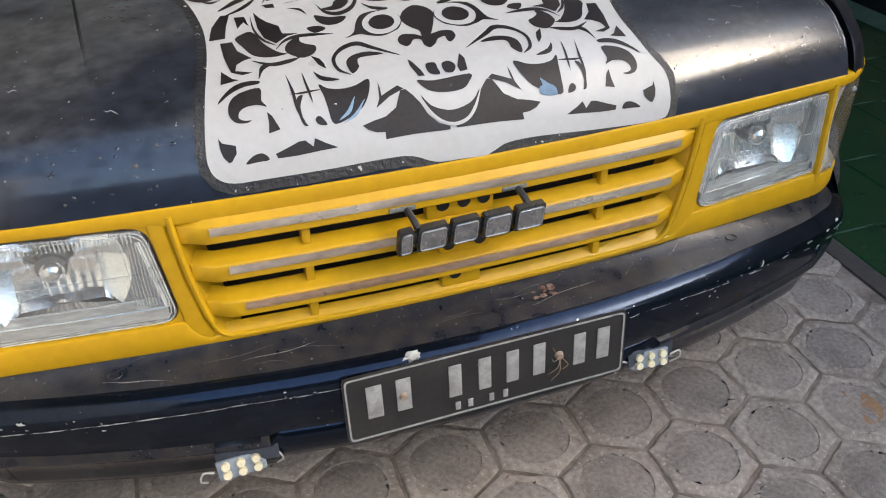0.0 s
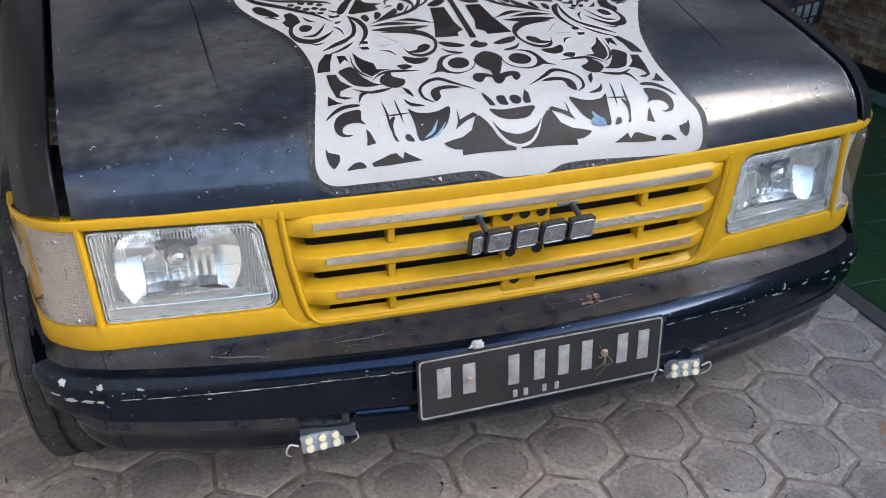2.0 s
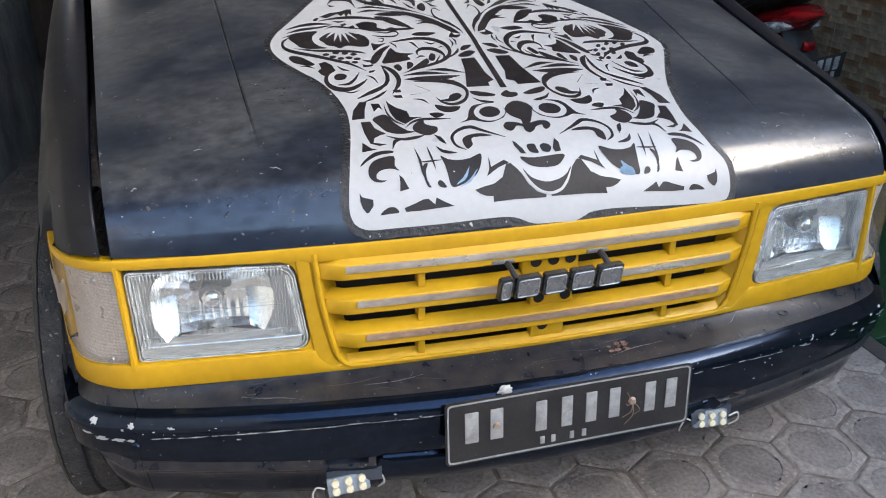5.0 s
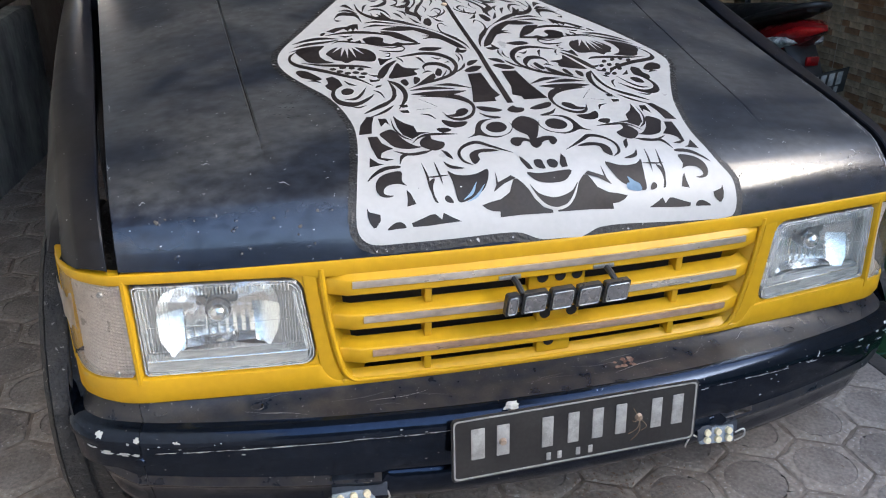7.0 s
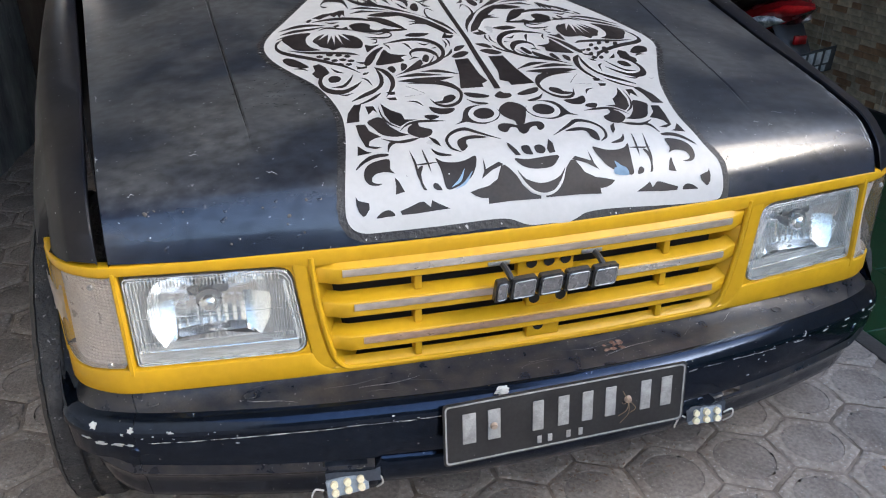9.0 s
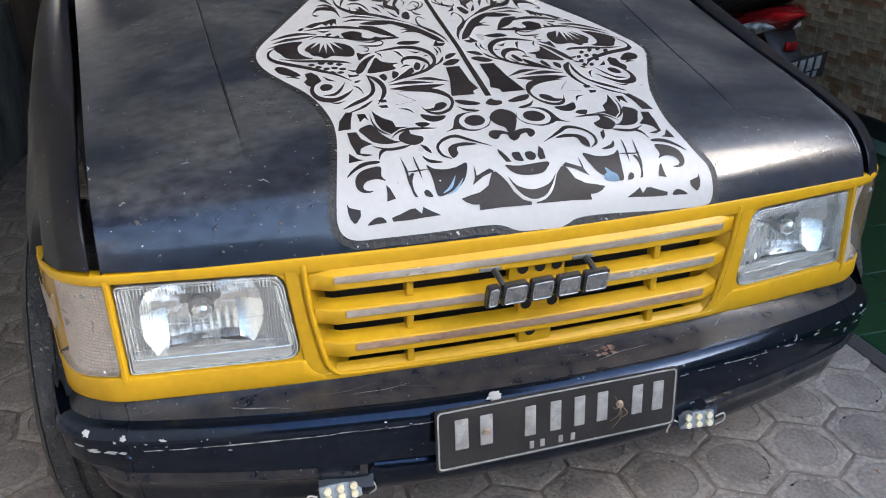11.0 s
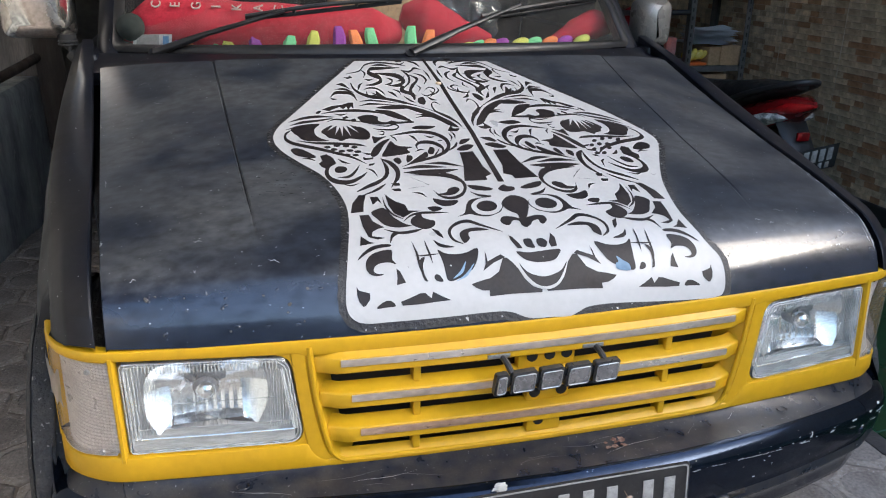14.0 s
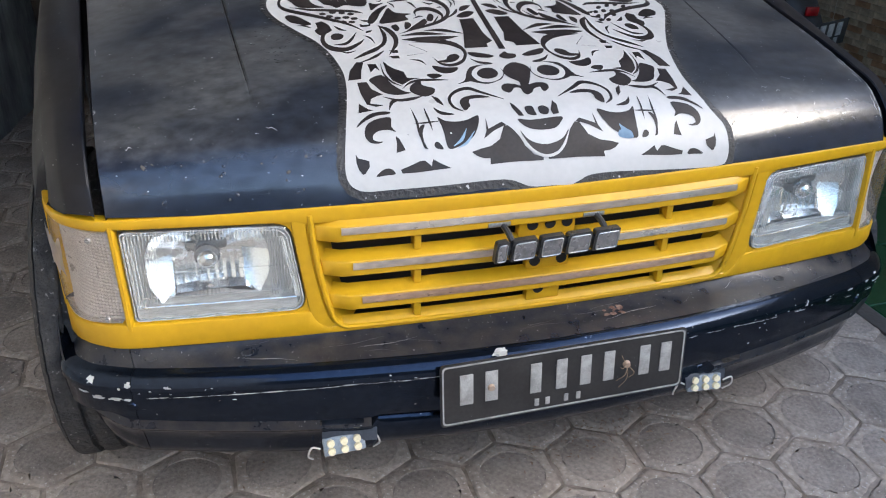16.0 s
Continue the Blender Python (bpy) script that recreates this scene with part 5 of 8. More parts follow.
left = [(-0.1426, 0.972), (-0.2411, 0.799), (-0.3234, 0.649), (-0.3683, 0.5665), (-0.3841, 0.5103), (-0.3772, 0.4577), (-0.3494, 0.3979), (-0.3221, 0.3478), (-0.3067, 0.295), (-0.300, 0.2389), (-0.3021, 0.1955),
        (-0.3106, 0.1491), (-0.3288, 0.072), (-0.3366, 0.0386), (-0.3395, 0.016), (-0.3329, 0.0011), (-0.3138, -0.0054), (-0.2741, -0.0023), (-0.1836, 0.006), (-0.118, 0.013), (-0.0802, 0.014), (-0.0476, 0.005), (-0.0084, 0.0066)]
right = [(0.1826, 0.986), (0.2599, 0.8492), (0.3433, 0.6975), (0.3901, 0.5862), (0.4080, 0.530), (0.4020, 0.480), (0.3448, 0.3678), (0.3088, 0.2843), (0.293, 0.1923), (0.3022, 0.1262), (0.320, 0.0959), (0.3225, 0.0693),
         (0.3166, 0.0428), (0.297, 0.0325), (0.2177, 0.0289), (0.1103, 0.0268), (0.0583, 0.0221), (0.0372, 0.0138), (0.0214, 0.0072)]
ease = lambda pts: [(p.x, p.y) for p in curve([(*q, 0) for q in pts], 4)]
white_line = ease(left) + ease(right)[::-1]


def grown(line, g):
    out = []
    n = len(line)
    for i in range(n):
        t = Vector(line[(i + 1) % n]) - Vector(line[i - 1])
        nrm = Vector((-t.y, t.x)).normalized() if t.length else Vector((0, 0))
        p = Vector(line[i]) - nrm * (g + 0.0008 * math.sin(i * 1.9))
        out.append((p.x, max(-0.024, min(0.99, p.y))))
    return out


film = lay("film_edge", grown(white_line, 0.0125), 0.0007, M_INKEDGE, car, "black-edged white cut vinyl ornament film")
lay("white_film", white_line, 0.0014, M_WHITE, film)


def cut(*pts, both=True, sharp=False, mat=None, up=0.0020):
    """A curl or leaf cut out of the film, with its mirror image; sharp keeps its corners."""
    o = list(pts)
    if not sharp:
        ring = [Vector((*p, 0)) for p in pts]
        n = len(ring)
        o = []
        for i in range(n):
            a, b, c, d = ring[i - 1], ring[i], ring[(i + 1) % n], ring[(i + 2) % n]
            for t in (0.0, 0.34, 0.67):
                q = 0.5 * (2 * b + (c - a) * t + (2 * a - 5 * b + 4 * c - d) * t * t + (3 * b - a - 3 * c + d) * t ** 3)
                o.append((q.x, q.y))
    for side in ((1, -1) if both else (1,)):
        lay("ornament", [p if side > 0 else mirrored(*p) for p in o], up, mat or M_INK, film)


def curl(*pts, both=True, mat=None, up=0.0020):
    """A tapered curl: one side from root to tip, then the other side back."""
    n = len(pts) // 2
    one, two = curve([(*p, 0) for p in pts[:n]], 4), curve([(*p, 0) for p in pts[:n - 1:-1]], 4)
    for side in ((1, -1) if both else (1,)):
        put = lambda p: film_pt(p.x, p.y, up) if side > 0 else film_pt(*mirrored(p.x, p.y), up)
        bm = bmesh.new()
        grid(bm, [[put(p), put((p + q) / 2), put(q)] for p, q in zip(one, two)])
        part("ornament", bm, mat or M_INK, film)


def petal(root, tip):
    """A white petal over the dark flower."""
    d = (Vector(tip) - Vector(root)).normalized() * 0.0045
    for side in (1, -1):
        o = [(root[0] - d.y, root[1] + d.x), tip, (root[0] + d.y, root[1] - d.x)]
        lay("petal", [p if side > 0 else mirrored(*p) for p in o], 0.0024, M_WHITE, film)


curl((-0.177, 0.882), (-0.145, 0.899), (-0.124, 0.940), (-0.095, 0.957), (-0.058, 0.952), (-0.027, 0.942), (-0.026, 0.943), (-0.056, 0.961), (-0.093, 0.968), (-0.123, 0.950), (-0.145, 0.906), (-0.177, 0.884))
curl((-0.045, 0.932), (-0.082, 0.933), (-0.113, 0.930), (-0.130, 0.884), (-0.113, 0.855), (-0.110, 0.846), (-0.127, 0.826), (-0.146, 0.815), (-0.147, 0.812), (-0.129, 0.811), (-0.106, 0.834), (-0.103, 0.875), (-0.119, 0.901), (-0.115, 0.908), (-0.086, 0.916), (-0.046, 0.929))
curl((-0.114, 0.888), (-0.082, 0.873), (-0.065, 0.858), (-0.061, 0.841), (-0.070, 0.827), (-0.096, 0.814), (-0.096, 0.811), (-0.072, 0.807), (-0.051, 0.843), (-0.055, 0.884), (-0.076, 0.895), (-0.113, 0.892))
curl((-0.048, 0.914), (-0.030, 0.898), (-0.013, 0.921), (0.002, 0.920), (0.003, 0.922), (-0.011, 0.935), (-0.027, 0.912), (-0.047, 0.916))
curl((-0.036, 0.885), (-0.025, 0.854), (-0.044, 0.819), (-0.058, 0.776), (-0.048, 0.751), (-0.047, 0.753), (-0.050, 0.782), (-0.039, 0.810), (-0.017, 0.861), (-0.035, 0.887))
curl((-0.046, 0.915), (-0.040, 0.875), (-0.046, 0.838), (-0.067, 0.797), (-0.066, 0.795), (-0.043, 0.833), (-0.034, 0.883), (-0.046, 0.916))
cut((-0.050, 0.984), (-0.029, 0.985), (-0.033, 0.969), (-0.046, 0.969), sharp=True)
curl((-0.020, 0.977), (-0.004, 0.958), (0.003, 0.936), (0.004, 0.937), (0.001, 0.969), (-0.020, 0.979))
curl((-0.157, 0.785), (-0.143, 0.792), (-0.129, 0.789), (-0.119, 0.767), (-0.116, 0.743), (-0.116, 0.743), (-0.116, 0.774), (-0.126, 0.799), (-0.142, 0.801), (-0.157, 0.786))
curl((-0.153, 0.775), (-0.156, 0.748), (-0.144, 0.742), (-0.143, 0.743), (-0.152, 0.756), (-0.152, 0.776))
cut((-0.131, 0.780), (-0.123, 0.756), (-0.117, 0.736), (-0.134, 0.743))
cut((-0.068, 0.814), (-0.059, 0.807), (-0.066, 0.789), (-0.053, 0.772), (-0.050, 0.748), (-0.058, 0.724), (-0.059, 0.752), (-0.071, 0.765), (-0.078, 0.778))
curl((-0.025, 0.780), (-0.007, 0.802), (0.002, 0.792), (-0.007, 0.770), (-0.025, 0.756), (-0.033, 0.767), (-0.033, 0.766), (-0.027, 0.749), (-0.007, 0.763), (0.006, 0.797), (-0.006, 0.808), (-0.025, 0.780))
curl((-0.020, 0.752), (-0.002, 0.763), (0.013, 0.787), (0.011, 0.806), (0.011, 0.805), (0.010, 0.789), (-0.002, 0.770), (-0.019, 0.753))
cut((-0.046, 0.738), (-0.034, 0.745), (-0.035, 0.718), (-0.044, 0.698), (-0.054, 0.711))
curl((-0.007, 0.695), (-0.016, 0.718), (-0.029, 0.698), (-0.031, 0.661), (-0.018, 0.642), (-0.006, 0.628), (-0.005, 0.629), (-0.016, 0.647), (-0.027, 0.667), (-0.026, 0.698), (-0.018, 0.712), (-0.007, 0.694))
curl((-0.179, 0.826), (-0.180, 0.785), (-0.170, 0.755), (-0.150, 0.733), (-0.122, 0.720), (-0.095, 0.704), (-0.071, 0.678), (-0.041, 0.649), (-0.017, 0.625), (-0.002, 0.593), (0.003, 0.568), (0.004, 0.570), (0.002, 0.601), (-0.011, 0.638), (-0.035, 0.666), (-0.064, 0.697), (-0.089, 0.723), (-0.116, 0.739), (-0.145, 0.751), (-0.165, 0.769), (-0.175, 0.792), (-0.177, 0.827))
curl((-0.120, 0.697), (-0.084, 0.671), (-0.057, 0.639), (-0.036, 0.608), (-0.020, 0.577), (-0.004, 0.567), (-0.003, 0.571), (-0.010, 0.598), (-0.023, 0.636), (-0.045, 0.669), (-0.076, 0.696), (-0.119, 0.701))
curl((-0.180, 0.713), (-0.153, 0.716), (-0.124, 0.710), (-0.094, 0.702), (-0.094, 0.704), (-0.120, 0.722), (-0.150, 0.728), (-0.179, 0.715))
curl((-0.186, 0.687), (-0.157, 0.695), (-0.114, 0.695), (-0.114, 0.697), (-0.154, 0.708), (-0.186, 0.688))
cut((-0.152, 0.678), (-0.115, 0.693), (-0.075, 0.680), (-0.102, 0.670), (-0.132, 0.669))
curl((-0.171, 0.775), (-0.160, 0.806), (-0.151, 0.827), (-0.151, 0.828), (-0.163, 0.813), (-0.172, 0.775))
curl((-0.212, 0.813), (-0.201, 0.807), (-0.187, 0.787), (-0.186, 0.789), (-0.196, 0.823), (-0.211, 0.815))
curl((-0.221, 0.782), (-0.202, 0.781), (-0.182, 0.767), (-0.181, 0.769), (-0.198, 0.794), (-0.220, 0.784))
curl((-0.238, 0.735), (-0.223, 0.755), (-0.206, 0.757), (-0.190, 0.750), (-0.184, 0.717), (-0.183, 0.718), (-0.184, 0.765), (-0.202, 0.777), (-0.222, 0.771), (-0.238, 0.737))
curl((-0.238, 0.735), (-0.235, 0.721), (-0.224, 0.726), (-0.224, 0.727), (-0.233, 0.731), (-0.238, 0.736))
cut((-0.188, 0.861), (-0.178, 0.861), (-0.171, 0.872), (-0.168, 0.858), (-0.180, 0.851), sharp=True)
cut((-0.242, 0.686), (-0.221, 0.693), (-0.203, 0.707), (-0.194, 0.707), (-0.200, 0.671), (-0.203, 0.684), (-0.212, 0.664), (-0.213, 0.683), (-0.222, 0.667), (-0.228, 0.680), (-0.243, 0.666), (-0.253, 0.656), (-0.267, 0.663), (-0.254, 0.676), sharp=True)
cut((-0.283, 0.643), (-0.276, 0.656), (-0.269, 0.656), (-0.277, 0.640))
curl((-0.272, 0.639), (-0.243, 0.648), (-0.207, 0.653), (-0.167, 0.649), (-0.137, 0.639), (-0.136, 0.640), (-0.164, 0.661), (-0.204, 0.668), (-0.241, 0.659), (-0.272, 0.641))
cut((-0.157, 0.665), (-0.128, 0.663), (-0.109, 0.640), (-0.093, 0.602), (-0.111, 0.608), (-0.131, 0.624), (-0.144, 0.643))
cut((-0.201, 0.623), (-0.181, 0.636), (-0.166, 0.633), (-0.159, 0.623), (-0.163, 0.604), (-0.149, 0.595), (-0.135, 0.605), (-0.124, 0.599), (-0.094, 0.602), (-0.093, 0.593), (-0.125, 0.587), (-0.151, 0.583), (-0.169, 0.583), (-0.196, 0.592), (-0.200, 0.607))
curl((-0.185, 0.585), (-0.154, 0.571), (-0.136, 0.579), (-0.130, 0.571), (-0.140, 0.560), (-0.168, 0.559), (-0.182, 0.562), (-0.182, 0.561), (-0.170, 0.553), (-0.141, 0.552), (-0.127, 0.572), (-0.134, 0.588), (-0.153, 0.577), (-0.185, 0.586))
curl((-0.344, 0.592), (-0.312, 0.608), (-0.282, 0.618), (-0.249, 0.621), (-0.248, 0.623), (-0.280, 0.631), (-0.311, 0.621), (-0.344, 0.594))
curl((-0.344, 0.574), (-0.315, 0.586), (-0.280, 0.599), (-0.252, 0.614), (-0.252, 0.616), (-0.278, 0.613), (-0.314, 0.600), (-0.344, 0.576))
curl((-0.356, 0.551), (-0.330, 0.565), (-0.299, 0.584), (-0.299, 0.585), (-0.329, 0.574), (-0.356, 0.552))
curl((-0.269, 0.593), (-0.250, 0.605), (-0.223, 0.599), (-0.193, 0.594), (-0.193, 0.595), (-0.221, 0.608), (-0.249, 0.613), (-0.269, 0.594))
cut((-0.234, 0.619), (-0.222, 0.628), (-0.220, 0.619), (-0.231, 0.610), sharp=True)
cut((-0.219, 0.607), (-0.208, 0.616), (-0.207, 0.604), (-0.217, 0.597), sharp=True)
cut((-0.284, 0.584), (-0.298, 0.558), (-0.301, 0.529), (-0.293, 0.510), (-0.280, 0.499), (-0.313, 0.496), (-0.330, 0.504), (-0.336, 0.521), (-0.343, 0.538), (-0.344, 0.555), (-0.330, 0.566), (-0.305, 0.581))
curl((-0.344, 0.553), (-0.359, 0.535), (-0.364, 0.504), (-0.354, 0.482), (-0.334, 0.468), (-0.310, 0.455), (-0.281, 0.437), (-0.253, 0.418), (-0.231, 0.391), (-0.230, 0.392), (-0.250, 0.427), (-0.278, 0.450), (-0.306, 0.469), (-0.331, 0.483), (-0.350, 0.496), (-0.358, 0.511), (-0.356, 0.529), (-0.344, 0.551))
curl((-0.343, 0.499), (-0.310, 0.484), (-0.273, 0.480), (-0.230, 0.476), (-0.214, 0.472), (-0.213, 0.473), (-0.228, 0.486), (-0.271, 0.492), (-0.308, 0.493), (-0.343, 0.500))
cut((-0.288, 0.543), (-0.270, 0.570), (-0.249, 0.582), (-0.232, 0.579), (-0.211, 0.573), (-0.197, 0.556), (-0.194, 0.532), (-0.202, 0.508), (-0.219, 0.505), (-0.240, 0.510), (-0.257, 0.497), (-0.265, 0.507), (-0.278, 0.513), (-0.282, 0.526))
petal((-0.247, 0.588), (-0.276, 0.546))
petal((-0.244, 0.588), (-0.263, 0.526))
petal((-0.241, 0.588), (-0.250, 0.521))
petal((-0.237, 0.588), (-0.234, 0.521))
petal((-0.234, 0.588), (-0.215, 0.538))
petal((-0.232, 0.588), (-0.207, 0.567))
cut((-0.359, 0.455), (-0.350, 0.465), (-0.335, 0.457), (-0.317, 0.426), (-0.326, 0.418), (-0.345, 0.426), (-0.354, 0.434))
curl((-0.344, 0.415), (-0.332, 0.412), (-0.321, 0.405), (-0.320, 0.406), (-0.330, 0.419), (-0.344, 0.416))
cut((-0.309, 0.428), (-0.296, 0.436), (-0.287, 0.420), (-0.285, 0.394), (-0.299, 0.379), (-0.304, 0.364), (-0.314, 0.377), (-0.317, 0.392), (-0.309, 0.405), sharp=True)
curl((-0.287, 0.393), (-0.302, 0.384), (-0.314, 0.351), (-0.311, 0.319), (-0.296, 0.304), (-0.274, 0.307), (-0.251, 0.330), (-0.237, 0.353), (-0.237, 0.355), (-0.251, 0.340), (-0.273, 0.322), (-0.291, 0.322), (-0.304, 0.334), (-0.306, 0.353), (-0.300, 0.375), (-0.287, 0.391))
curl((-0.294, 0.330), (-0.274, 0.330), (-0.257, 0.353), (-0.244, 0.386), (-0.244, 0.387), (-0.259, 0.360), (-0.274, 0.340), (-0.294, 0.332))
cut((-0.293, 0.367), (-0.285, 0.379), (-0.274, 0.379), (-0.270, 0.369), (-0.278, 0.354), (-0.292, 0.352))
curl((-0.279, 0.414), (-0.273, 0.395), (-0.260, 0.391), (-0.260, 0.392), (-0.270, 0.404), (-0.278, 0.415))
cut((-0.231, 0.422), (-0.223, 0.417), (-0.211, 0.422), (-0.214, 0.412), (-0.232, 0.407), sharp=True)
cut((-0.225, 0.391), (-0.214, 0.394), (-0.220, 0.384), (-0.229, 0.381), sharp=True)
cut((-0.215, 0.428), (-0.203, 0.462), (-0.182, 0.494), (-0.159, 0.511), (-0.179, 0.478), (-0.192, 0.449), (-0.206, 0.425))
cut((-0.194, 0.425), (-0.179, 0.462), (-0.167, 0.489), (-0.160, 0.497), (-0.156, 0.481), (-0.145, 0.473), (-0.124, 0.470), (-0.138, 0.460), (-0.136, 0.444), (-0.150, 0.435), (-0.171, 0.428))
cut((-0.195, 0.502), (-0.192, 0.522), (-0.182, 0.516), (-0.164, 0.522), (-0.180, 0.505), (-0.195, 0.486))
curl((-0.175, 0.547), (-0.166, 0.542), (-0.169, 0.533), (-0.178, 0.530), (-0.178, 0.530), (-0.169, 0.527), (-0.163, 0.547), (-0.175, 0.548))
cut((-0.177, 0.409), (-0.165, 0.420), (-0.163, 0.401), (-0.172, 0.388))
curl((-0.200, 0.413), (-0.190, 0.387), (-0.186, 0.359), (-0.191, 0.332), (-0.209, 0.290), (-0.209, 0.289), (-0.185, 0.327), (-0.176, 0.367), (-0.182, 0.401), (-0.199, 0.416))
curl((-0.199, 0.411), (-0.202, 0.369), (-0.210, 0.339), (-0.231, 0.306), (-0.231, 0.304), (-0.206, 0.331), (-0.194, 0.373), (-0.198, 0.412))
curl((-0.072, 0.656), (-0.053, 0.649), (-0.025, 0.628), (-0.025, 0.629), (-0.049, 0.660), (-0.072, 0.658))
curl((-0.076, 0.640), (-0.051, 0.632), (-0.034, 0.628), (-0.033, 0.629), (-0.048, 0.643), (-0.076, 0.641))
curl((-0.081, 0.621), (-0.059, 0.626), (-0.034, 0.618), (-0.034, 0.619), (-0.056, 0.637), (-0.081, 0.622))
cut((-0.100, 0.569), (-0.085, 0.578), (-0.054, 0.575), (-0.059, 0.566), (-0.076, 0.557), (-0.101, 0.560))
curl((-0.157, 0.524), (-0.129, 0.531), (-0.099, 0.538), (-0.072, 0.531), (-0.056, 0.510), (-0.054, 0.484), (-0.062, 0.462), (-0.081, 0.439), (-0.108, 0.420), (-0.140, 0.400), (-0.170, 0.376), (-0.171, 0.375), (-0.141, 0.392), (-0.110, 0.408), (-0.083, 0.425), (-0.059, 0.451), (-0.045, 0.490), (-0.048, 0.524), (-0.067, 0.547), (-0.095, 0.552), (-0.127, 0.541), (-0.156, 0.526))
curl((-0.157, 0.524), (-0.151, 0.508), (-0.150, 0.497), (-0.149, 0.498), (-0.148, 0.514), (-0.156, 0.525))
curl((-0.119, 0.527), (-0.114, 0.513), (-0.108, 0.494), (-0.107, 0.495), (-0.110, 0.521), (-0.118, 0.528))
cut((-0.070, 0.498), (-0.060, 0.506), (-0.057, 0.500), sharp=True)
curl((-0.117, 0.460), (-0.114, 0.476), (-0.104, 0.485), (-0.085, 0.484), (-0.073, 0.469), (-0.071, 0.454), (-0.086, 0.425), (-0.085, 0.424), (-0.067, 0.454), (-0.066, 0.482), (-0.079, 0.500), (-0.101, 0.500), (-0.117, 0.481), (-0.118, 0.459))
cut((-0.091, 0.470), (-0.084, 0.462), (-0.094, 0.435), (-0.103, 0.441))
cut((-0.114, 0.438), (-0.104, 0.446), (-0.107, 0.424), (-0.127, 0.406), (-0.143, 0.398), (-0.155, 0.388))
cut((-0.146, 0.430), (-0.137, 0.425), (-0.141, 0.409), (-0.154, 0.396))
cut((-0.032, 0.551), (-0.019, 0.578), (-0.018, 0.563), (-0.005, 0.563), (-0.014, 0.548), (-0.027, 0.548))
curl((-0.029, 0.551), (-0.027, 0.529), (-0.030, 0.508), (-0.029, 0.509), (-0.023, 0.533), (-0.029, 0.551))
cut((-0.028, 0.486), (-0.018, 0.506), (0.001, 0.511), (-0.007, 0.497), (-0.021, 0.484))
cut((-0.041, 0.459), (-0.019, 0.481), (-0.001, 0.478), (-0.018, 0.456), (-0.035, 0.451))
cut((-0.061, 0.451), (-0.044, 0.473), (-0.030, 0.495), (-0.035, 0.476), (-0.051, 0.457))
curl((-0.121, 0.390), (-0.090, 0.386), (-0.053, 0.376), (-0.052, 0.377), (-0.086, 0.399), (-0.121, 0.391))
curl((-0.169, 0.367), (-0.132, 0.370), (-0.086, 0.373), (-0.085, 0.375), (-0.128, 0.385), (-0.169, 0.369))
curl((-0.172, 0.350), (-0.144, 0.344), (-0.100, 0.348), (-0.067, 0.363), (-0.067, 0.365), (-0.096, 0.366), (-0.139, 0.362), (-0.171, 0.352))
curl((-0.157, 0.340), (-0.115, 0.335), (-0.092, 0.325), (-0.078, 0.309), (-0.077, 0.310), (-0.087, 0.336), (-0.112, 0.347), (-0.157, 0.342))
curl((-0.165, 0.331), (-0.150, 0.313), (-0.150, 0.314), (-0.165, 0.332))
curl((-0.087, 0.344), (-0.075, 0.328), (-0.075, 0.329), (-0.086, 0.345))
cut((-0.040, 0.443), (-0.012, 0.448), (-0.013, 0.420), (-0.015, 0.376), (-0.010, 0.343), (-0.024, 0.332), (-0.026, 0.318), (-0.070, 0.314), (-0.051, 0.382), sharp=True)
curl((-0.271, 0.274), (-0.247, 0.290), (-0.222, 0.310), (-0.198, 0.348), (-0.198, 0.349), (-0.223, 0.322), (-0.247, 0.302), (-0.272, 0.276))
cut((-0.297, 0.203), (-0.288, 0.233), (-0.271, 0.263), (-0.259, 0.263), (-0.269, 0.233), (-0.275, 0.207), sharp=True)
cut((-0.264, 0.263), (-0.246, 0.277), (-0.214, 0.307), (-0.230, 0.283), (-0.252, 0.267))
cut((-0.226, 0.266), (-0.221, 0.252), (-0.214, 0.240), (-0.200, 0.228), (-0.199, 0.211), (-0.177, 0.210), (-0.194, 0.205), (-0.212, 0.191), (-0.225, 0.203), (-0.229, 0.225), sharp=True)
cut((-0.254, 0.256), (-0.240, 0.256), (-0.239, 0.232), (-0.244, 0.242), (-0.255, 0.227), sharp=True)
curl((-0.232, 0.258), (-0.236, 0.222), (-0.229, 0.198), (-0.214, 0.187), (-0.213, 0.188), (-0.226, 0.202), (-0.233, 0.224), (-0.232, 0.258))
cut((-0.263, 0.205), (-0.245, 0.218), (-0.236, 0.215), (-0.228, 0.192), (-0.213, 0.173), (-0.202, 0.169), (-0.226, 0.163), (-0.247, 0.169), (-0.257, 0.188))
cut((-0.284, 0.197), (-0.268, 0.199), (-0.265, 0.180), (-0.250, 0.164), (-0.261, 0.160), (-0.272, 0.152), (-0.276, 0.140), (-0.256, 0.135), (-0.269, 0.131), (-0.282, 0.137), (-0.285, 0.168), sharp=True)
curl((-0.215, 0.179), (-0.200, 0.193), (-0.182, 0.200), (-0.158, 0.202), (-0.132, 0.204), (-0.132, 0.205), (-0.156, 0.208), (-0.181, 0.207), (-0.200, 0.198), (-0.215, 0.180))
cut((-0.197, 0.191), (-0.180, 0.203), (-0.180, 0.192), (-0.172, 0.186), (-0.162, 0.181), (-0.167, 0.167), (-0.183, 0.158), (-0.197, 0.164), (-0.204, 0.175))
curl((-0.252, 0.158), (-0.230, 0.145), (-0.205, 0.149), (-0.188, 0.159), (-0.188, 0.160), (-0.204, 0.157), (-0.228, 0.152), (-0.252, 0.159))
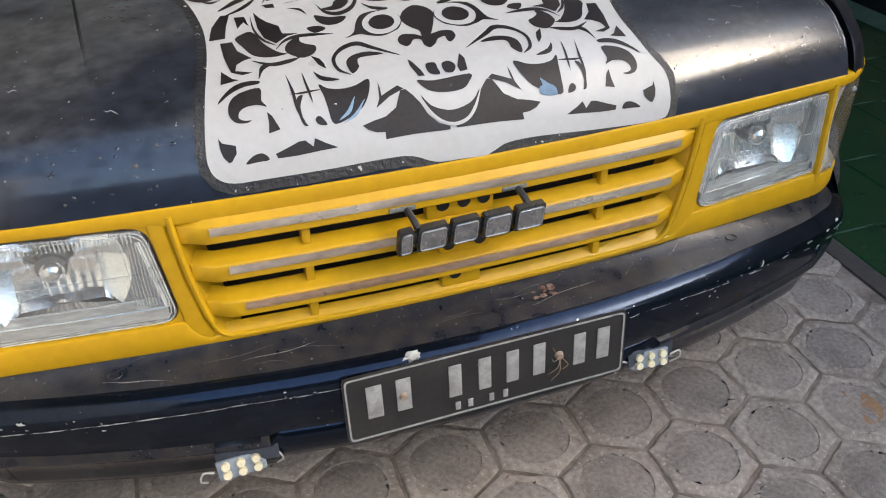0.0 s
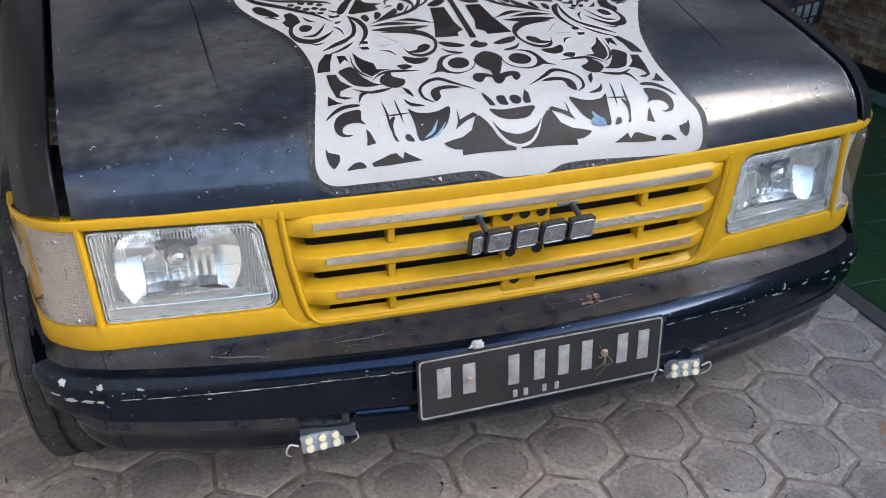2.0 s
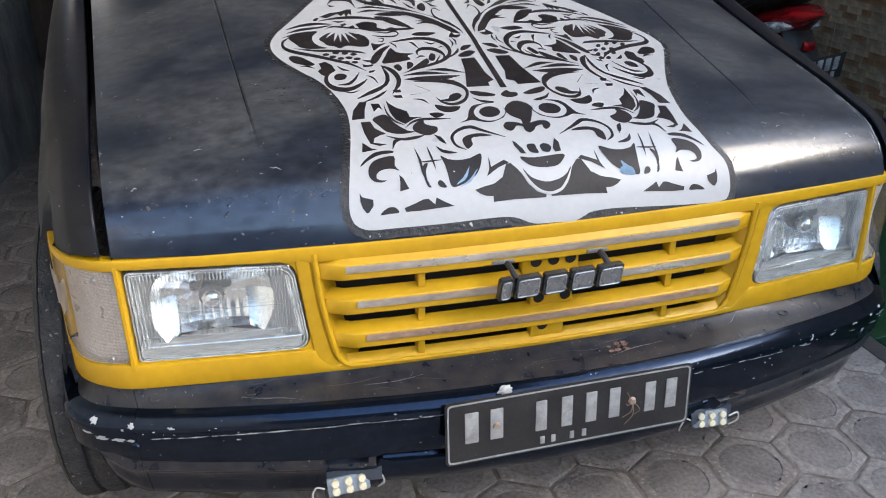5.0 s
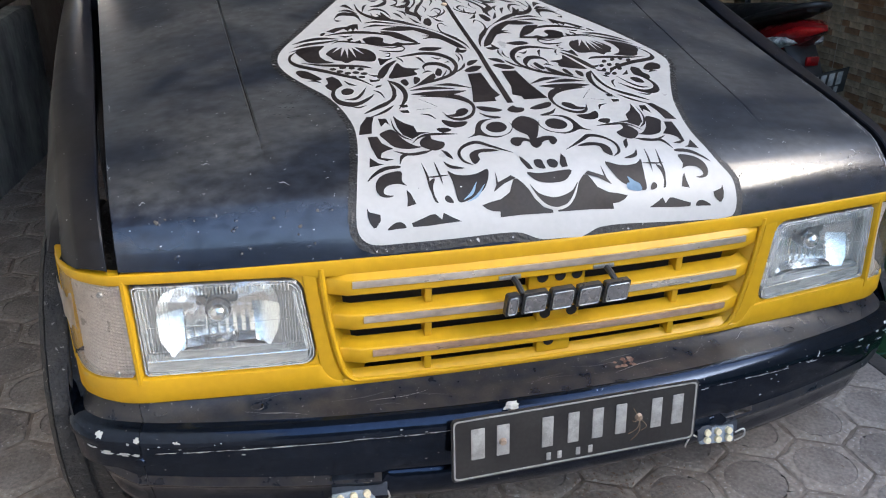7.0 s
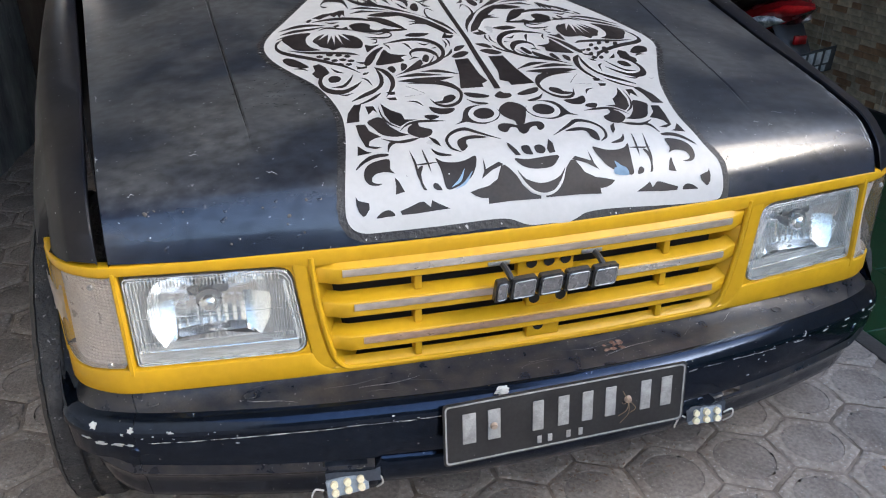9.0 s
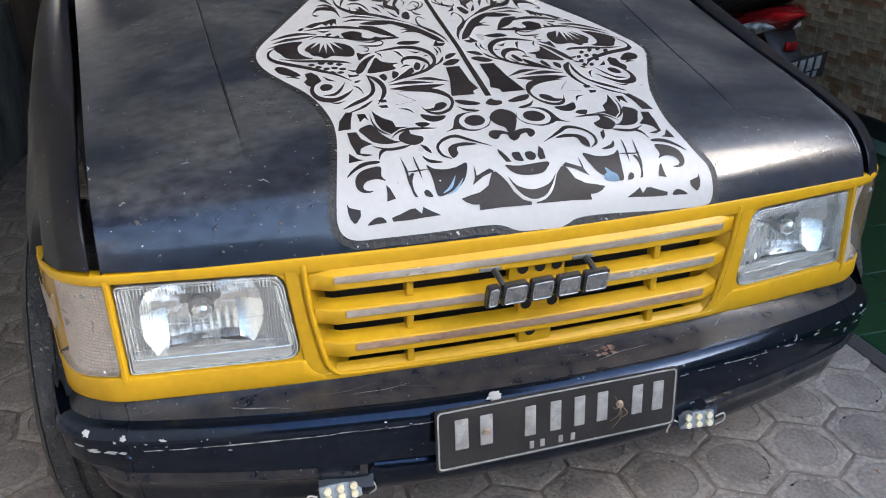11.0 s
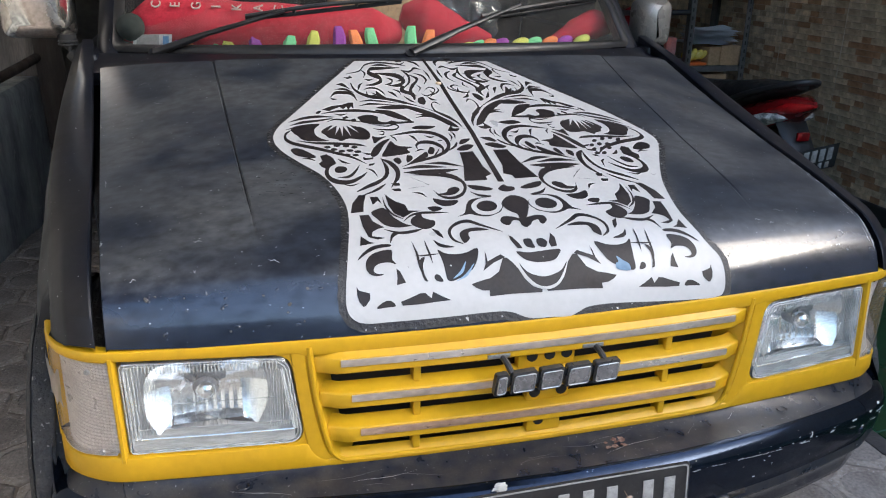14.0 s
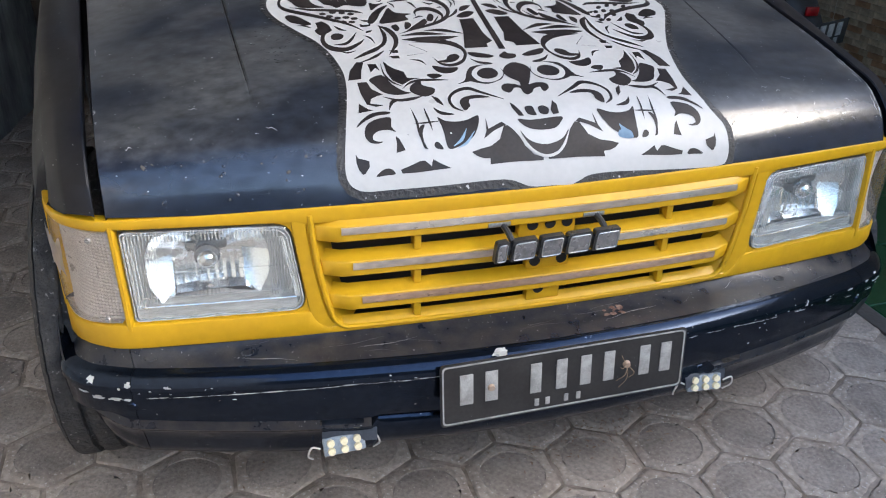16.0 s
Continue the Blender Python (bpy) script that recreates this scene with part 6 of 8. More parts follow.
curl((-0.250, 0.122), (-0.240, 0.139), (-0.222, 0.151), (-0.222, 0.152), (-0.242, 0.147), (-0.251, 0.122))
cut((-0.174, 0.161), (-0.164, 0.154), (-0.161, 0.143), (-0.161, 0.133), (-0.169, 0.142), sharp=True)
cut((-0.164, 0.220), (-0.147, 0.223), (-0.139, 0.216), (-0.156, 0.208))
cut((-0.146, 0.249), (-0.127, 0.242), (-0.104, 0.242), (-0.114, 0.228), (-0.132, 0.223), (-0.145, 0.231))
curl((-0.137, 0.279), (-0.131, 0.253), (-0.112, 0.245), (-0.087, 0.262), (-0.071, 0.300), (-0.077, 0.333), (-0.095, 0.349), (-0.121, 0.358), (-0.122, 0.357), (-0.098, 0.341), (-0.083, 0.323), (-0.078, 0.296), (-0.089, 0.270), (-0.110, 0.255), (-0.128, 0.260), (-0.137, 0.280))
cut((-0.132, 0.265), (-0.116, 0.271), (-0.109, 0.284), (-0.094, 0.292), (-0.089, 0.281), (-0.103, 0.264), (-0.122, 0.259))
curl((-0.164, 0.334), (-0.140, 0.299), (-0.139, 0.300), (-0.164, 0.334))
curl((-0.140, 0.297), (-0.179, 0.287), (-0.179, 0.286), (-0.140, 0.297))
curl((-0.179, 0.272), (-0.164, 0.265), (-0.156, 0.253), (-0.155, 0.253), (-0.161, 0.270), (-0.179, 0.272))
cut((-0.205, 0.307), (-0.190, 0.309), (-0.191, 0.298), (-0.201, 0.296), sharp=True)
cut((-0.210, 0.285), (-0.194, 0.287), (-0.194, 0.276), (-0.206, 0.276), sharp=True)
cut((-0.119, 0.193), (-0.104, 0.204), (-0.093, 0.229), (-0.079, 0.245), (-0.053, 0.251), (-0.035, 0.242), (-0.029, 0.227), (-0.038, 0.209), (-0.047, 0.202), (-0.067, 0.193), (-0.086, 0.196), (-0.097, 0.200))
cut((-0.032, 0.222), (-0.043, 0.207), (-0.059, 0.198), (-0.076, 0.198), (-0.086, 0.207), (-0.087, 0.222), (-0.076, 0.238), (-0.059, 0.248), (-0.042, 0.248), (-0.032, 0.237), mat=M_WHITE, up=0.0024)
cut((-0.041, 0.222), (-0.048, 0.212), (-0.059, 0.207), (-0.070, 0.207), (-0.077, 0.213), (-0.078, 0.222), (-0.071, 0.232), (-0.060, 0.238), (-0.049, 0.238), (-0.042, 0.232), mat=M_INK, up=0.0028)
cut((-0.069, 0.298), (-0.049, 0.295), (-0.028, 0.284), (-0.037, 0.276), (-0.059, 0.278), (-0.069, 0.287))
cut((-0.073, 0.274), (-0.062, 0.264), (-0.040, 0.257), (-0.046, 0.251), (-0.062, 0.255), (-0.069, 0.264))
cut((-0.018, 0.284), (-0.003, 0.299), (0.002, 0.292), (0.013, 0.289), (0.010, 0.277), (-0.005, 0.271), (-0.016, 0.275), both=False)
cut((-0.030, 0.230), (-0.020, 0.246), (-0.003, 0.258), (0.011, 0.253), (0.020, 0.240), (0.017, 0.225), (0.009, 0.206), (-0.001, 0.189), (-0.013, 0.187), (-0.013, 0.199), (-0.022, 0.207), (-0.029, 0.217), both=False)
cut((-0.049, 0.183), (-0.040, 0.193), (-0.023, 0.192), (-0.013, 0.187), (-0.000, 0.190), (0.017, 0.196), (0.032, 0.194), (0.033, 0.181), (0.022, 0.170), (0.018, 0.175), (0.018, 0.183), (0.006, 0.178), (-0.000, 0.169), (-0.011, 0.161), (-0.017, 0.168), (-0.017, 0.179), (-0.027, 0.181), (-0.035, 0.171), (-0.042, 0.167), (-0.049, 0.173), both=False)
cut((-0.050, 0.140), (-0.046, 0.136), (-0.039, 0.121), (-0.036, 0.110), (-0.045, 0.110), (-0.051, 0.128), both=False, sharp=True)
cut((-0.029, 0.129), (-0.016, 0.131), (-0.015, 0.121), (-0.015, 0.111), (-0.029, 0.114), both=False)
cut((-0.007, 0.128), (0.004, 0.132), (0.011, 0.124), (0.004, 0.113), (-0.007, 0.115), both=False)
cut((0.024, 0.145), (0.028, 0.135), (0.025, 0.115), (0.014, 0.113), (0.013, 0.122), both=False, sharp=True)
cut((-0.049, 0.104), (-0.026, 0.102), (0.026, 0.109), (0.020, 0.096), (0.009, 0.088), (-0.012, 0.085), (-0.031, 0.086), (-0.043, 0.092), both=False)
cut((-0.051, 0.083), (-0.040, 0.070), (-0.018, 0.064), (0.002, 0.067), (0.020, 0.075), (0.032, 0.087), (0.023, 0.069), (0.009, 0.057), (-0.012, 0.050), (-0.030, 0.053), (-0.044, 0.065), both=False)
cut((-0.138, 0.051), (-0.122, 0.056), (-0.105, 0.060), (-0.088, 0.070), (-0.076, 0.091), (-0.069, 0.092), (-0.061, 0.083), (-0.054, 0.074), (-0.048, 0.061), (-0.036, 0.050), (-0.021, 0.046), (-0.022, 0.042), (-0.074, 0.039), (-0.111, 0.035), (-0.110, 0.043), (-0.121, 0.043), (-0.131, 0.046), sharp=True)
curl((-0.132, 0.120), (-0.144, 0.132), (-0.144, 0.151), (-0.131, 0.167), (-0.109, 0.176), (-0.090, 0.166), (-0.056, 0.149), (-0.056, 0.150), (-0.087, 0.173), (-0.106, 0.185), (-0.131, 0.175), (-0.149, 0.152), (-0.148, 0.128), (-0.133, 0.119))
cut((-0.130, 0.121), (-0.133, 0.137), (-0.128, 0.150), (-0.114, 0.159), (-0.095, 0.162), (-0.078, 0.155), (-0.110, 0.151), (-0.117, 0.142), (-0.118, 0.132))
cut((-0.179, 0.107), (-0.169, 0.100), (-0.151, 0.098), (-0.132, 0.102), (-0.113, 0.111), (-0.115, 0.097), (-0.126, 0.077), (-0.142, 0.065), (-0.166, 0.055), (-0.175, 0.057), (-0.176, 0.073), (-0.177, 0.090))
curl((-0.216, 0.127), (-0.216, 0.105), (-0.216, 0.094), (-0.216, 0.071), (-0.207, 0.054), (-0.207, 0.054), (-0.213, 0.073), (-0.212, 0.095), (-0.213, 0.106), (-0.216, 0.127))
curl((-0.195, 0.127), (-0.196, 0.110), (-0.195, 0.094), (-0.193, 0.079), (-0.193, 0.079), (-0.192, 0.095), (-0.193, 0.111), (-0.194, 0.127))
curl((-0.220, 0.094), (-0.206, 0.093), (-0.193, 0.095), (-0.179, 0.098), (-0.179, 0.099), (-0.193, 0.098), (-0.206, 0.096), (-0.220, 0.094))
cut((-0.195, 0.061), (-0.191, 0.064), (-0.186, 0.062), (-0.182, 0.054), (-0.191, 0.054), (-0.195, 0.057))
cut((-0.209, 0.090), (-0.203, 0.091), (-0.210, 0.076), (-0.210, 0.059), (-0.206, 0.054), (-0.211, 0.054), (-0.214, 0.062), (-0.215, 0.080))
cut((-0.179, 0.129), (-0.170, 0.120), (-0.149, 0.113), (-0.166, 0.111), (-0.176, 0.116))
cut((-0.310, 0.084), (-0.302, 0.096), (-0.283, 0.113), (-0.264, 0.119), (-0.251, 0.118), (-0.254, 0.113), (-0.273, 0.109), (-0.293, 0.098))
cut((-0.253, 0.106), (-0.256, 0.087), (-0.251, 0.078), (-0.262, 0.081), (-0.276, 0.079), (-0.286, 0.073), (-0.289, 0.065), (-0.283, 0.062), (-0.274, 0.062), (-0.282, 0.059), (-0.294, 0.060), (-0.300, 0.068), (-0.298, 0.081), (-0.290, 0.093), (-0.275, 0.102))
cut((-0.294, 0.140), (-0.283, 0.125), (-0.275, 0.122), (-0.300, 0.115), sharp=True)
cut((-0.253, 0.071), (-0.248, 0.066), (-0.242, 0.051), (-0.257, 0.047), (-0.254, 0.058), sharp=True)
cut((-0.320, 0.043), (-0.317, 0.038), (-0.301, 0.035), (-0.302, 0.027), (-0.310, 0.018), (-0.314, 0.017), (-0.319, 0.023), (-0.321, 0.032), sharp=True)
cut((-0.294, 0.015), (-0.284, 0.023), (-0.275, 0.026), (-0.268, 0.025), (-0.264, 0.019), (-0.278, 0.017))
cut((-0.255, 0.025), (-0.241, 0.030), (-0.223, 0.037), (-0.215, 0.038), (-0.206, 0.031), (-0.202, 0.040), (-0.191, 0.035), (-0.175, 0.029), (-0.200, 0.026), (-0.229, 0.022), (-0.253, 0.020), sharp=True)
cut((-0.102, 0.105), (-0.102, 0.095), (-0.103, 0.085), (-0.078, 0.098), (-0.071, 0.093), (-0.093, 0.083), (-0.114, 0.070), (-0.107, 0.081), sharp=True)
curl((-0.112, 0.937), (-0.090, 0.940), (-0.062, 0.936), (-0.061, 0.938), (-0.087, 0.954), (-0.112, 0.939))
curl((-0.140, 0.910), (-0.137, 0.887), (-0.143, 0.860), (-0.142, 0.859), (-0.132, 0.891), (-0.139, 0.911))
curl((-0.091, 0.861), (-0.083, 0.844), (-0.088, 0.832), (-0.102, 0.820), (-0.102, 0.818), (-0.088, 0.821), (-0.078, 0.853), (-0.090, 0.863))
curl((-0.045, 0.879), (-0.060, 0.855), (-0.072, 0.842), (-0.072, 0.841), (-0.059, 0.843), (-0.045, 0.878))
curl((-0.021, 0.893), (-0.007, 0.875), (-0.004, 0.850), (-0.014, 0.823), (-0.013, 0.822), (0.001, 0.853), (-0.003, 0.885), (-0.020, 0.895))
curl((-0.032, 0.821), (-0.029, 0.799), (-0.039, 0.773), (-0.039, 0.773), (-0.025, 0.802), (-0.032, 0.822))
curl((-0.143, 0.769), (-0.138, 0.752), (-0.127, 0.729), (-0.126, 0.730), (-0.134, 0.760), (-0.143, 0.770))
curl((-0.106, 0.777), (-0.099, 0.759), (-0.090, 0.737), (-0.090, 0.738), (-0.094, 0.769), (-0.106, 0.778))
curl((-0.093, 0.791), (-0.083, 0.774), (-0.081, 0.757), (-0.080, 0.758), (-0.079, 0.783), (-0.093, 0.792))
curl((0.007, 0.917), (0.008, 0.885), (0.009, 0.851), (0.010, 0.852), (0.013, 0.891), (0.007, 0.918))
curl((-0.010, 0.787), (-0.009, 0.767), (-0.022, 0.739), (-0.022, 0.739), (-0.005, 0.767), (-0.009, 0.788))
curl((-0.160, 0.734), (-0.143, 0.743), (-0.135, 0.735), (-0.135, 0.736), (-0.141, 0.755), (-0.160, 0.736))
curl((-0.077, 0.750), (-0.070, 0.719), (-0.059, 0.710), (-0.059, 0.711), (-0.066, 0.729), (-0.077, 0.752))
curl((-0.026, 0.752), (-0.021, 0.727), (-0.008, 0.725), (-0.007, 0.726), (-0.017, 0.737), (-0.026, 0.753))
curl((-0.144, 0.852), (-0.134, 0.841), (-0.121, 0.853), (-0.121, 0.854), (-0.131, 0.851), (-0.144, 0.853))
curl((-0.025, 0.971), (-0.038, 0.959), (-0.048, 0.962), (-0.048, 0.960), (-0.040, 0.948), (-0.025, 0.969))
curl((-0.035, 0.539), (-0.036, 0.516), (-0.044, 0.495), (-0.044, 0.495), (-0.032, 0.518), (-0.034, 0.540))
curl((-0.089, 0.528), (-0.079, 0.513), (-0.067, 0.522), (-0.067, 0.523), (-0.077, 0.521), (-0.088, 0.528))
curl((-0.168, 0.462), (-0.158, 0.448), (-0.143, 0.454), (-0.143, 0.455), (-0.156, 0.455), (-0.168, 0.463))
curl((-0.218, 0.538), (-0.209, 0.517), (-0.198, 0.526), (-0.198, 0.527), (-0.207, 0.525), (-0.218, 0.538))
curl((-0.246, 0.640), (-0.234, 0.630), (-0.218, 0.641), (-0.218, 0.642), (-0.233, 0.639), (-0.246, 0.641))
curl((-0.228, 0.443), (-0.218, 0.432), (-0.203, 0.441), (-0.203, 0.441), (-0.216, 0.440), (-0.228, 0.444))
curl((-0.236, 0.371), (-0.227, 0.356), (-0.223, 0.335), (-0.222, 0.335), (-0.224, 0.362), (-0.236, 0.371))
curl((-0.289, 0.303), (-0.277, 0.296), (-0.261, 0.307), (-0.261, 0.308), (-0.276, 0.302), (-0.289, 0.304))
curl((-0.126, 0.446), (-0.115, 0.453), (-0.105, 0.456), (-0.105, 0.457), (-0.113, 0.461), (-0.126, 0.447))
curl((-0.100, 0.419), (-0.085, 0.438), (-0.074, 0.462), (-0.075, 0.462), (-0.086, 0.443), (-0.100, 0.419))
curl((-0.124, 0.709), (-0.079, 0.690), (-0.044, 0.660), (-0.019, 0.616), (0.001, 0.572), (0.001, 0.573), (-0.017, 0.622), (-0.041, 0.668), (-0.077, 0.697), (-0.123, 0.710), mat=M_WHITE, up=0.0024)
curl((-0.166, 0.708), (-0.126, 0.699), (-0.090, 0.693), (-0.090, 0.694), (-0.124, 0.706), (-0.166, 0.708), mat=M_WHITE, up=0.0024)
curl((-0.314, 0.599), (-0.278, 0.608), (-0.248, 0.618), (-0.248, 0.619), (-0.277, 0.616), (-0.314, 0.600), mat=M_WHITE, up=0.0024)
curl((-0.168, 0.731), (-0.122, 0.716), (-0.078, 0.693), (-0.078, 0.694), (-0.120, 0.723), (-0.168, 0.732), mat=M_WHITE, up=0.0024)
# stem on the axis
cut((0.021, 0.992), (0.022, 0.824), (0.010, 0.539), (-0.009, 0.310), (0.003, 0.310), (0.020, 0.539), (0.032, 0.834), (0.028, 0.992), both=False, sharp=True)
# white line under the chin, blue chalk marks
curl((-0.053, 0.082), (-0.046, 0.063), (-0.034, 0.051), (-0.015, 0.046), (0.005, 0.051), (0.021, 0.065), (0.034, 0.087), (0.033, 0.087), (0.018, 0.067), (0.003, 0.054), (-0.015, 0.050), (-0.031, 0.054), (-0.043, 0.065), (-0.052, 0.082), both=False, mat=M_WHITE, up=0.0024)
curl((-0.165, 0.058), (-0.148, 0.067), (-0.138, 0.085), (-0.138, 0.086), (-0.151, 0.070), (-0.165, 0.059), both=False, mat=M_CHALK, up=0.0024)
curl((-0.160, 0.055), (-0.141, 0.063), (-0.126, 0.081), (-0.127, 0.081), (-0.143, 0.066), (-0.161, 0.055), both=False, mat=M_CHALK, up=0.0024)
cut((0.123, 0.096), (0.133, 0.089), (0.142, 0.084), (0.141, 0.074), (0.118, 0.076), (0.119, 0.085), (0.124, 0.087), both=False, mat=M_CHALK, up=0.0024)
# scales
cut((-0.282, 0.468), (-0.285, 0.464), (-0.290, 0.462), (-0.294, 0.464), (-0.295, 0.469), (-0.293, 0.473), (-0.287, 0.476), (-0.283, 0.473), both=False, sharp=True)
cut((-0.262, 0.477), (-0.265, 0.471), (-0.270, 0.469), (-0.275, 0.471), (-0.276, 0.477), (-0.273, 0.481), (-0.268, 0.483), (-0.264, 0.481), both=False, sharp=True)
cut((-0.246, 0.474), (-0.249, 0.469), (-0.254, 0.467), (-0.258, 0.469), (-0.259, 0.474), (-0.256, 0.479), (-0.251, 0.481), (-0.247, 0.478), both=False, sharp=True)
cut((-0.230, 0.469), (-0.234, 0.464), (-0.239, 0.462), (-0.243, 0.464), (-0.244, 0.468), (-0.241, 0.474), (-0.236, 0.476), (-0.232, 0.473), both=False, sharp=True)
cut((-0.271, 0.458), (-0.274, 0.453), (-0.279, 0.451), (-0.283, 0.453), (-0.284, 0.458), (-0.282, 0.463), (-0.277, 0.465), (-0.272, 0.463), both=False, sharp=True)
cut((-0.258, 0.451), (-0.261, 0.445), (-0.266, 0.443), (-0.270, 0.445), (-0.271, 0.450), (-0.268, 0.455), (-0.263, 0.457), (-0.259, 0.455), both=False, sharp=True)
cut((-0.242, 0.453), (-0.245, 0.448), (-0.250, 0.446), (-0.254, 0.448), (-0.256, 0.453), (-0.253, 0.458), (-0.248, 0.460), (-0.243, 0.458), both=False, sharp=True)
cut((-0.228, 0.447), (-0.231, 0.443), (-0.236, 0.441), (-0.241, 0.442), (-0.242, 0.448), (-0.239, 0.452), (-0.234, 0.454), (-0.229, 0.453), both=False, sharp=True)
cut((-0.266, 0.437), (-0.268, 0.433), (-0.273, 0.431), (-0.277, 0.433), (-0.279, 0.437), (-0.276, 0.442), (-0.271, 0.444), (-0.266, 0.442), both=False, sharp=True)
cut((-0.251, 0.432), (-0.254, 0.427), (-0.259, 0.425), (-0.263, 0.427), (-0.264, 0.431), (-0.261, 0.437), (-0.256, 0.439), (-0.252, 0.436), both=False, sharp=True)
cut((-0.236, 0.431), (-0.239, 0.427), (-0.244, 0.425), (-0.248, 0.427), (-0.249, 0.432), (-0.246, 0.436), (-0.241, 0.438), (-0.237, 0.437), both=False, sharp=True)
cut((0.268, 0.495), (0.263, 0.489), (0.258, 0.487), (0.255, 0.489), (0.257, 0.495), (0.261, 0.501), (0.266, 0.504), (0.269, 0.502), both=False, sharp=True)
cut((0.290, 0.504), (0.285, 0.498), (0.280, 0.495), (0.277, 0.498), (0.279, 0.504), (0.283, 0.510), (0.288, 0.512), (0.291, 0.510), both=False, sharp=True)
cut((0.310, 0.509), (0.306, 0.503), (0.301, 0.500), (0.298, 0.503), (0.299, 0.509), (0.304, 0.516), (0.308, 0.518), (0.312, 0.515), both=False, sharp=True)
cut((0.324, 0.500), (0.319, 0.493), (0.314, 0.491), (0.311, 0.494), (0.313, 0.500), (0.318, 0.507), (0.323, 0.508), (0.326, 0.506), both=False, sharp=True)
cut((0.252, 0.473), (0.248, 0.467), (0.243, 0.464), (0.240, 0.466), (0.241, 0.473), (0.246, 0.479), (0.251, 0.481), (0.253, 0.478), both=False, sharp=True)
cut((0.271, 0.477), (0.267, 0.471), (0.262, 0.469), (0.259, 0.472), (0.260, 0.478), (0.264, 0.484), (0.270, 0.487), (0.272, 0.484), both=False, sharp=True)
cut((0.289, 0.477), (0.284, 0.471), (0.279, 0.469), (0.277, 0.472), (0.277, 0.477), (0.282, 0.484), (0.287, 0.486), (0.290, 0.483), both=False, sharp=True)
cut((0.308, 0.480), (0.303, 0.473), (0.298, 0.471), (0.295, 0.473), (0.297, 0.480), (0.301, 0.486), (0.306, 0.488), (0.309, 0.485), both=False, sharp=True)
cut((0.248, 0.452), (0.244, 0.446), (0.239, 0.444), (0.236, 0.447), (0.237, 0.452), (0.242, 0.458), (0.247, 0.461), (0.249, 0.459), both=False, sharp=True)
cut((0.267, 0.455), (0.262, 0.449), (0.257, 0.446), (0.254, 0.449), (0.256, 0.455), (0.260, 0.461), (0.265, 0.463), (0.268, 0.461), both=False, sharp=True)
cut((0.284, 0.457), (0.279, 0.450), (0.275, 0.449), (0.272, 0.451), (0.273, 0.457), (0.278, 0.463), (0.283, 0.465), (0.285, 0.463), both=False, sharp=True)
cut((0.245, 0.432), (0.241, 0.426), (0.236, 0.424), (0.234, 0.427), (0.234, 0.433), (0.239, 0.438), (0.244, 0.441), (0.246, 0.438), both=False, sharp=True)
cut((0.261, 0.432), (0.257, 0.426), (0.252, 0.424), (0.249, 0.426), (0.250, 0.432), (0.254, 0.438), (0.260, 0.441), (0.262, 0.438), both=False, sharp=True)
bm = bmesh.new()
p = film_pt(0.022, 0.830, 0.002)
bmesh.ops.create_icosphere(bm, subdivisions=2, radius=0.007, matrix=Matrix.Translation(p) @ Matrix.Diagonal((1, 1, 0.6, 1)))
part("washer_nozzle", bm, material("faded cream plastic", (0.55, 0.44, 0.30), 0.6), car)


# ---- wipers ----
def wiper(pivot, elbow, b0, b1):
    bm = bmesh.new()
    up = Vector((0, -0.66, 0.75))
    p = screen_pt(*pivot) + up * 0.012
    disc(bm, p - up * 0.012, 0.017, 0.026, up, 20, 0.014)
    w = part("wiper", bm, M_RUBBER, car, "dark grey wiper arm and blade")
    e = screen_pt(*elbow) + up * 0.030
    bm = bmesh.new()
    tube(bm, [p + up * 0.012, p.lerp(e, 0.25) + up * 0.012, p.lerp(e, 0.4) + up * 0.014, e], [0.015, 0.014, 0.010, 0.007], 10, flat=0.7)
    part("arm", bm, M_RUBBER, w)
    bm = bmesh.new()
    q = [screen_pt(b0[0] + (b1[0] - b0[0]) * i / 10, b0[1] + (b1[1] - b0[1]) * i / 10) for i in range(11)]
    tube(bm, [k + up * 0.008 for k in q], 0.006, 6)
    part("blade", bm, M_RUBBER, w)
    bm = bmesh.new()
    tube(bm, [k + up * (0.018 + 0.010 * math.sin(math.pi * i / 10)) for i, k in enumerate(q)], 0.006, 6)
    for i in (1, 3, 7, 9):
        tube(bm, [q[i] + up * 0.008, q[i] + up * 0.022], 0.004, 6)
    part("blade_frame", bm, M_RUBBER, w)


wiper((-0.634, -0.048), (-0.310, 0.158), (-0.406, 0.148), (-0.002, 0.242))
wiper((-0.010, -0.044), (0.340, 0.196), (0.214, 0.152), (0.658, 0.254))
# label inside the glass
bm = bmesh.new()
q = [screen_pt(*k) + Vector((0, 0.008, -0.008)) for k in ((-0.693, 0.02), (-0.594, 0.02), (-0.592, 0.092), (-0.690, 0.086))]
bm.faces.new([bm.verts.new(k) for k in q])
bmesh.ops.solidify(bm, geom=bm.faces[:], thickness=0.0008)
lab = part("glass_label", bm, M_STICK, car, "white printed label inside the windscreen")
for a in ((-0.615, 0.03, -0.600, 0.075, M_BLUE), (-0.682, 0.026, -0.625, 0.08, material("grey print", (0.3, 0.3, 0.3), 0.6, second=(0.5, 0.5, 0.5), scale=120))):
    bm = bmesh.new()
    q = [screen_pt(*k) + Vector((0, 0.0045, -0.0045)) for k in ((a[0], a[1]), (a[2], a[1]), (a[2], a[3]), (a[0], a[3]))]
    bm.faces.new([bm.verts.new(k) for k in q])
    bmesh.ops.solidify(bm, geom=bm.faces[:], thickness=0.0006)
    part("print", bm, a[4], lab)


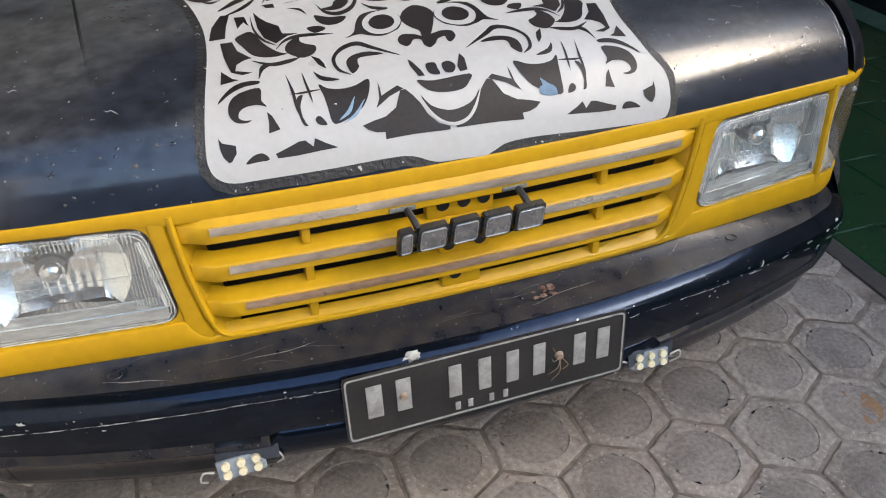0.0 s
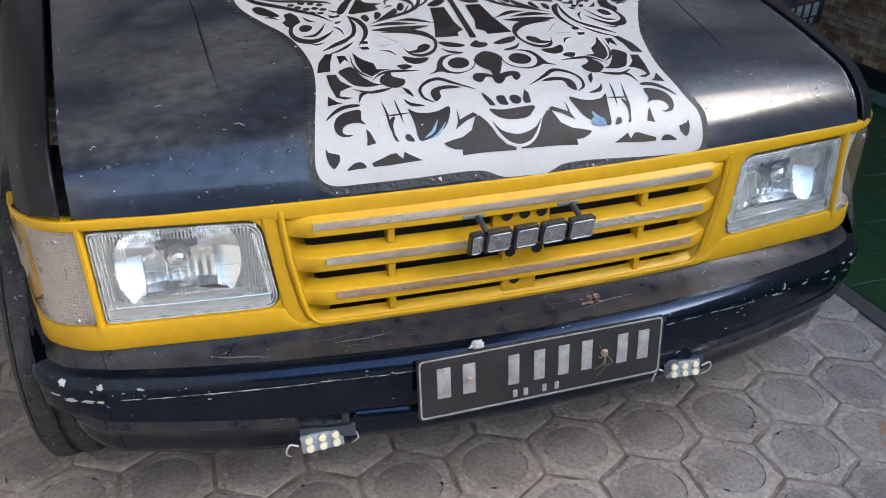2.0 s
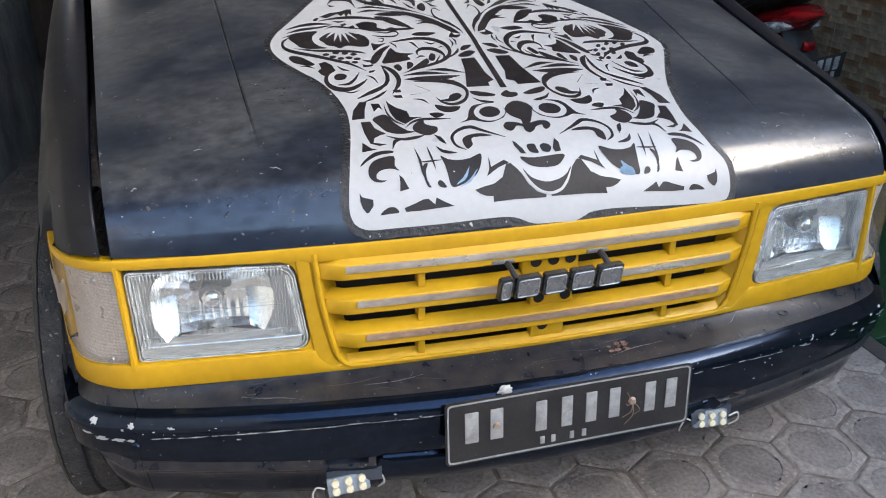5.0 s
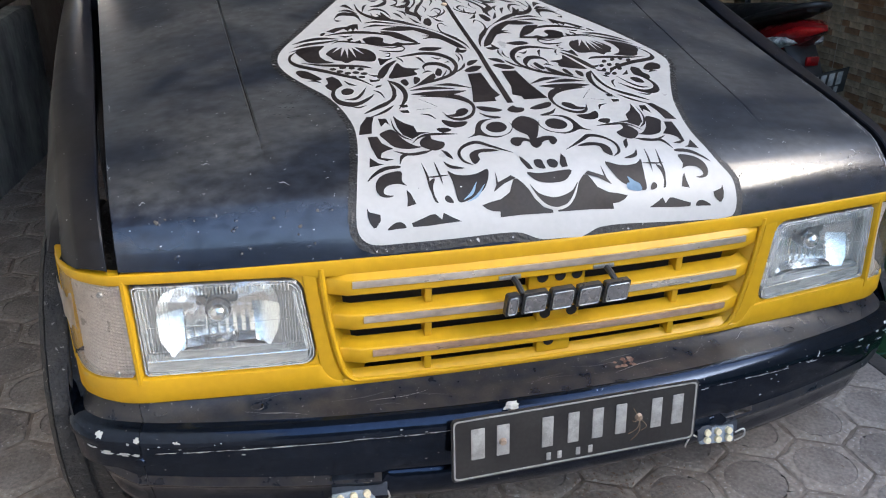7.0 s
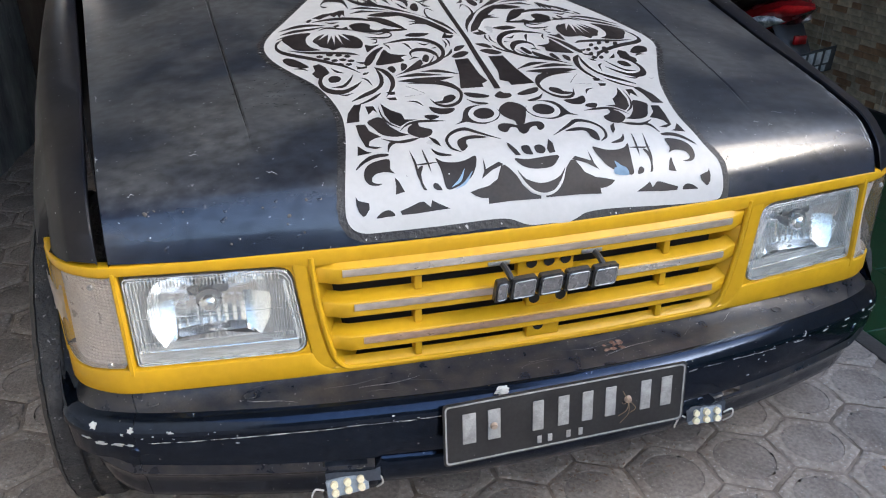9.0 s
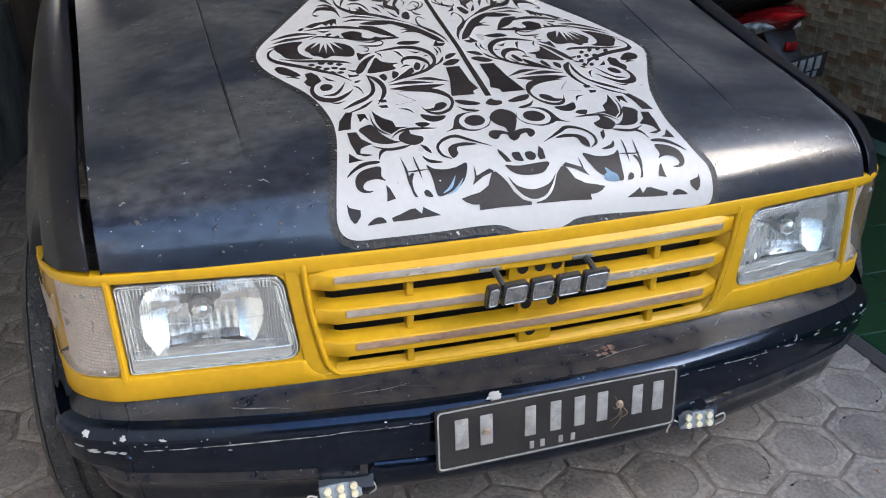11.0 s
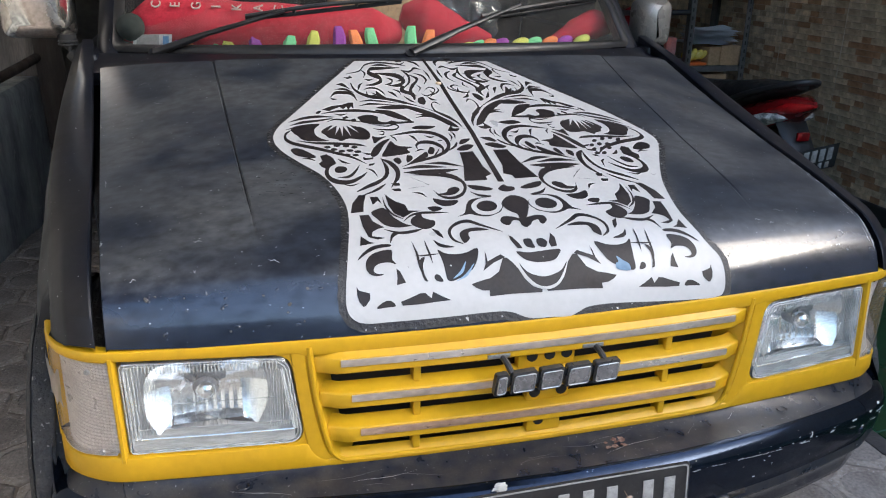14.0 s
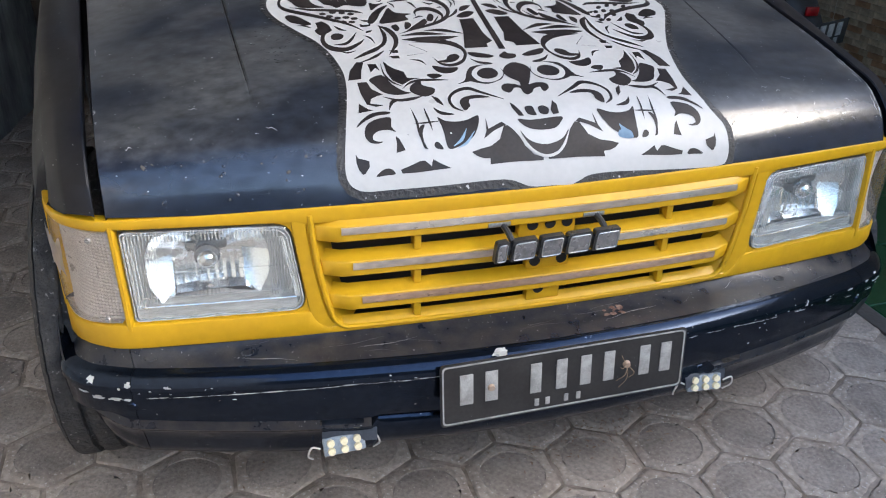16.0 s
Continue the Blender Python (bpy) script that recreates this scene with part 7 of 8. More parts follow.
# ---- door mirrors ----
def mirror(s, lo, hi, mat, label):
    x0, z0 = lo
    x1, z1 = hi
    bm = bmesh.new()
    rows = []
    for k, (g, y) in enumerate(((-0.030, 1.262), (-0.012, 1.268), (0.0, 1.285), (0.004, 1.32), (0.0, 1.345), (-0.008, 1.350))):
        o = rounded([(x0 - g, z0 - g), (x1 + g, z0 - g), (x1 + g * 1.2, z1 + g), (x0 - g * 0.6, z1 + g)], [0.03] * 4, 5)
        rows.append([(x, y + (0.02 * abs(x - (x0 + x1) / 2) / 0.1 if k else 0.004), z) for x, z in o])
    grid(bm, rows, closed_u=True, caps=True)
    m = part("door_mirror", bm, mat, car, label)
    bm = bmesh.new()
    o = rounded([(x0 + 0.008, z0 + 0.008), (x1 - 0.008, z0 + 0.008), (x1 - 0.008, z1 - 0.008), (x0 + 0.008, z1 - 0.008)], [0.024] * 4, 5)
    prism(bm, o, lambda x: 1.351 + 0.02 * abs(x - (x0 + x1) / 2) / 0.1, 0.002)
    part("mirror_glass", bm, M_REFLECTOR, m)
    bm = bmesh.new()
    xi = x1 - 0.02 if s < 0 else x0 + 0.03
    tube(bm, [(xi, 1.30, z0 + 0.01), (xi, 1.30, z0 - 0.012), (xi - s * 0.01, 1.29, z0 - 0.04), (s * 0.80, 1.26, 0.87)], [0.022, 0.022, 0.019, 0.022], 14)
    for dz in (0.004, 0.012):
        tube(bm, [(xi, 1.30, z0 - dz - 0.002), (xi, 1.30, z0 - dz - 0.006)], 0.025, 14)
    part("stalk", bm, M_RUBBER, m)


mirror(-1, (-1.012, 0.952), (-0.838, 1.19), M_MIRRORCHROME, "chromed door mirror housing")
mirror(1, (0.806, 0.918), (0.918, 1.055), material("grey mirror housing", (0.20, 0.19, 0.17), 0.35, 0.3, second=(0.13, 0.12, 0.11), scale=25), "dull grey door mirror housing")


# ---- things on the dashboard ----
def bolster(name, pts, radii, label):
    bm = bmesh.new()
    line = curve(pts, 6)
    r = list(np.interp(np.linspace(0, 1, len(line)), np.linspace(0, 1, len(radii)), radii))
    r = [q * (1 + 0.03 * math.sin(i * 1.3)) for i, q in enumerate(r)]
    tube(bm, line, r, 20)
    return solid(name, bm, M_RED, label, "pillow", "plush pillows on the dashboard")


pil = bolster("plush_pillow", [(-0.72, 1.34, 0.955), (-0.62, 1.30, 0.985), (-0.45, 1.25, 0.982), (-0.25, 1.22, 0.978), (-0.08, 1.22, 0.975), (0.02, 1.24, 0.968)], [0.02, 0.068, 0.074, 0.068, 0.066, 0.06, 0.03],
              "long red plush alphabet pillow on the dashboard")
bolster("plush_pillow", [(0.03, 1.24, 1.02), (0.10, 1.23, 1.00), (0.19, 1.22, 0.965), (0.29, 1.23, 0.945)], [0.025, 0.066, 0.058, 0.042, 0.02], "short red plush pillow leaning beside a plastic bag")
bolster("plush_pillow", [(0.54, 1.34, 0.93), (0.62, 1.36, 0.955), (0.70, 1.39, 0.975), (0.755, 1.42, 0.965)], [0.015, 0.038, 0.046, 0.03], "red plush pillow end near the pillar")
letter_mat = material("pale printed letter", (0.40, 0.33, 0.28), 0.8)
for ch, x in (("C", -0.625), ("E", -0.577), ("G", -0.524), ("I", -0.474), ("K", -0.422), ("A", -0.367), ("C", -0.315), ("O", -0.265)):
    cu = bpy.data.curves.new("letter", "FONT")
    cu.body, cu.size, cu.extrude, cu.align_x, cu.align_y = ch, 0.036, 0.0015, "CENTER", "CENTER"
    tmp = bpy.data.objects.new("letter", cu)
    me = bpy.data.meshes.new_from_object(tmp)
    bpy.data.objects.remove(tmp)
    yy, zz = float(np.interp(x, [-0.62, -0.45, -0.25], [1.30, 1.25, 1.22])), float(np.interp(x, [-0.62, -0.45, -0.25], [0.985, 0.982, 0.978]))
    me.transform(pose(x, yy - 0.058, zz + 0.057, 42, 0, -8) @ pose(0, 0, 0, 0, 0, 90))
    me.materials.append(letter_mat)
    ob = new("letter", me)
    ob.parent = pil
tones = {"p": (0.30, 0.05, 0.33), "o": (0.85, 0.24, 0.07), "g": (0.20, 0.58, 0.26), "y": (0.68, 0.66, 0.12)}
felt = {k: material("felt " + k, c, 0.9, second=tuple(q * 0.8 for q in c), scale=40, bump=0.2, bump_scale=200) for k, c in tones.items()}
tabs = [("p", -0.575), ("o", -0.538), ("g", -0.48), ("y", -0.448), ("p", -0.374), ("g", -0.288), ("y", -0.232), ("p", -0.166), ("o", -0.119), ("g", -0.072), ("g", 0.04), ("o", 0.089)]
lying = [("y", 0.209), ("g", 0.239), ("o", 0.279), ("p", 0.318), ("y", 0.385), ("g", 0.432), ("o", 0.49), ("p", 0.546), ("y", 0.615)]
for k, (c, x) in enumerate(tabs):
    bm = bmesh.new()
    y = 1.135 + 0.28 * x * x
    h = 0.054 + 0.006 * math.sin(k * 2.1)
    rows = []
    for i in range(7):
        t = i / 6
        w = 0.017 - 0.006 * t + 0.003 * math.sin(3 * t)
        cx = x + 0.006 * math.sin(t * 2.2 + k)
        z = 0.915 + h * t + 0.02
        yy = y + 0.012 * t
        d = 0.009 * math.sqrt(max(0.05, 1 - (2 * t - 1) ** 4))
        rows.append([(cx - w, yy, z), (cx - w * 0.6, yy - d, z), (cx + w * 0.6, yy - d, z), (cx + w, yy, z), (cx + w * 0.6, yy + d, z), (cx - w * 0.6, yy + d, z)])
    grid(bm, rows, closed_u=True, caps=True)
    solid("felt_tab", bm, felt[c], {"p": "purple", "o": "orange", "g": "green", "y": "yellow"}[c] + " felt tab standing before the red pillow", "felt tab", "felt tabs on the dashboard")
for k, (c, x) in enumerate(lying):
    bm = bmesh.new()
    bmesh.ops.create_icosphere(bm, subdivisions=2, radius=1, matrix=pose(x, 1.18 + 0.30 * x * x, 0.935, 0, -18, 10) @ Matrix.Diagonal((0.032, 0.014, 0.017, 1)))
    solid("felt_tab", bm, felt[c], {"p": "purple", "o": "orange", "g": "green", "y": "yellow"}[c] + " felt tab lying on the dashboard", "felt tab", "felt tabs on the dashboard")
bm = bmesh.new()
box(bm, (-0.12, 1.45, 0.905), (0.16, 1.66, 1.18), 0.004)
solid("cardboard_box", bm, M_CARD, "plain brown cardboard box on the dashboard", "box")
bm = bmesh.new()
bmesh.ops.create_icosphere(bm, subdivisions=4, radius=0.105, matrix=Matrix.Translation((0.27, 1.42, 1.005)))
for v in bm.verts:
    k = noise.noise(v.co * 22) * 0.03 + noise.noise(v.co * 60) * 0.008
    v.co += (v.co - Vector((0.27, 1.42, 1.005))).normalized() * k
    v.co.z = max(0.906, v.co.z)
bagm = glass("crumpled clear plastic", (0.85, 0.9, 0.95), 0.12, 1.6, 0.06)
ob = solid("plastic_bag", bm, bagm, "crumpled clear plastic bag on the dashboard", "bag", angle=25)
ob.visible_shadow = False
bm = bmesh.new()
bmesh.ops.create_icosphere(bm, subdivisions=3, radius=0.036, matrix=Matrix.Translation((-0.694, 1.245, 0.984)))
solid("dark_ball", bm, material("dark green plush", (0.022, 0.028, 0.024), 0.9), "dark plush ball at the pillow's end", "toy")
bm = bmesh.new()
for k in range(3):
    box(bm, (0.0, 1.10, 0.914 + k * 0.003), (0.15, 1.155, 0.9165 + k * 0.003), 0, pose(0.0 + k * 0.01, 0.0, 0, 0, 0, 3 * k - 4))
solid("paper_scraps", bm, M_PAPER, "white paper scraps on the dashboard", "paper")


# ---- steel shelf with boxes and papers ----
SX0, SX1, SY0, SY1 = 2.07, 2.46, 3.05, 3.40
shelf = thing("shelf", ((SX0 + SX1) / 2, SY0 + 0.17, 0), "grey slotted-angle steel shelf with boxes and papers", "shelf")
for x in (SX0, SX1):
    for y in (SY0, SY1):
        bm = bmesh.new()
        sx, sy = (1 if x == SX0 else -1), (1 if y == SY0 else -1)
        box(bm, (min(x, x + sx * 0.035), min(y, y + sy * 0.003), 0.002), (max(x, x + sx * 0.035), max(y, y + sy * 0.003), 1.7))
        box(bm, (min(x, x + sx * 0.003), min(y, y + sy * 0.035), 0.002), (max(x, x + sx * 0.003), max(y, y + sy * 0.035), 1.7))
        post = part("post", bm, M_SHELF, shelf)
        if y == SY0:
            # no slots are cut; black blocks paint their shaded openings
            for k in range(14):
                bm = bmesh.new()
                z = 0.48 + k * 0.045
                box(bm, (x + sx * 0.017 - 0.004, y - 0.0015, z), (x + sx * 0.017 + 0.004, y + 0.002, z + 0.02))
                part("slot", bm, M_BLACK, post)
for z in (0.20, 0.585, 0.98, 1.38):
    bm = bmesh.new()
    box(bm, (SX0 + 0.003, SY0 + 0.003, z), (SX1 - 0.003, SY1 - 0.003, z + 0.004))
    box(bm, (SX0 + 0.002, SY0 + 0.004, z - 0.028), (SX1 - 0.002, SY0 + 0.007, z))
    part("shelf_board", bm, M_SHELF, shelf)


def carton(lo, hi, turn, label):
    bm = bmesh.new()
    c = [(a + b) / 2 for a, b in zip(lo, hi)]
    box(bm, [a - k for a, k in zip(lo, c)], [a - k for a, k in zip(hi, c)], 0.004, pose(*c, 0, 0, turn))
    box(bm, (-0.02, -(hi[1] - lo[1]) / 2 - 0.001, -(hi[2] - lo[2]) / 2), (0.02, (hi[1] - lo[1]) / 2 + 0.001, (hi[2] - lo[2]) / 2 + 0.001), 0, pose(*c, 0, 0, turn))
    solid("carton", bm, M_CARD, label, "box", "cartons on the shelf")


carton((2.23, 3.08, 0.589), (2.32, 3.30, 0.69), 3, "small brown carton on the steel shelf")
carton((2.32, 3.07, 0.589), (2.44, 3.30, 0.70), -5, "torn brown carton on the steel shelf")
carton((2.14, 3.08, 0.204), (2.37, 3.32, 0.538), 4, "orange-brown carton on the lower shelf")
bm = bmesh.new()
box(bm, (2.10, 3.07, 0.589), (2.225, 3.16, 0.606), 0.006)
solid("orange_tray", bm, material("orange plastic", (0.75, 0.16, 0.03), 0.4), "orange plastic tray under yellow packets", "tray")
bm = bmesh.new()
for k in range(8):
    bmesh.ops.create_icosphere(bm, subdivisions=2, radius=1, matrix=pose(2.115 + 0.031 * (k % 4), 3.10 + 0.03 * (k // 4), 0.646, 20 * k, 11 * k, 31 * k) @ Matrix.Diagonal((0.024, 0.02, 0.040, 1)))
solid("yellow_packets", bm, material("glossy yellow wrapping", (0.62, 0.47, 0.06), 0.2, second=(0.7, 0.6, 0.25), scale=40), "shiny yellow wrapped packets in a tray", "packets")
rngp = random.Random(3)
pile = thing("paper_pile", (2.275, 3.19, 0.70), "untidy pile of white papers on cartons", "paper")
for k in range(16):
    bm = bmesh.new()
    z = 0.703 + k * 0.0055
    m = pose(2.275 + rngp.uniform(-0.02, 0.02), 3.19 + rngp.uniform(-0.02, 0.02), z, rngp.uniform(-2, 2), rngp.uniform(-3, 3), rngp.uniform(-25, 25))
    w, d = rngp.choice(((0.30, 0.21), (0.24, 0.20), (0.20, 0.28)))
    nseg = 6
    rows = [[m @ Vector((-w / 2 + w * i / nseg, -d / 2 + d * j / nseg, 0.005 * math.sin(i * 0.9 + k) + (0.002 if (i in (0, nseg)) else 0))) for j in range(nseg + 1)] for i in range(nseg + 1)]
    grid(bm, rows)
    part("paper_sheet", bm, M_PAPER, pile)
bm = bmesh.new()
box(bm, (1.985, 3.12, 0.0), (2.05, 3.2, 0.74), 0.01)
solid("orange_canister", bm, material("orange red plastic", (0.55, 0.10, 0.04), 0.5, second=(0.3, 0.3, 0.32), scale=9), "orange plastic canister beside the shelf", "canister")


# ---- parked motorcycle, tail to the yard ----
MX = 1.705
bike = thing("motorcycle", (MX, 2.2, 0), "red motorcycle parked beside the brick wall", "motorcycle")


def loft_y(bm, secs, n=18):
    """Rounded sections (y, x half width, z low, z high) along y."""
    rows = []
    for y, w, z0, z1 in secs:
        rows.append([(MX + w * math.copysign(abs(math.cos(a)) ** 0.7, math.cos(a)), y, (z0 + z1) / 2 + (z1 - z0) / 2 * math.copysign(abs(math.sin(a)) ** 0.8, math.sin(a))) for a in [2 * math.pi * k / n for k in range(n)]])
    grid(bm, rows, closed_u=True, caps=True)


bm = bmesh.new()
loft_y(bm, [(1.516, 0.008, 0.662, 0.674), (1.56, 0.045, 0.622, 0.684), (1.64, 0.085, 0.562, 0.676), (1.76, 0.11, 0.505, 0.640), (1.9, 0.12, 0.47, 0.595), (2.3, 0.12, 0.36, 0.53), (2.5, 0.08, 0.34, 0.48)])
part("tail_body", bm, M_REDGLOSS, bike, "glossy dark red tail panels")
bm = bmesh.new()
loft_y(bm, [(1.60, 0.03, 0.708, 0.726), (1.68, 0.09, 0.672, 0.724), (1.85, 0.125, 0.600, 0.710), (2.1, 0.13, 0.53, 0.668), (2.35, 0.11, 0.49, 0.64)])
part("seat", bm, M_SEAT, bike, "black vinyl seat")
bm = bmesh.new()
tube(bm, curve([(MX - 0.13, 1.90, 0.615), (MX - 0.115, 1.74, 0.680), (MX - 0.05, 1.585, 0.735), (MX + 0.05, 1.58, 0.735), (MX + 0.115, 1.74, 0.680), (MX + 0.13, 1.90, 0.615)], 6), 0.012, 10)
part("grab_rail", bm, M_RUBBER, bike)
bm = bmesh.new()
loft_y(bm, [(1.512, 0.010, 0.652, 0.664), (1.55, 0.052, 0.628, 0.666), (1.60, 0.083, 0.608, 0.664), (1.66, 0.094, 0.598, 0.640), (1.70, 0.096, 0.592, 0.606)])
part("tail_light", bm, M_TAIL, bike, "red tail light lens")
bm = bmesh.new()
loft_y(bm, [(1.605, 0.076, 0.592, 0.604), (1.630, 0.102, 0.576, 0.618), (1.69, 0.120, 0.548, 0.612), (1.76, 0.128, 0.528, 0.588), (1.80, 0.116, 0.536, 0.560)])
part("turn_light", bm, M_TURN, bike, "clear turn light under the tail lens")
bm = bmesh.new()
rows = []
for i in range(8):
    t = i / 7
    y, z, w = 1.66 - 0.18 * t, 0.60 - 0.20 * t, 0.075 - 0.02 * t
    rows.append([(MX - w, y, z), (MX - w * 0.7, y - 0.015, z + 0.004), (MX + w * 0.7, y - 0.015, z + 0.004), (MX + w, y, z), (MX + w * 0.7, y + 0.015, z - 0.006), (MX - w * 0.7, y + 0.015, z - 0.006)])
grid(bm, rows, closed_u=True, caps=True)
part("mudguard", bm, M_SEAT, bike)
bm = bmesh.new()
box(bm, (MX - 0.028, 1.548, 0.515), (MX + 0.028, 1.560, 0.550), 0.004)
part("reflex", bm, M_TAIL, bike, "red square reflector")
pm = pose(MX - 0.022, 1.485, 0.452, 14, -9, 0)
bm = bmesh.new()
box(bm, (-0.1375, -0.002, -0.052), (0.1375, 0.002, 0.052), 0.001, pm)
mplate = part("number_plate", bm, M_PLATE, bike, "black number plate with plain pale bars")
for k in range(7):
    bm = bmesh.new()
    x = -0.115 + k * 0.036
    box(bm, (x - 0.012, -0.004, -0.012), (x + 0.012, -0.0015, 0.042), 0.001, pm)
    part("bar", bm, M_PLATEMARK, mplate)
for k in range(4):
    bm = bmesh.new()
    x = 0.0 + k * 0.032
    box(bm, (x - 0.009, -0.004, -0.046), (x + 0.009, -0.0015, -0.020), 0.001, pm)
    part("bar", bm, M_PLATEMARK, mplate)
for cy in (1.85, 3.08):
    bm = bmesh.new()
    rows = []
    for i in range(40):
        t = 2 * math.pi * i / 40
        rows.append([(MX + a, cy + math.cos(t) * r, 0.29 + math.sin(t) * r) for a, r in ((-0.02, 0.215), (-0.042, 0.245), (-0.036, 0.275), (0, 0.289), (0.036, 0.275), (0.042, 0.245), (0.02, 0.215))])
    rows.append(rows[0])
    grid(bm, rows)
    w = part("wheel", bm, M_TYRE, bike)
    bm = bmesh.new()
    disc(bm, (MX - 0.03, cy, 0.29), 0.05, 0.06, (1, 0, 0), 20)
    for k in range(6):
        a = 2 * math.pi * k / 6
        tube(bm, [(MX, cy, 0.29), (MX, cy + 0.22 * math.cos(a), 0.29 + 0.22 * math.sin(a))], 0.012, 6)
    part("rim", bm, M_STEEL, w)
bm = bmesh.new()
loft_y(bm, [(2.3, 0.09, 0.22, 0.50), (2.5, 0.12, 0.20, 0.42), (2.75, 0.14, 0.24, 0.40), (2.9, 0.16, 0.32, 0.80), (2.98, 0.14, 0.45, 0.92)])
tube(bm, [(MX - 0.06, 3.0, 0.85), (MX - 0.06, 3.08, 0.29)], 0.018, 8)
tube(bm, [(MX + 0.06, 3.0, 0.85), (MX + 0.06, 3.08, 0.29)], 0.018, 8)
part("front_body", bm, M_REDGLOSS, bike)
bm = bmesh.new()
tube(bm, [(MX - 0.24, 2.84, 0.90), (MX - 0.13, 2.92, 0.89), (MX + 0.13, 2.92, 0.89), (MX + 0.24, 2.84, 0.90)], 0.014, 10)
part("handlebar", bm, M_SEAT, bike)

# ---- boards and pole by the low wall ----
bm = bmesh.new()
box(bm, (-0.055, -0.012, 0), (0.055, 0.012, 1.75), 0.002, pose(-1.13, 2.74, 0.0, -3, -1.5, 12))
solid("plank", bm, M_WOODDARK, "dark upright plank leaning behind the car", "plank")
bm = bmesh.new()
tube(bm, [(-1.42, 2.05, 0.627), (-1.24, 2.60, 0.70), (-1.16, 2.95, 0.735)], 0.02, 10)
solid("pole", bm, M_WOODDARK, "dark pole lying over the low wall", "pole")
bm = bmesh.new()
box(bm, (-1.62, 2.95, 0.0), (-1.22, 3.0, 1.9), 0.003)
box(bm, (-1.60, 2.94, 0.9), (-1.24, 2.95, 0.96), 0.002)
solid("board_screen", bm, material("greyed timber", (0.30, 0.255, 0.21), 0.85, second=(0.08, 0.065, 0.055), scale=8, stretch=(3, 3, 0.4), bump=0.2), "greyed timber screen behind the low wall", "screen")

# dry straw caught on the number plate's bolt
rng = random.Random(31)
o = PLATE @ Vector((0.107, -0.006, 0.006))
for k in range(5):
    bm = bmesh.new()
    e = o + Vector((rng.uniform(-0.02, 0.025), rng.uniform(-0.004, 0.0), rng.uniform(-0.062, 0.03)))
    tube(bm, curve([o, o.lerp(e, 0.5) + Vector((rng.uniform(-0.008, 0.008), -0.006, 0)), e], 5), 0.0006, 4)
    part("straw", bm, material("dry straw", (0.26, 0.19, 0.12), 0.9), plate)

# ---- pavers, laid last ----
pavement = thing("pavement", (0, 0, 0), "worn hexagonal concrete pavers with a ring in each", "", kind="structure")
PITCH, TURN = 0.1782, radians(0.9)


def paver_mesh(seed):
    rng = random.Random(seed)
    bm = bmesh.new()
    R = (PITCH - 0.004) / math.sqrt(3)
    nseg = 36

    def hexr(a, grow):
        k = (a - math.pi / 6) % (math.pi / 3)
        return (R * math.cos(math.pi / 6) / math.cos(k - math.pi / 6)) + grow
    prof = [(-0.004, -0.05), (-0.0005, -0.012), (-0.0015, -0.005), (-0.0045, -0.0014), (-0.010, 0.0), (-0.018, 0.0003)]
    rows = []
    worn = [rng.uniform(0.4, 1.6) for _ in range(nseg)]
    for g, z in prof:
        rows.append([(math.cos(2 * math.pi * k / nseg) * hexr(2 * math.pi * k / nseg, g * (worn[k] if z > -0.01 else 1)), math.sin(2 * math.pi * k / nseg) * hexr(2 * math.pi * k / nseg, g * (worn[k] if z > -0.01 else 1)),
                      z + (rng.uniform(-0.0012, 0.0008) if z > -0.01 else 0)) for k in range(nseg)])
    deep = rng.uniform(0.0010, 0.0016)
    for r, z in ((0.0665, 0.0004), (0.0650, -deep), (0.0625, -deep), (0.0595, -0.0005), (0.03, -0.0003), (0.004, -0.0003)):
        rows.append([(math.cos(2 * math.pi * k / nseg) * r, math.sin(2 * math.pi * k / nseg) * r, z + rng.uniform(-0.0003, 0.0003)) for k in range(nseg)])
    vs = grid(bm, rows, closed_u=True)
    bm.faces.new(vs[-1])
    for f in bm.faces:
        o = f.calc_center_median()
        if math.hypot(o.x, o.y) < 0.0655:
            f.material_index = 1
    return finish(bm, "paver", [M_PAVER, M_DISC], True, 30)


pavers = [paver_mesh(s) for s in range(5)]
rng = random.Random(11)
spots = []
a1 = Vector((math.cos(TURN), math.sin(TURN))) * PITCH
a2 = Vector((math.cos(TURN + math.pi / 3), math.sin(TURN + math.pi / 3))) * PITCH
for j in range(-18, 32):
    for i in range(-40, 30):
        p = Vector((-0.014, 0.037)) + a1 * i + a2 * j
        if -1.55 < p.x < EDGE_X - 0.02 and -2.2 < p.y < 4.6:
            near = (p.y < 0.75) or p.x < -0.62
            spots.append((0 if (near and -0.75 < p.y < 2.9 and p.x > -1.45) else 1, (p - Vector((0.1, 0.1))).length, p))
spots.sort(key=lambda q: (q[0], q[1]))
rest = []
for k, (far, _, p) in enumerate(spots):
    m = pose(p.x, p.y, rng.uniform(-0.001, 0.002), rng.uniform(-0.4, 0.4), rng.uniform(-0.4, 0.4), math.degrees(TURN) + 60 * rng.randrange(6) + rng.uniform(-1.2, 1.2))
    if k < 290 and not far:
        ob = new("paver", pavers[k % 5])
        ob.parent = pavement
        ob.matrix_basis = m
    else:
        rest.append(m)
verts, faces = [], []
src = pavers[0]
co = [v.co.copy() for v in src.vertices]
for m in rest:
    b = len(verts)
    verts += [tuple(m @ c) for c in co]
    faces += [tuple(b + i for i in f.vertices) for f in src.polygons]
me = bpy.data.meshes.new("far_pavers")
me.from_pydata(verts, [], faces)
me.materials.append(M_PAVER)
ob = new("far_pavers", me)
ob.parent = pavement
tagged(ob, kind="stuff")
# green tiles
bm = bmesh.new()
TILE = 0.30
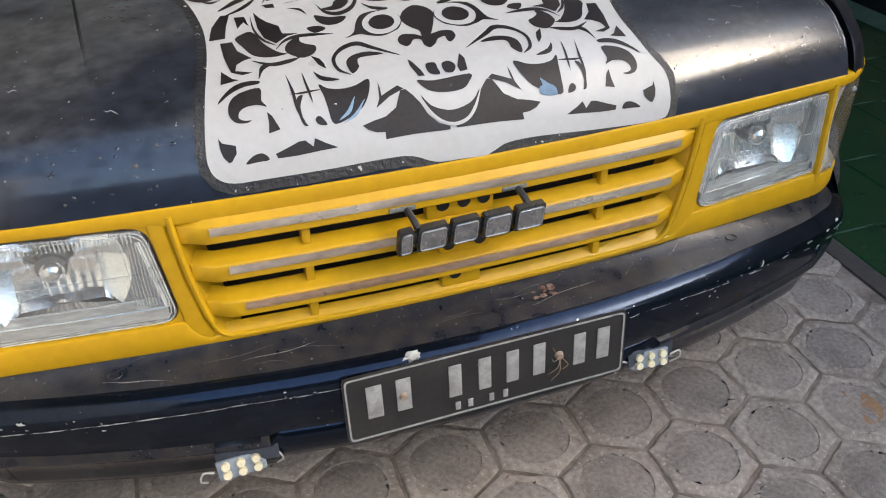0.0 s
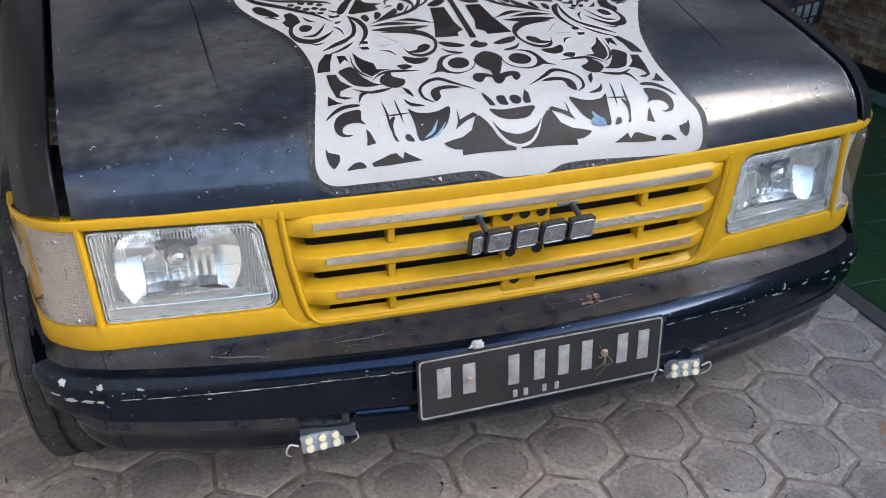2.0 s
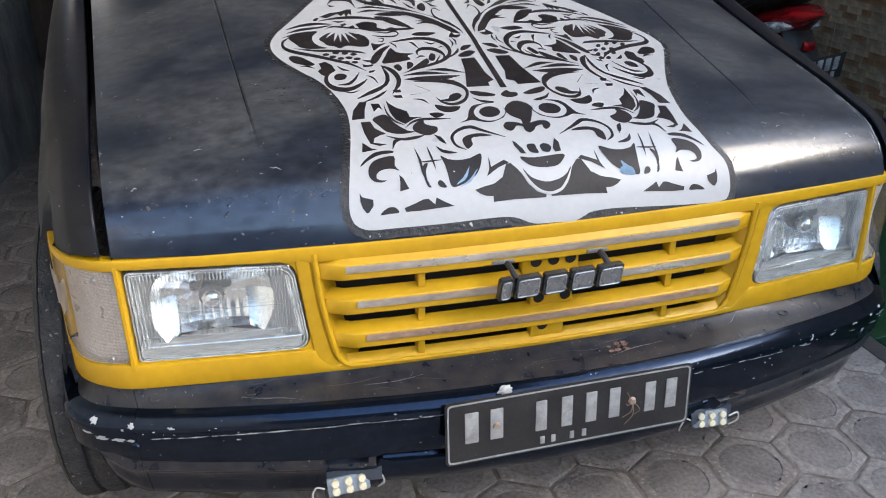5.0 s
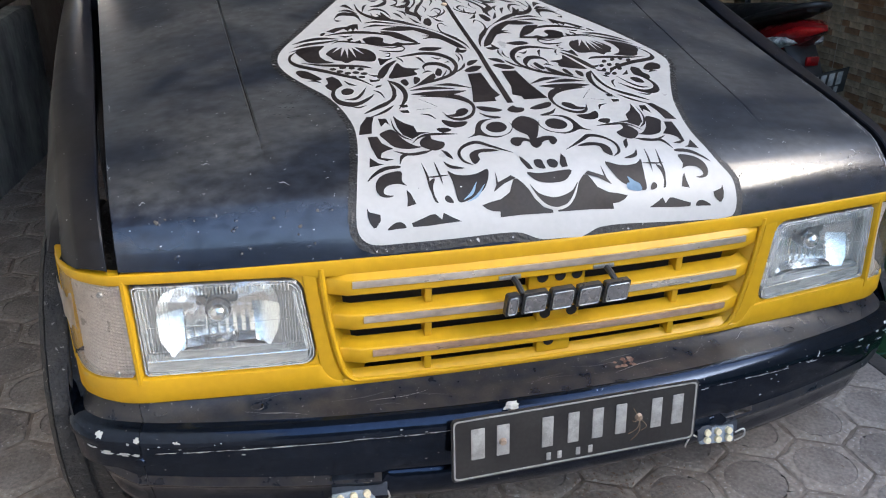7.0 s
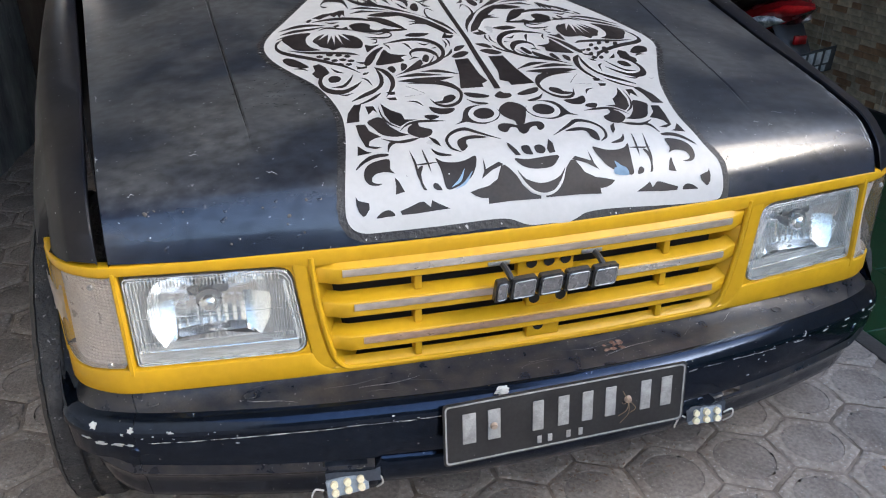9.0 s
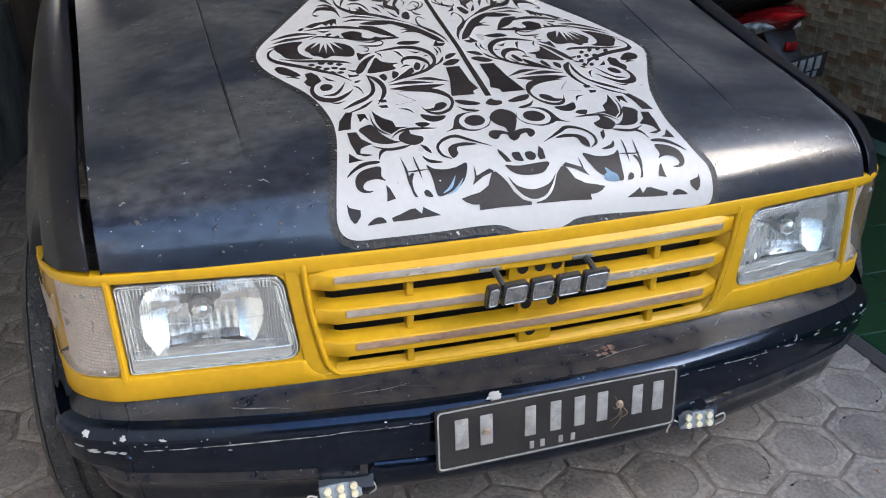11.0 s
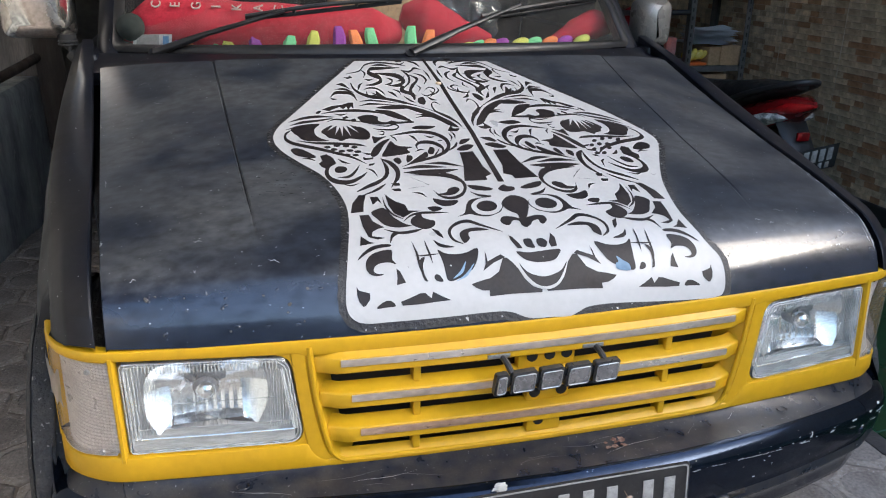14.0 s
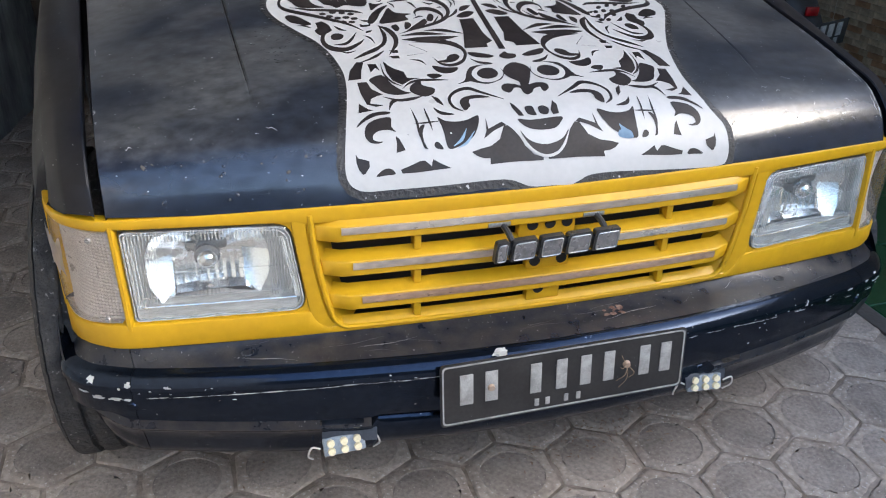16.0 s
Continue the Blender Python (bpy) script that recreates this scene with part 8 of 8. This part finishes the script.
box(bm, (0.0015, 0.0015, -0.004), (TILE - 0.0015, TILE - 0.0015, 0.003), 0.0012, seg=1)
tile = finish(bm, "floor_tile", M_GREEN)
for i in range(5):
    for j in range(17):
        x, y = EDGE_X + 0.055 + i * TILE, -0.5 + j * TILE
        if x + TILE > 2.53:
            continue
        ob = new("floor_tile", tile)
        ob.parent = green_floor
        ob.matrix_basis = pose(x, y, 0.002)
# brick tiles on the wall
BW, BH = 0.100, 0.0300


def brick_mesh(w, mat):
    bm = bmesh.new()
    box(bm, (-0.004, 0.0012, 0.0010), (0.003, w - 0.0012, BH - 0.0010), 0.0012, seg=1)
    return finish(bm, "brick", mat)


kinds = [(brick_mesh(BW, m), brick_mesh(BW * 0.6, m)) for m in M_BRICKS]
near = []
for r in range(54):
    y = -0.2 + (r * 0.37 % 1) * BW
    while y < 4.9:
        w = BW if rng.random() < 0.75 else BW * 0.6
        near.append((abs(y - 2.2) + abs(r * BH - 0.45) * 1.2, y, 0.085 + r * BH, w))
        y += w
near.sort()
far = [([], []) for _ in M_BRICKS]
for k, (_, y, z, w) in enumerate(near):
    t = rng.choice((0, 1, 1, 2, 3))
    me = kinds[t][0 if w == BW else 1]
    m = pose(2.519 + rng.uniform(-0.0015, 0.0006), y, z)
    if k < 290:
        ob = new("brick", me)
        ob.parent = wall_east
        ob.matrix_basis = m
    else:
        verts, faces = far[t]
        b = len(verts)
        verts += [tuple(m @ v.co) for v in me.vertices]
        faces += [tuple(b + i for i in f.vertices) for f in me.polygons]
# pale joints between the large sheets of brick tile
M_JOINT = material("pale sheet joint", (0.66, 0.60, 0.48), 0.8, second=(0.45, 0.40, 0.31), scale=12, amount=0.9)
for k in range(8):
    bm = bmesh.new()
    y = 0.49 + 0.47 * k
    box(bm, (2.5136, y - 0.002, 0.085), (2.5200, y + 0.002, 1.70), 0.0006, seg=1)
    ob = new("joint", finish(bm, "joint", M_JOINT))
    ob.parent = wall_east
for (verts, faces), mat in zip(far, M_BRICKS):
    me = bpy.data.meshes.new("far_bricks")
    me.from_pydata(verts, [], faces)
    me.materials.append(mat)
    ob = new("far_bricks", me)
    ob.parent = wall_east
    tagged(ob, kind="stuff")
STAIN = min((p for _, _, p in spots), key=lambda p: (p - Vector((0.784, -0.108))).length)
# orange stain on one paver, and dry litter on the ground
bm = bmesh.new()
disc(bm, (STAIN.x, STAIN.y, -0.0012), 0.050, 0.0022, (0, 0, 1), 28, 0.046)
ob = new("stain", finish(bm, "stain", material("orange dust stain", (0.36, 0.20, 0.09), 0.9, second=(0.28, 0.18, 0.11), scale=40, amount=0.9, bump=0.2)))
ob.parent = pavement
verts, faces = [], []
for k in range(260):
    x, y = (rng.gauss(0.20, 0.10), rng.gauss(0.12, 0.04)) if k % 3 else (rng.gauss(0.12, 0.40), rng.gauss(0.0, 0.20))
    if not -1.0 < x < 1.05 or y < -0.6:
        continue
    a, L, w = rng.uniform(0, 6.28), rng.uniform(0.002, 0.008), rng.uniform(0.0006, 0.0026)
    c, s = math.cos(a), math.sin(a)
    b = len(verts)
    z = 0.0016
    verts += [(x - c * L, y - s * L, z), (x - s * w, y + c * w, z + 0.002), (x + c * L, y + s * L, z), (x + s * w, y - c * w, z + 0.001)]
    faces.append((b, b + 1, b + 2, b + 3))
me = bpy.data.meshes.new("litter")
me.from_pydata(verts, [], faces)
me.materials.append(material("dry brown litter", (0.20, 0.13, 0.085), 0.9, second=(0.36, 0.29, 0.22), scale=60))
tagged(new("litter", me), "dry brown bits and straw on the pavers", "litter", kind="stuff")
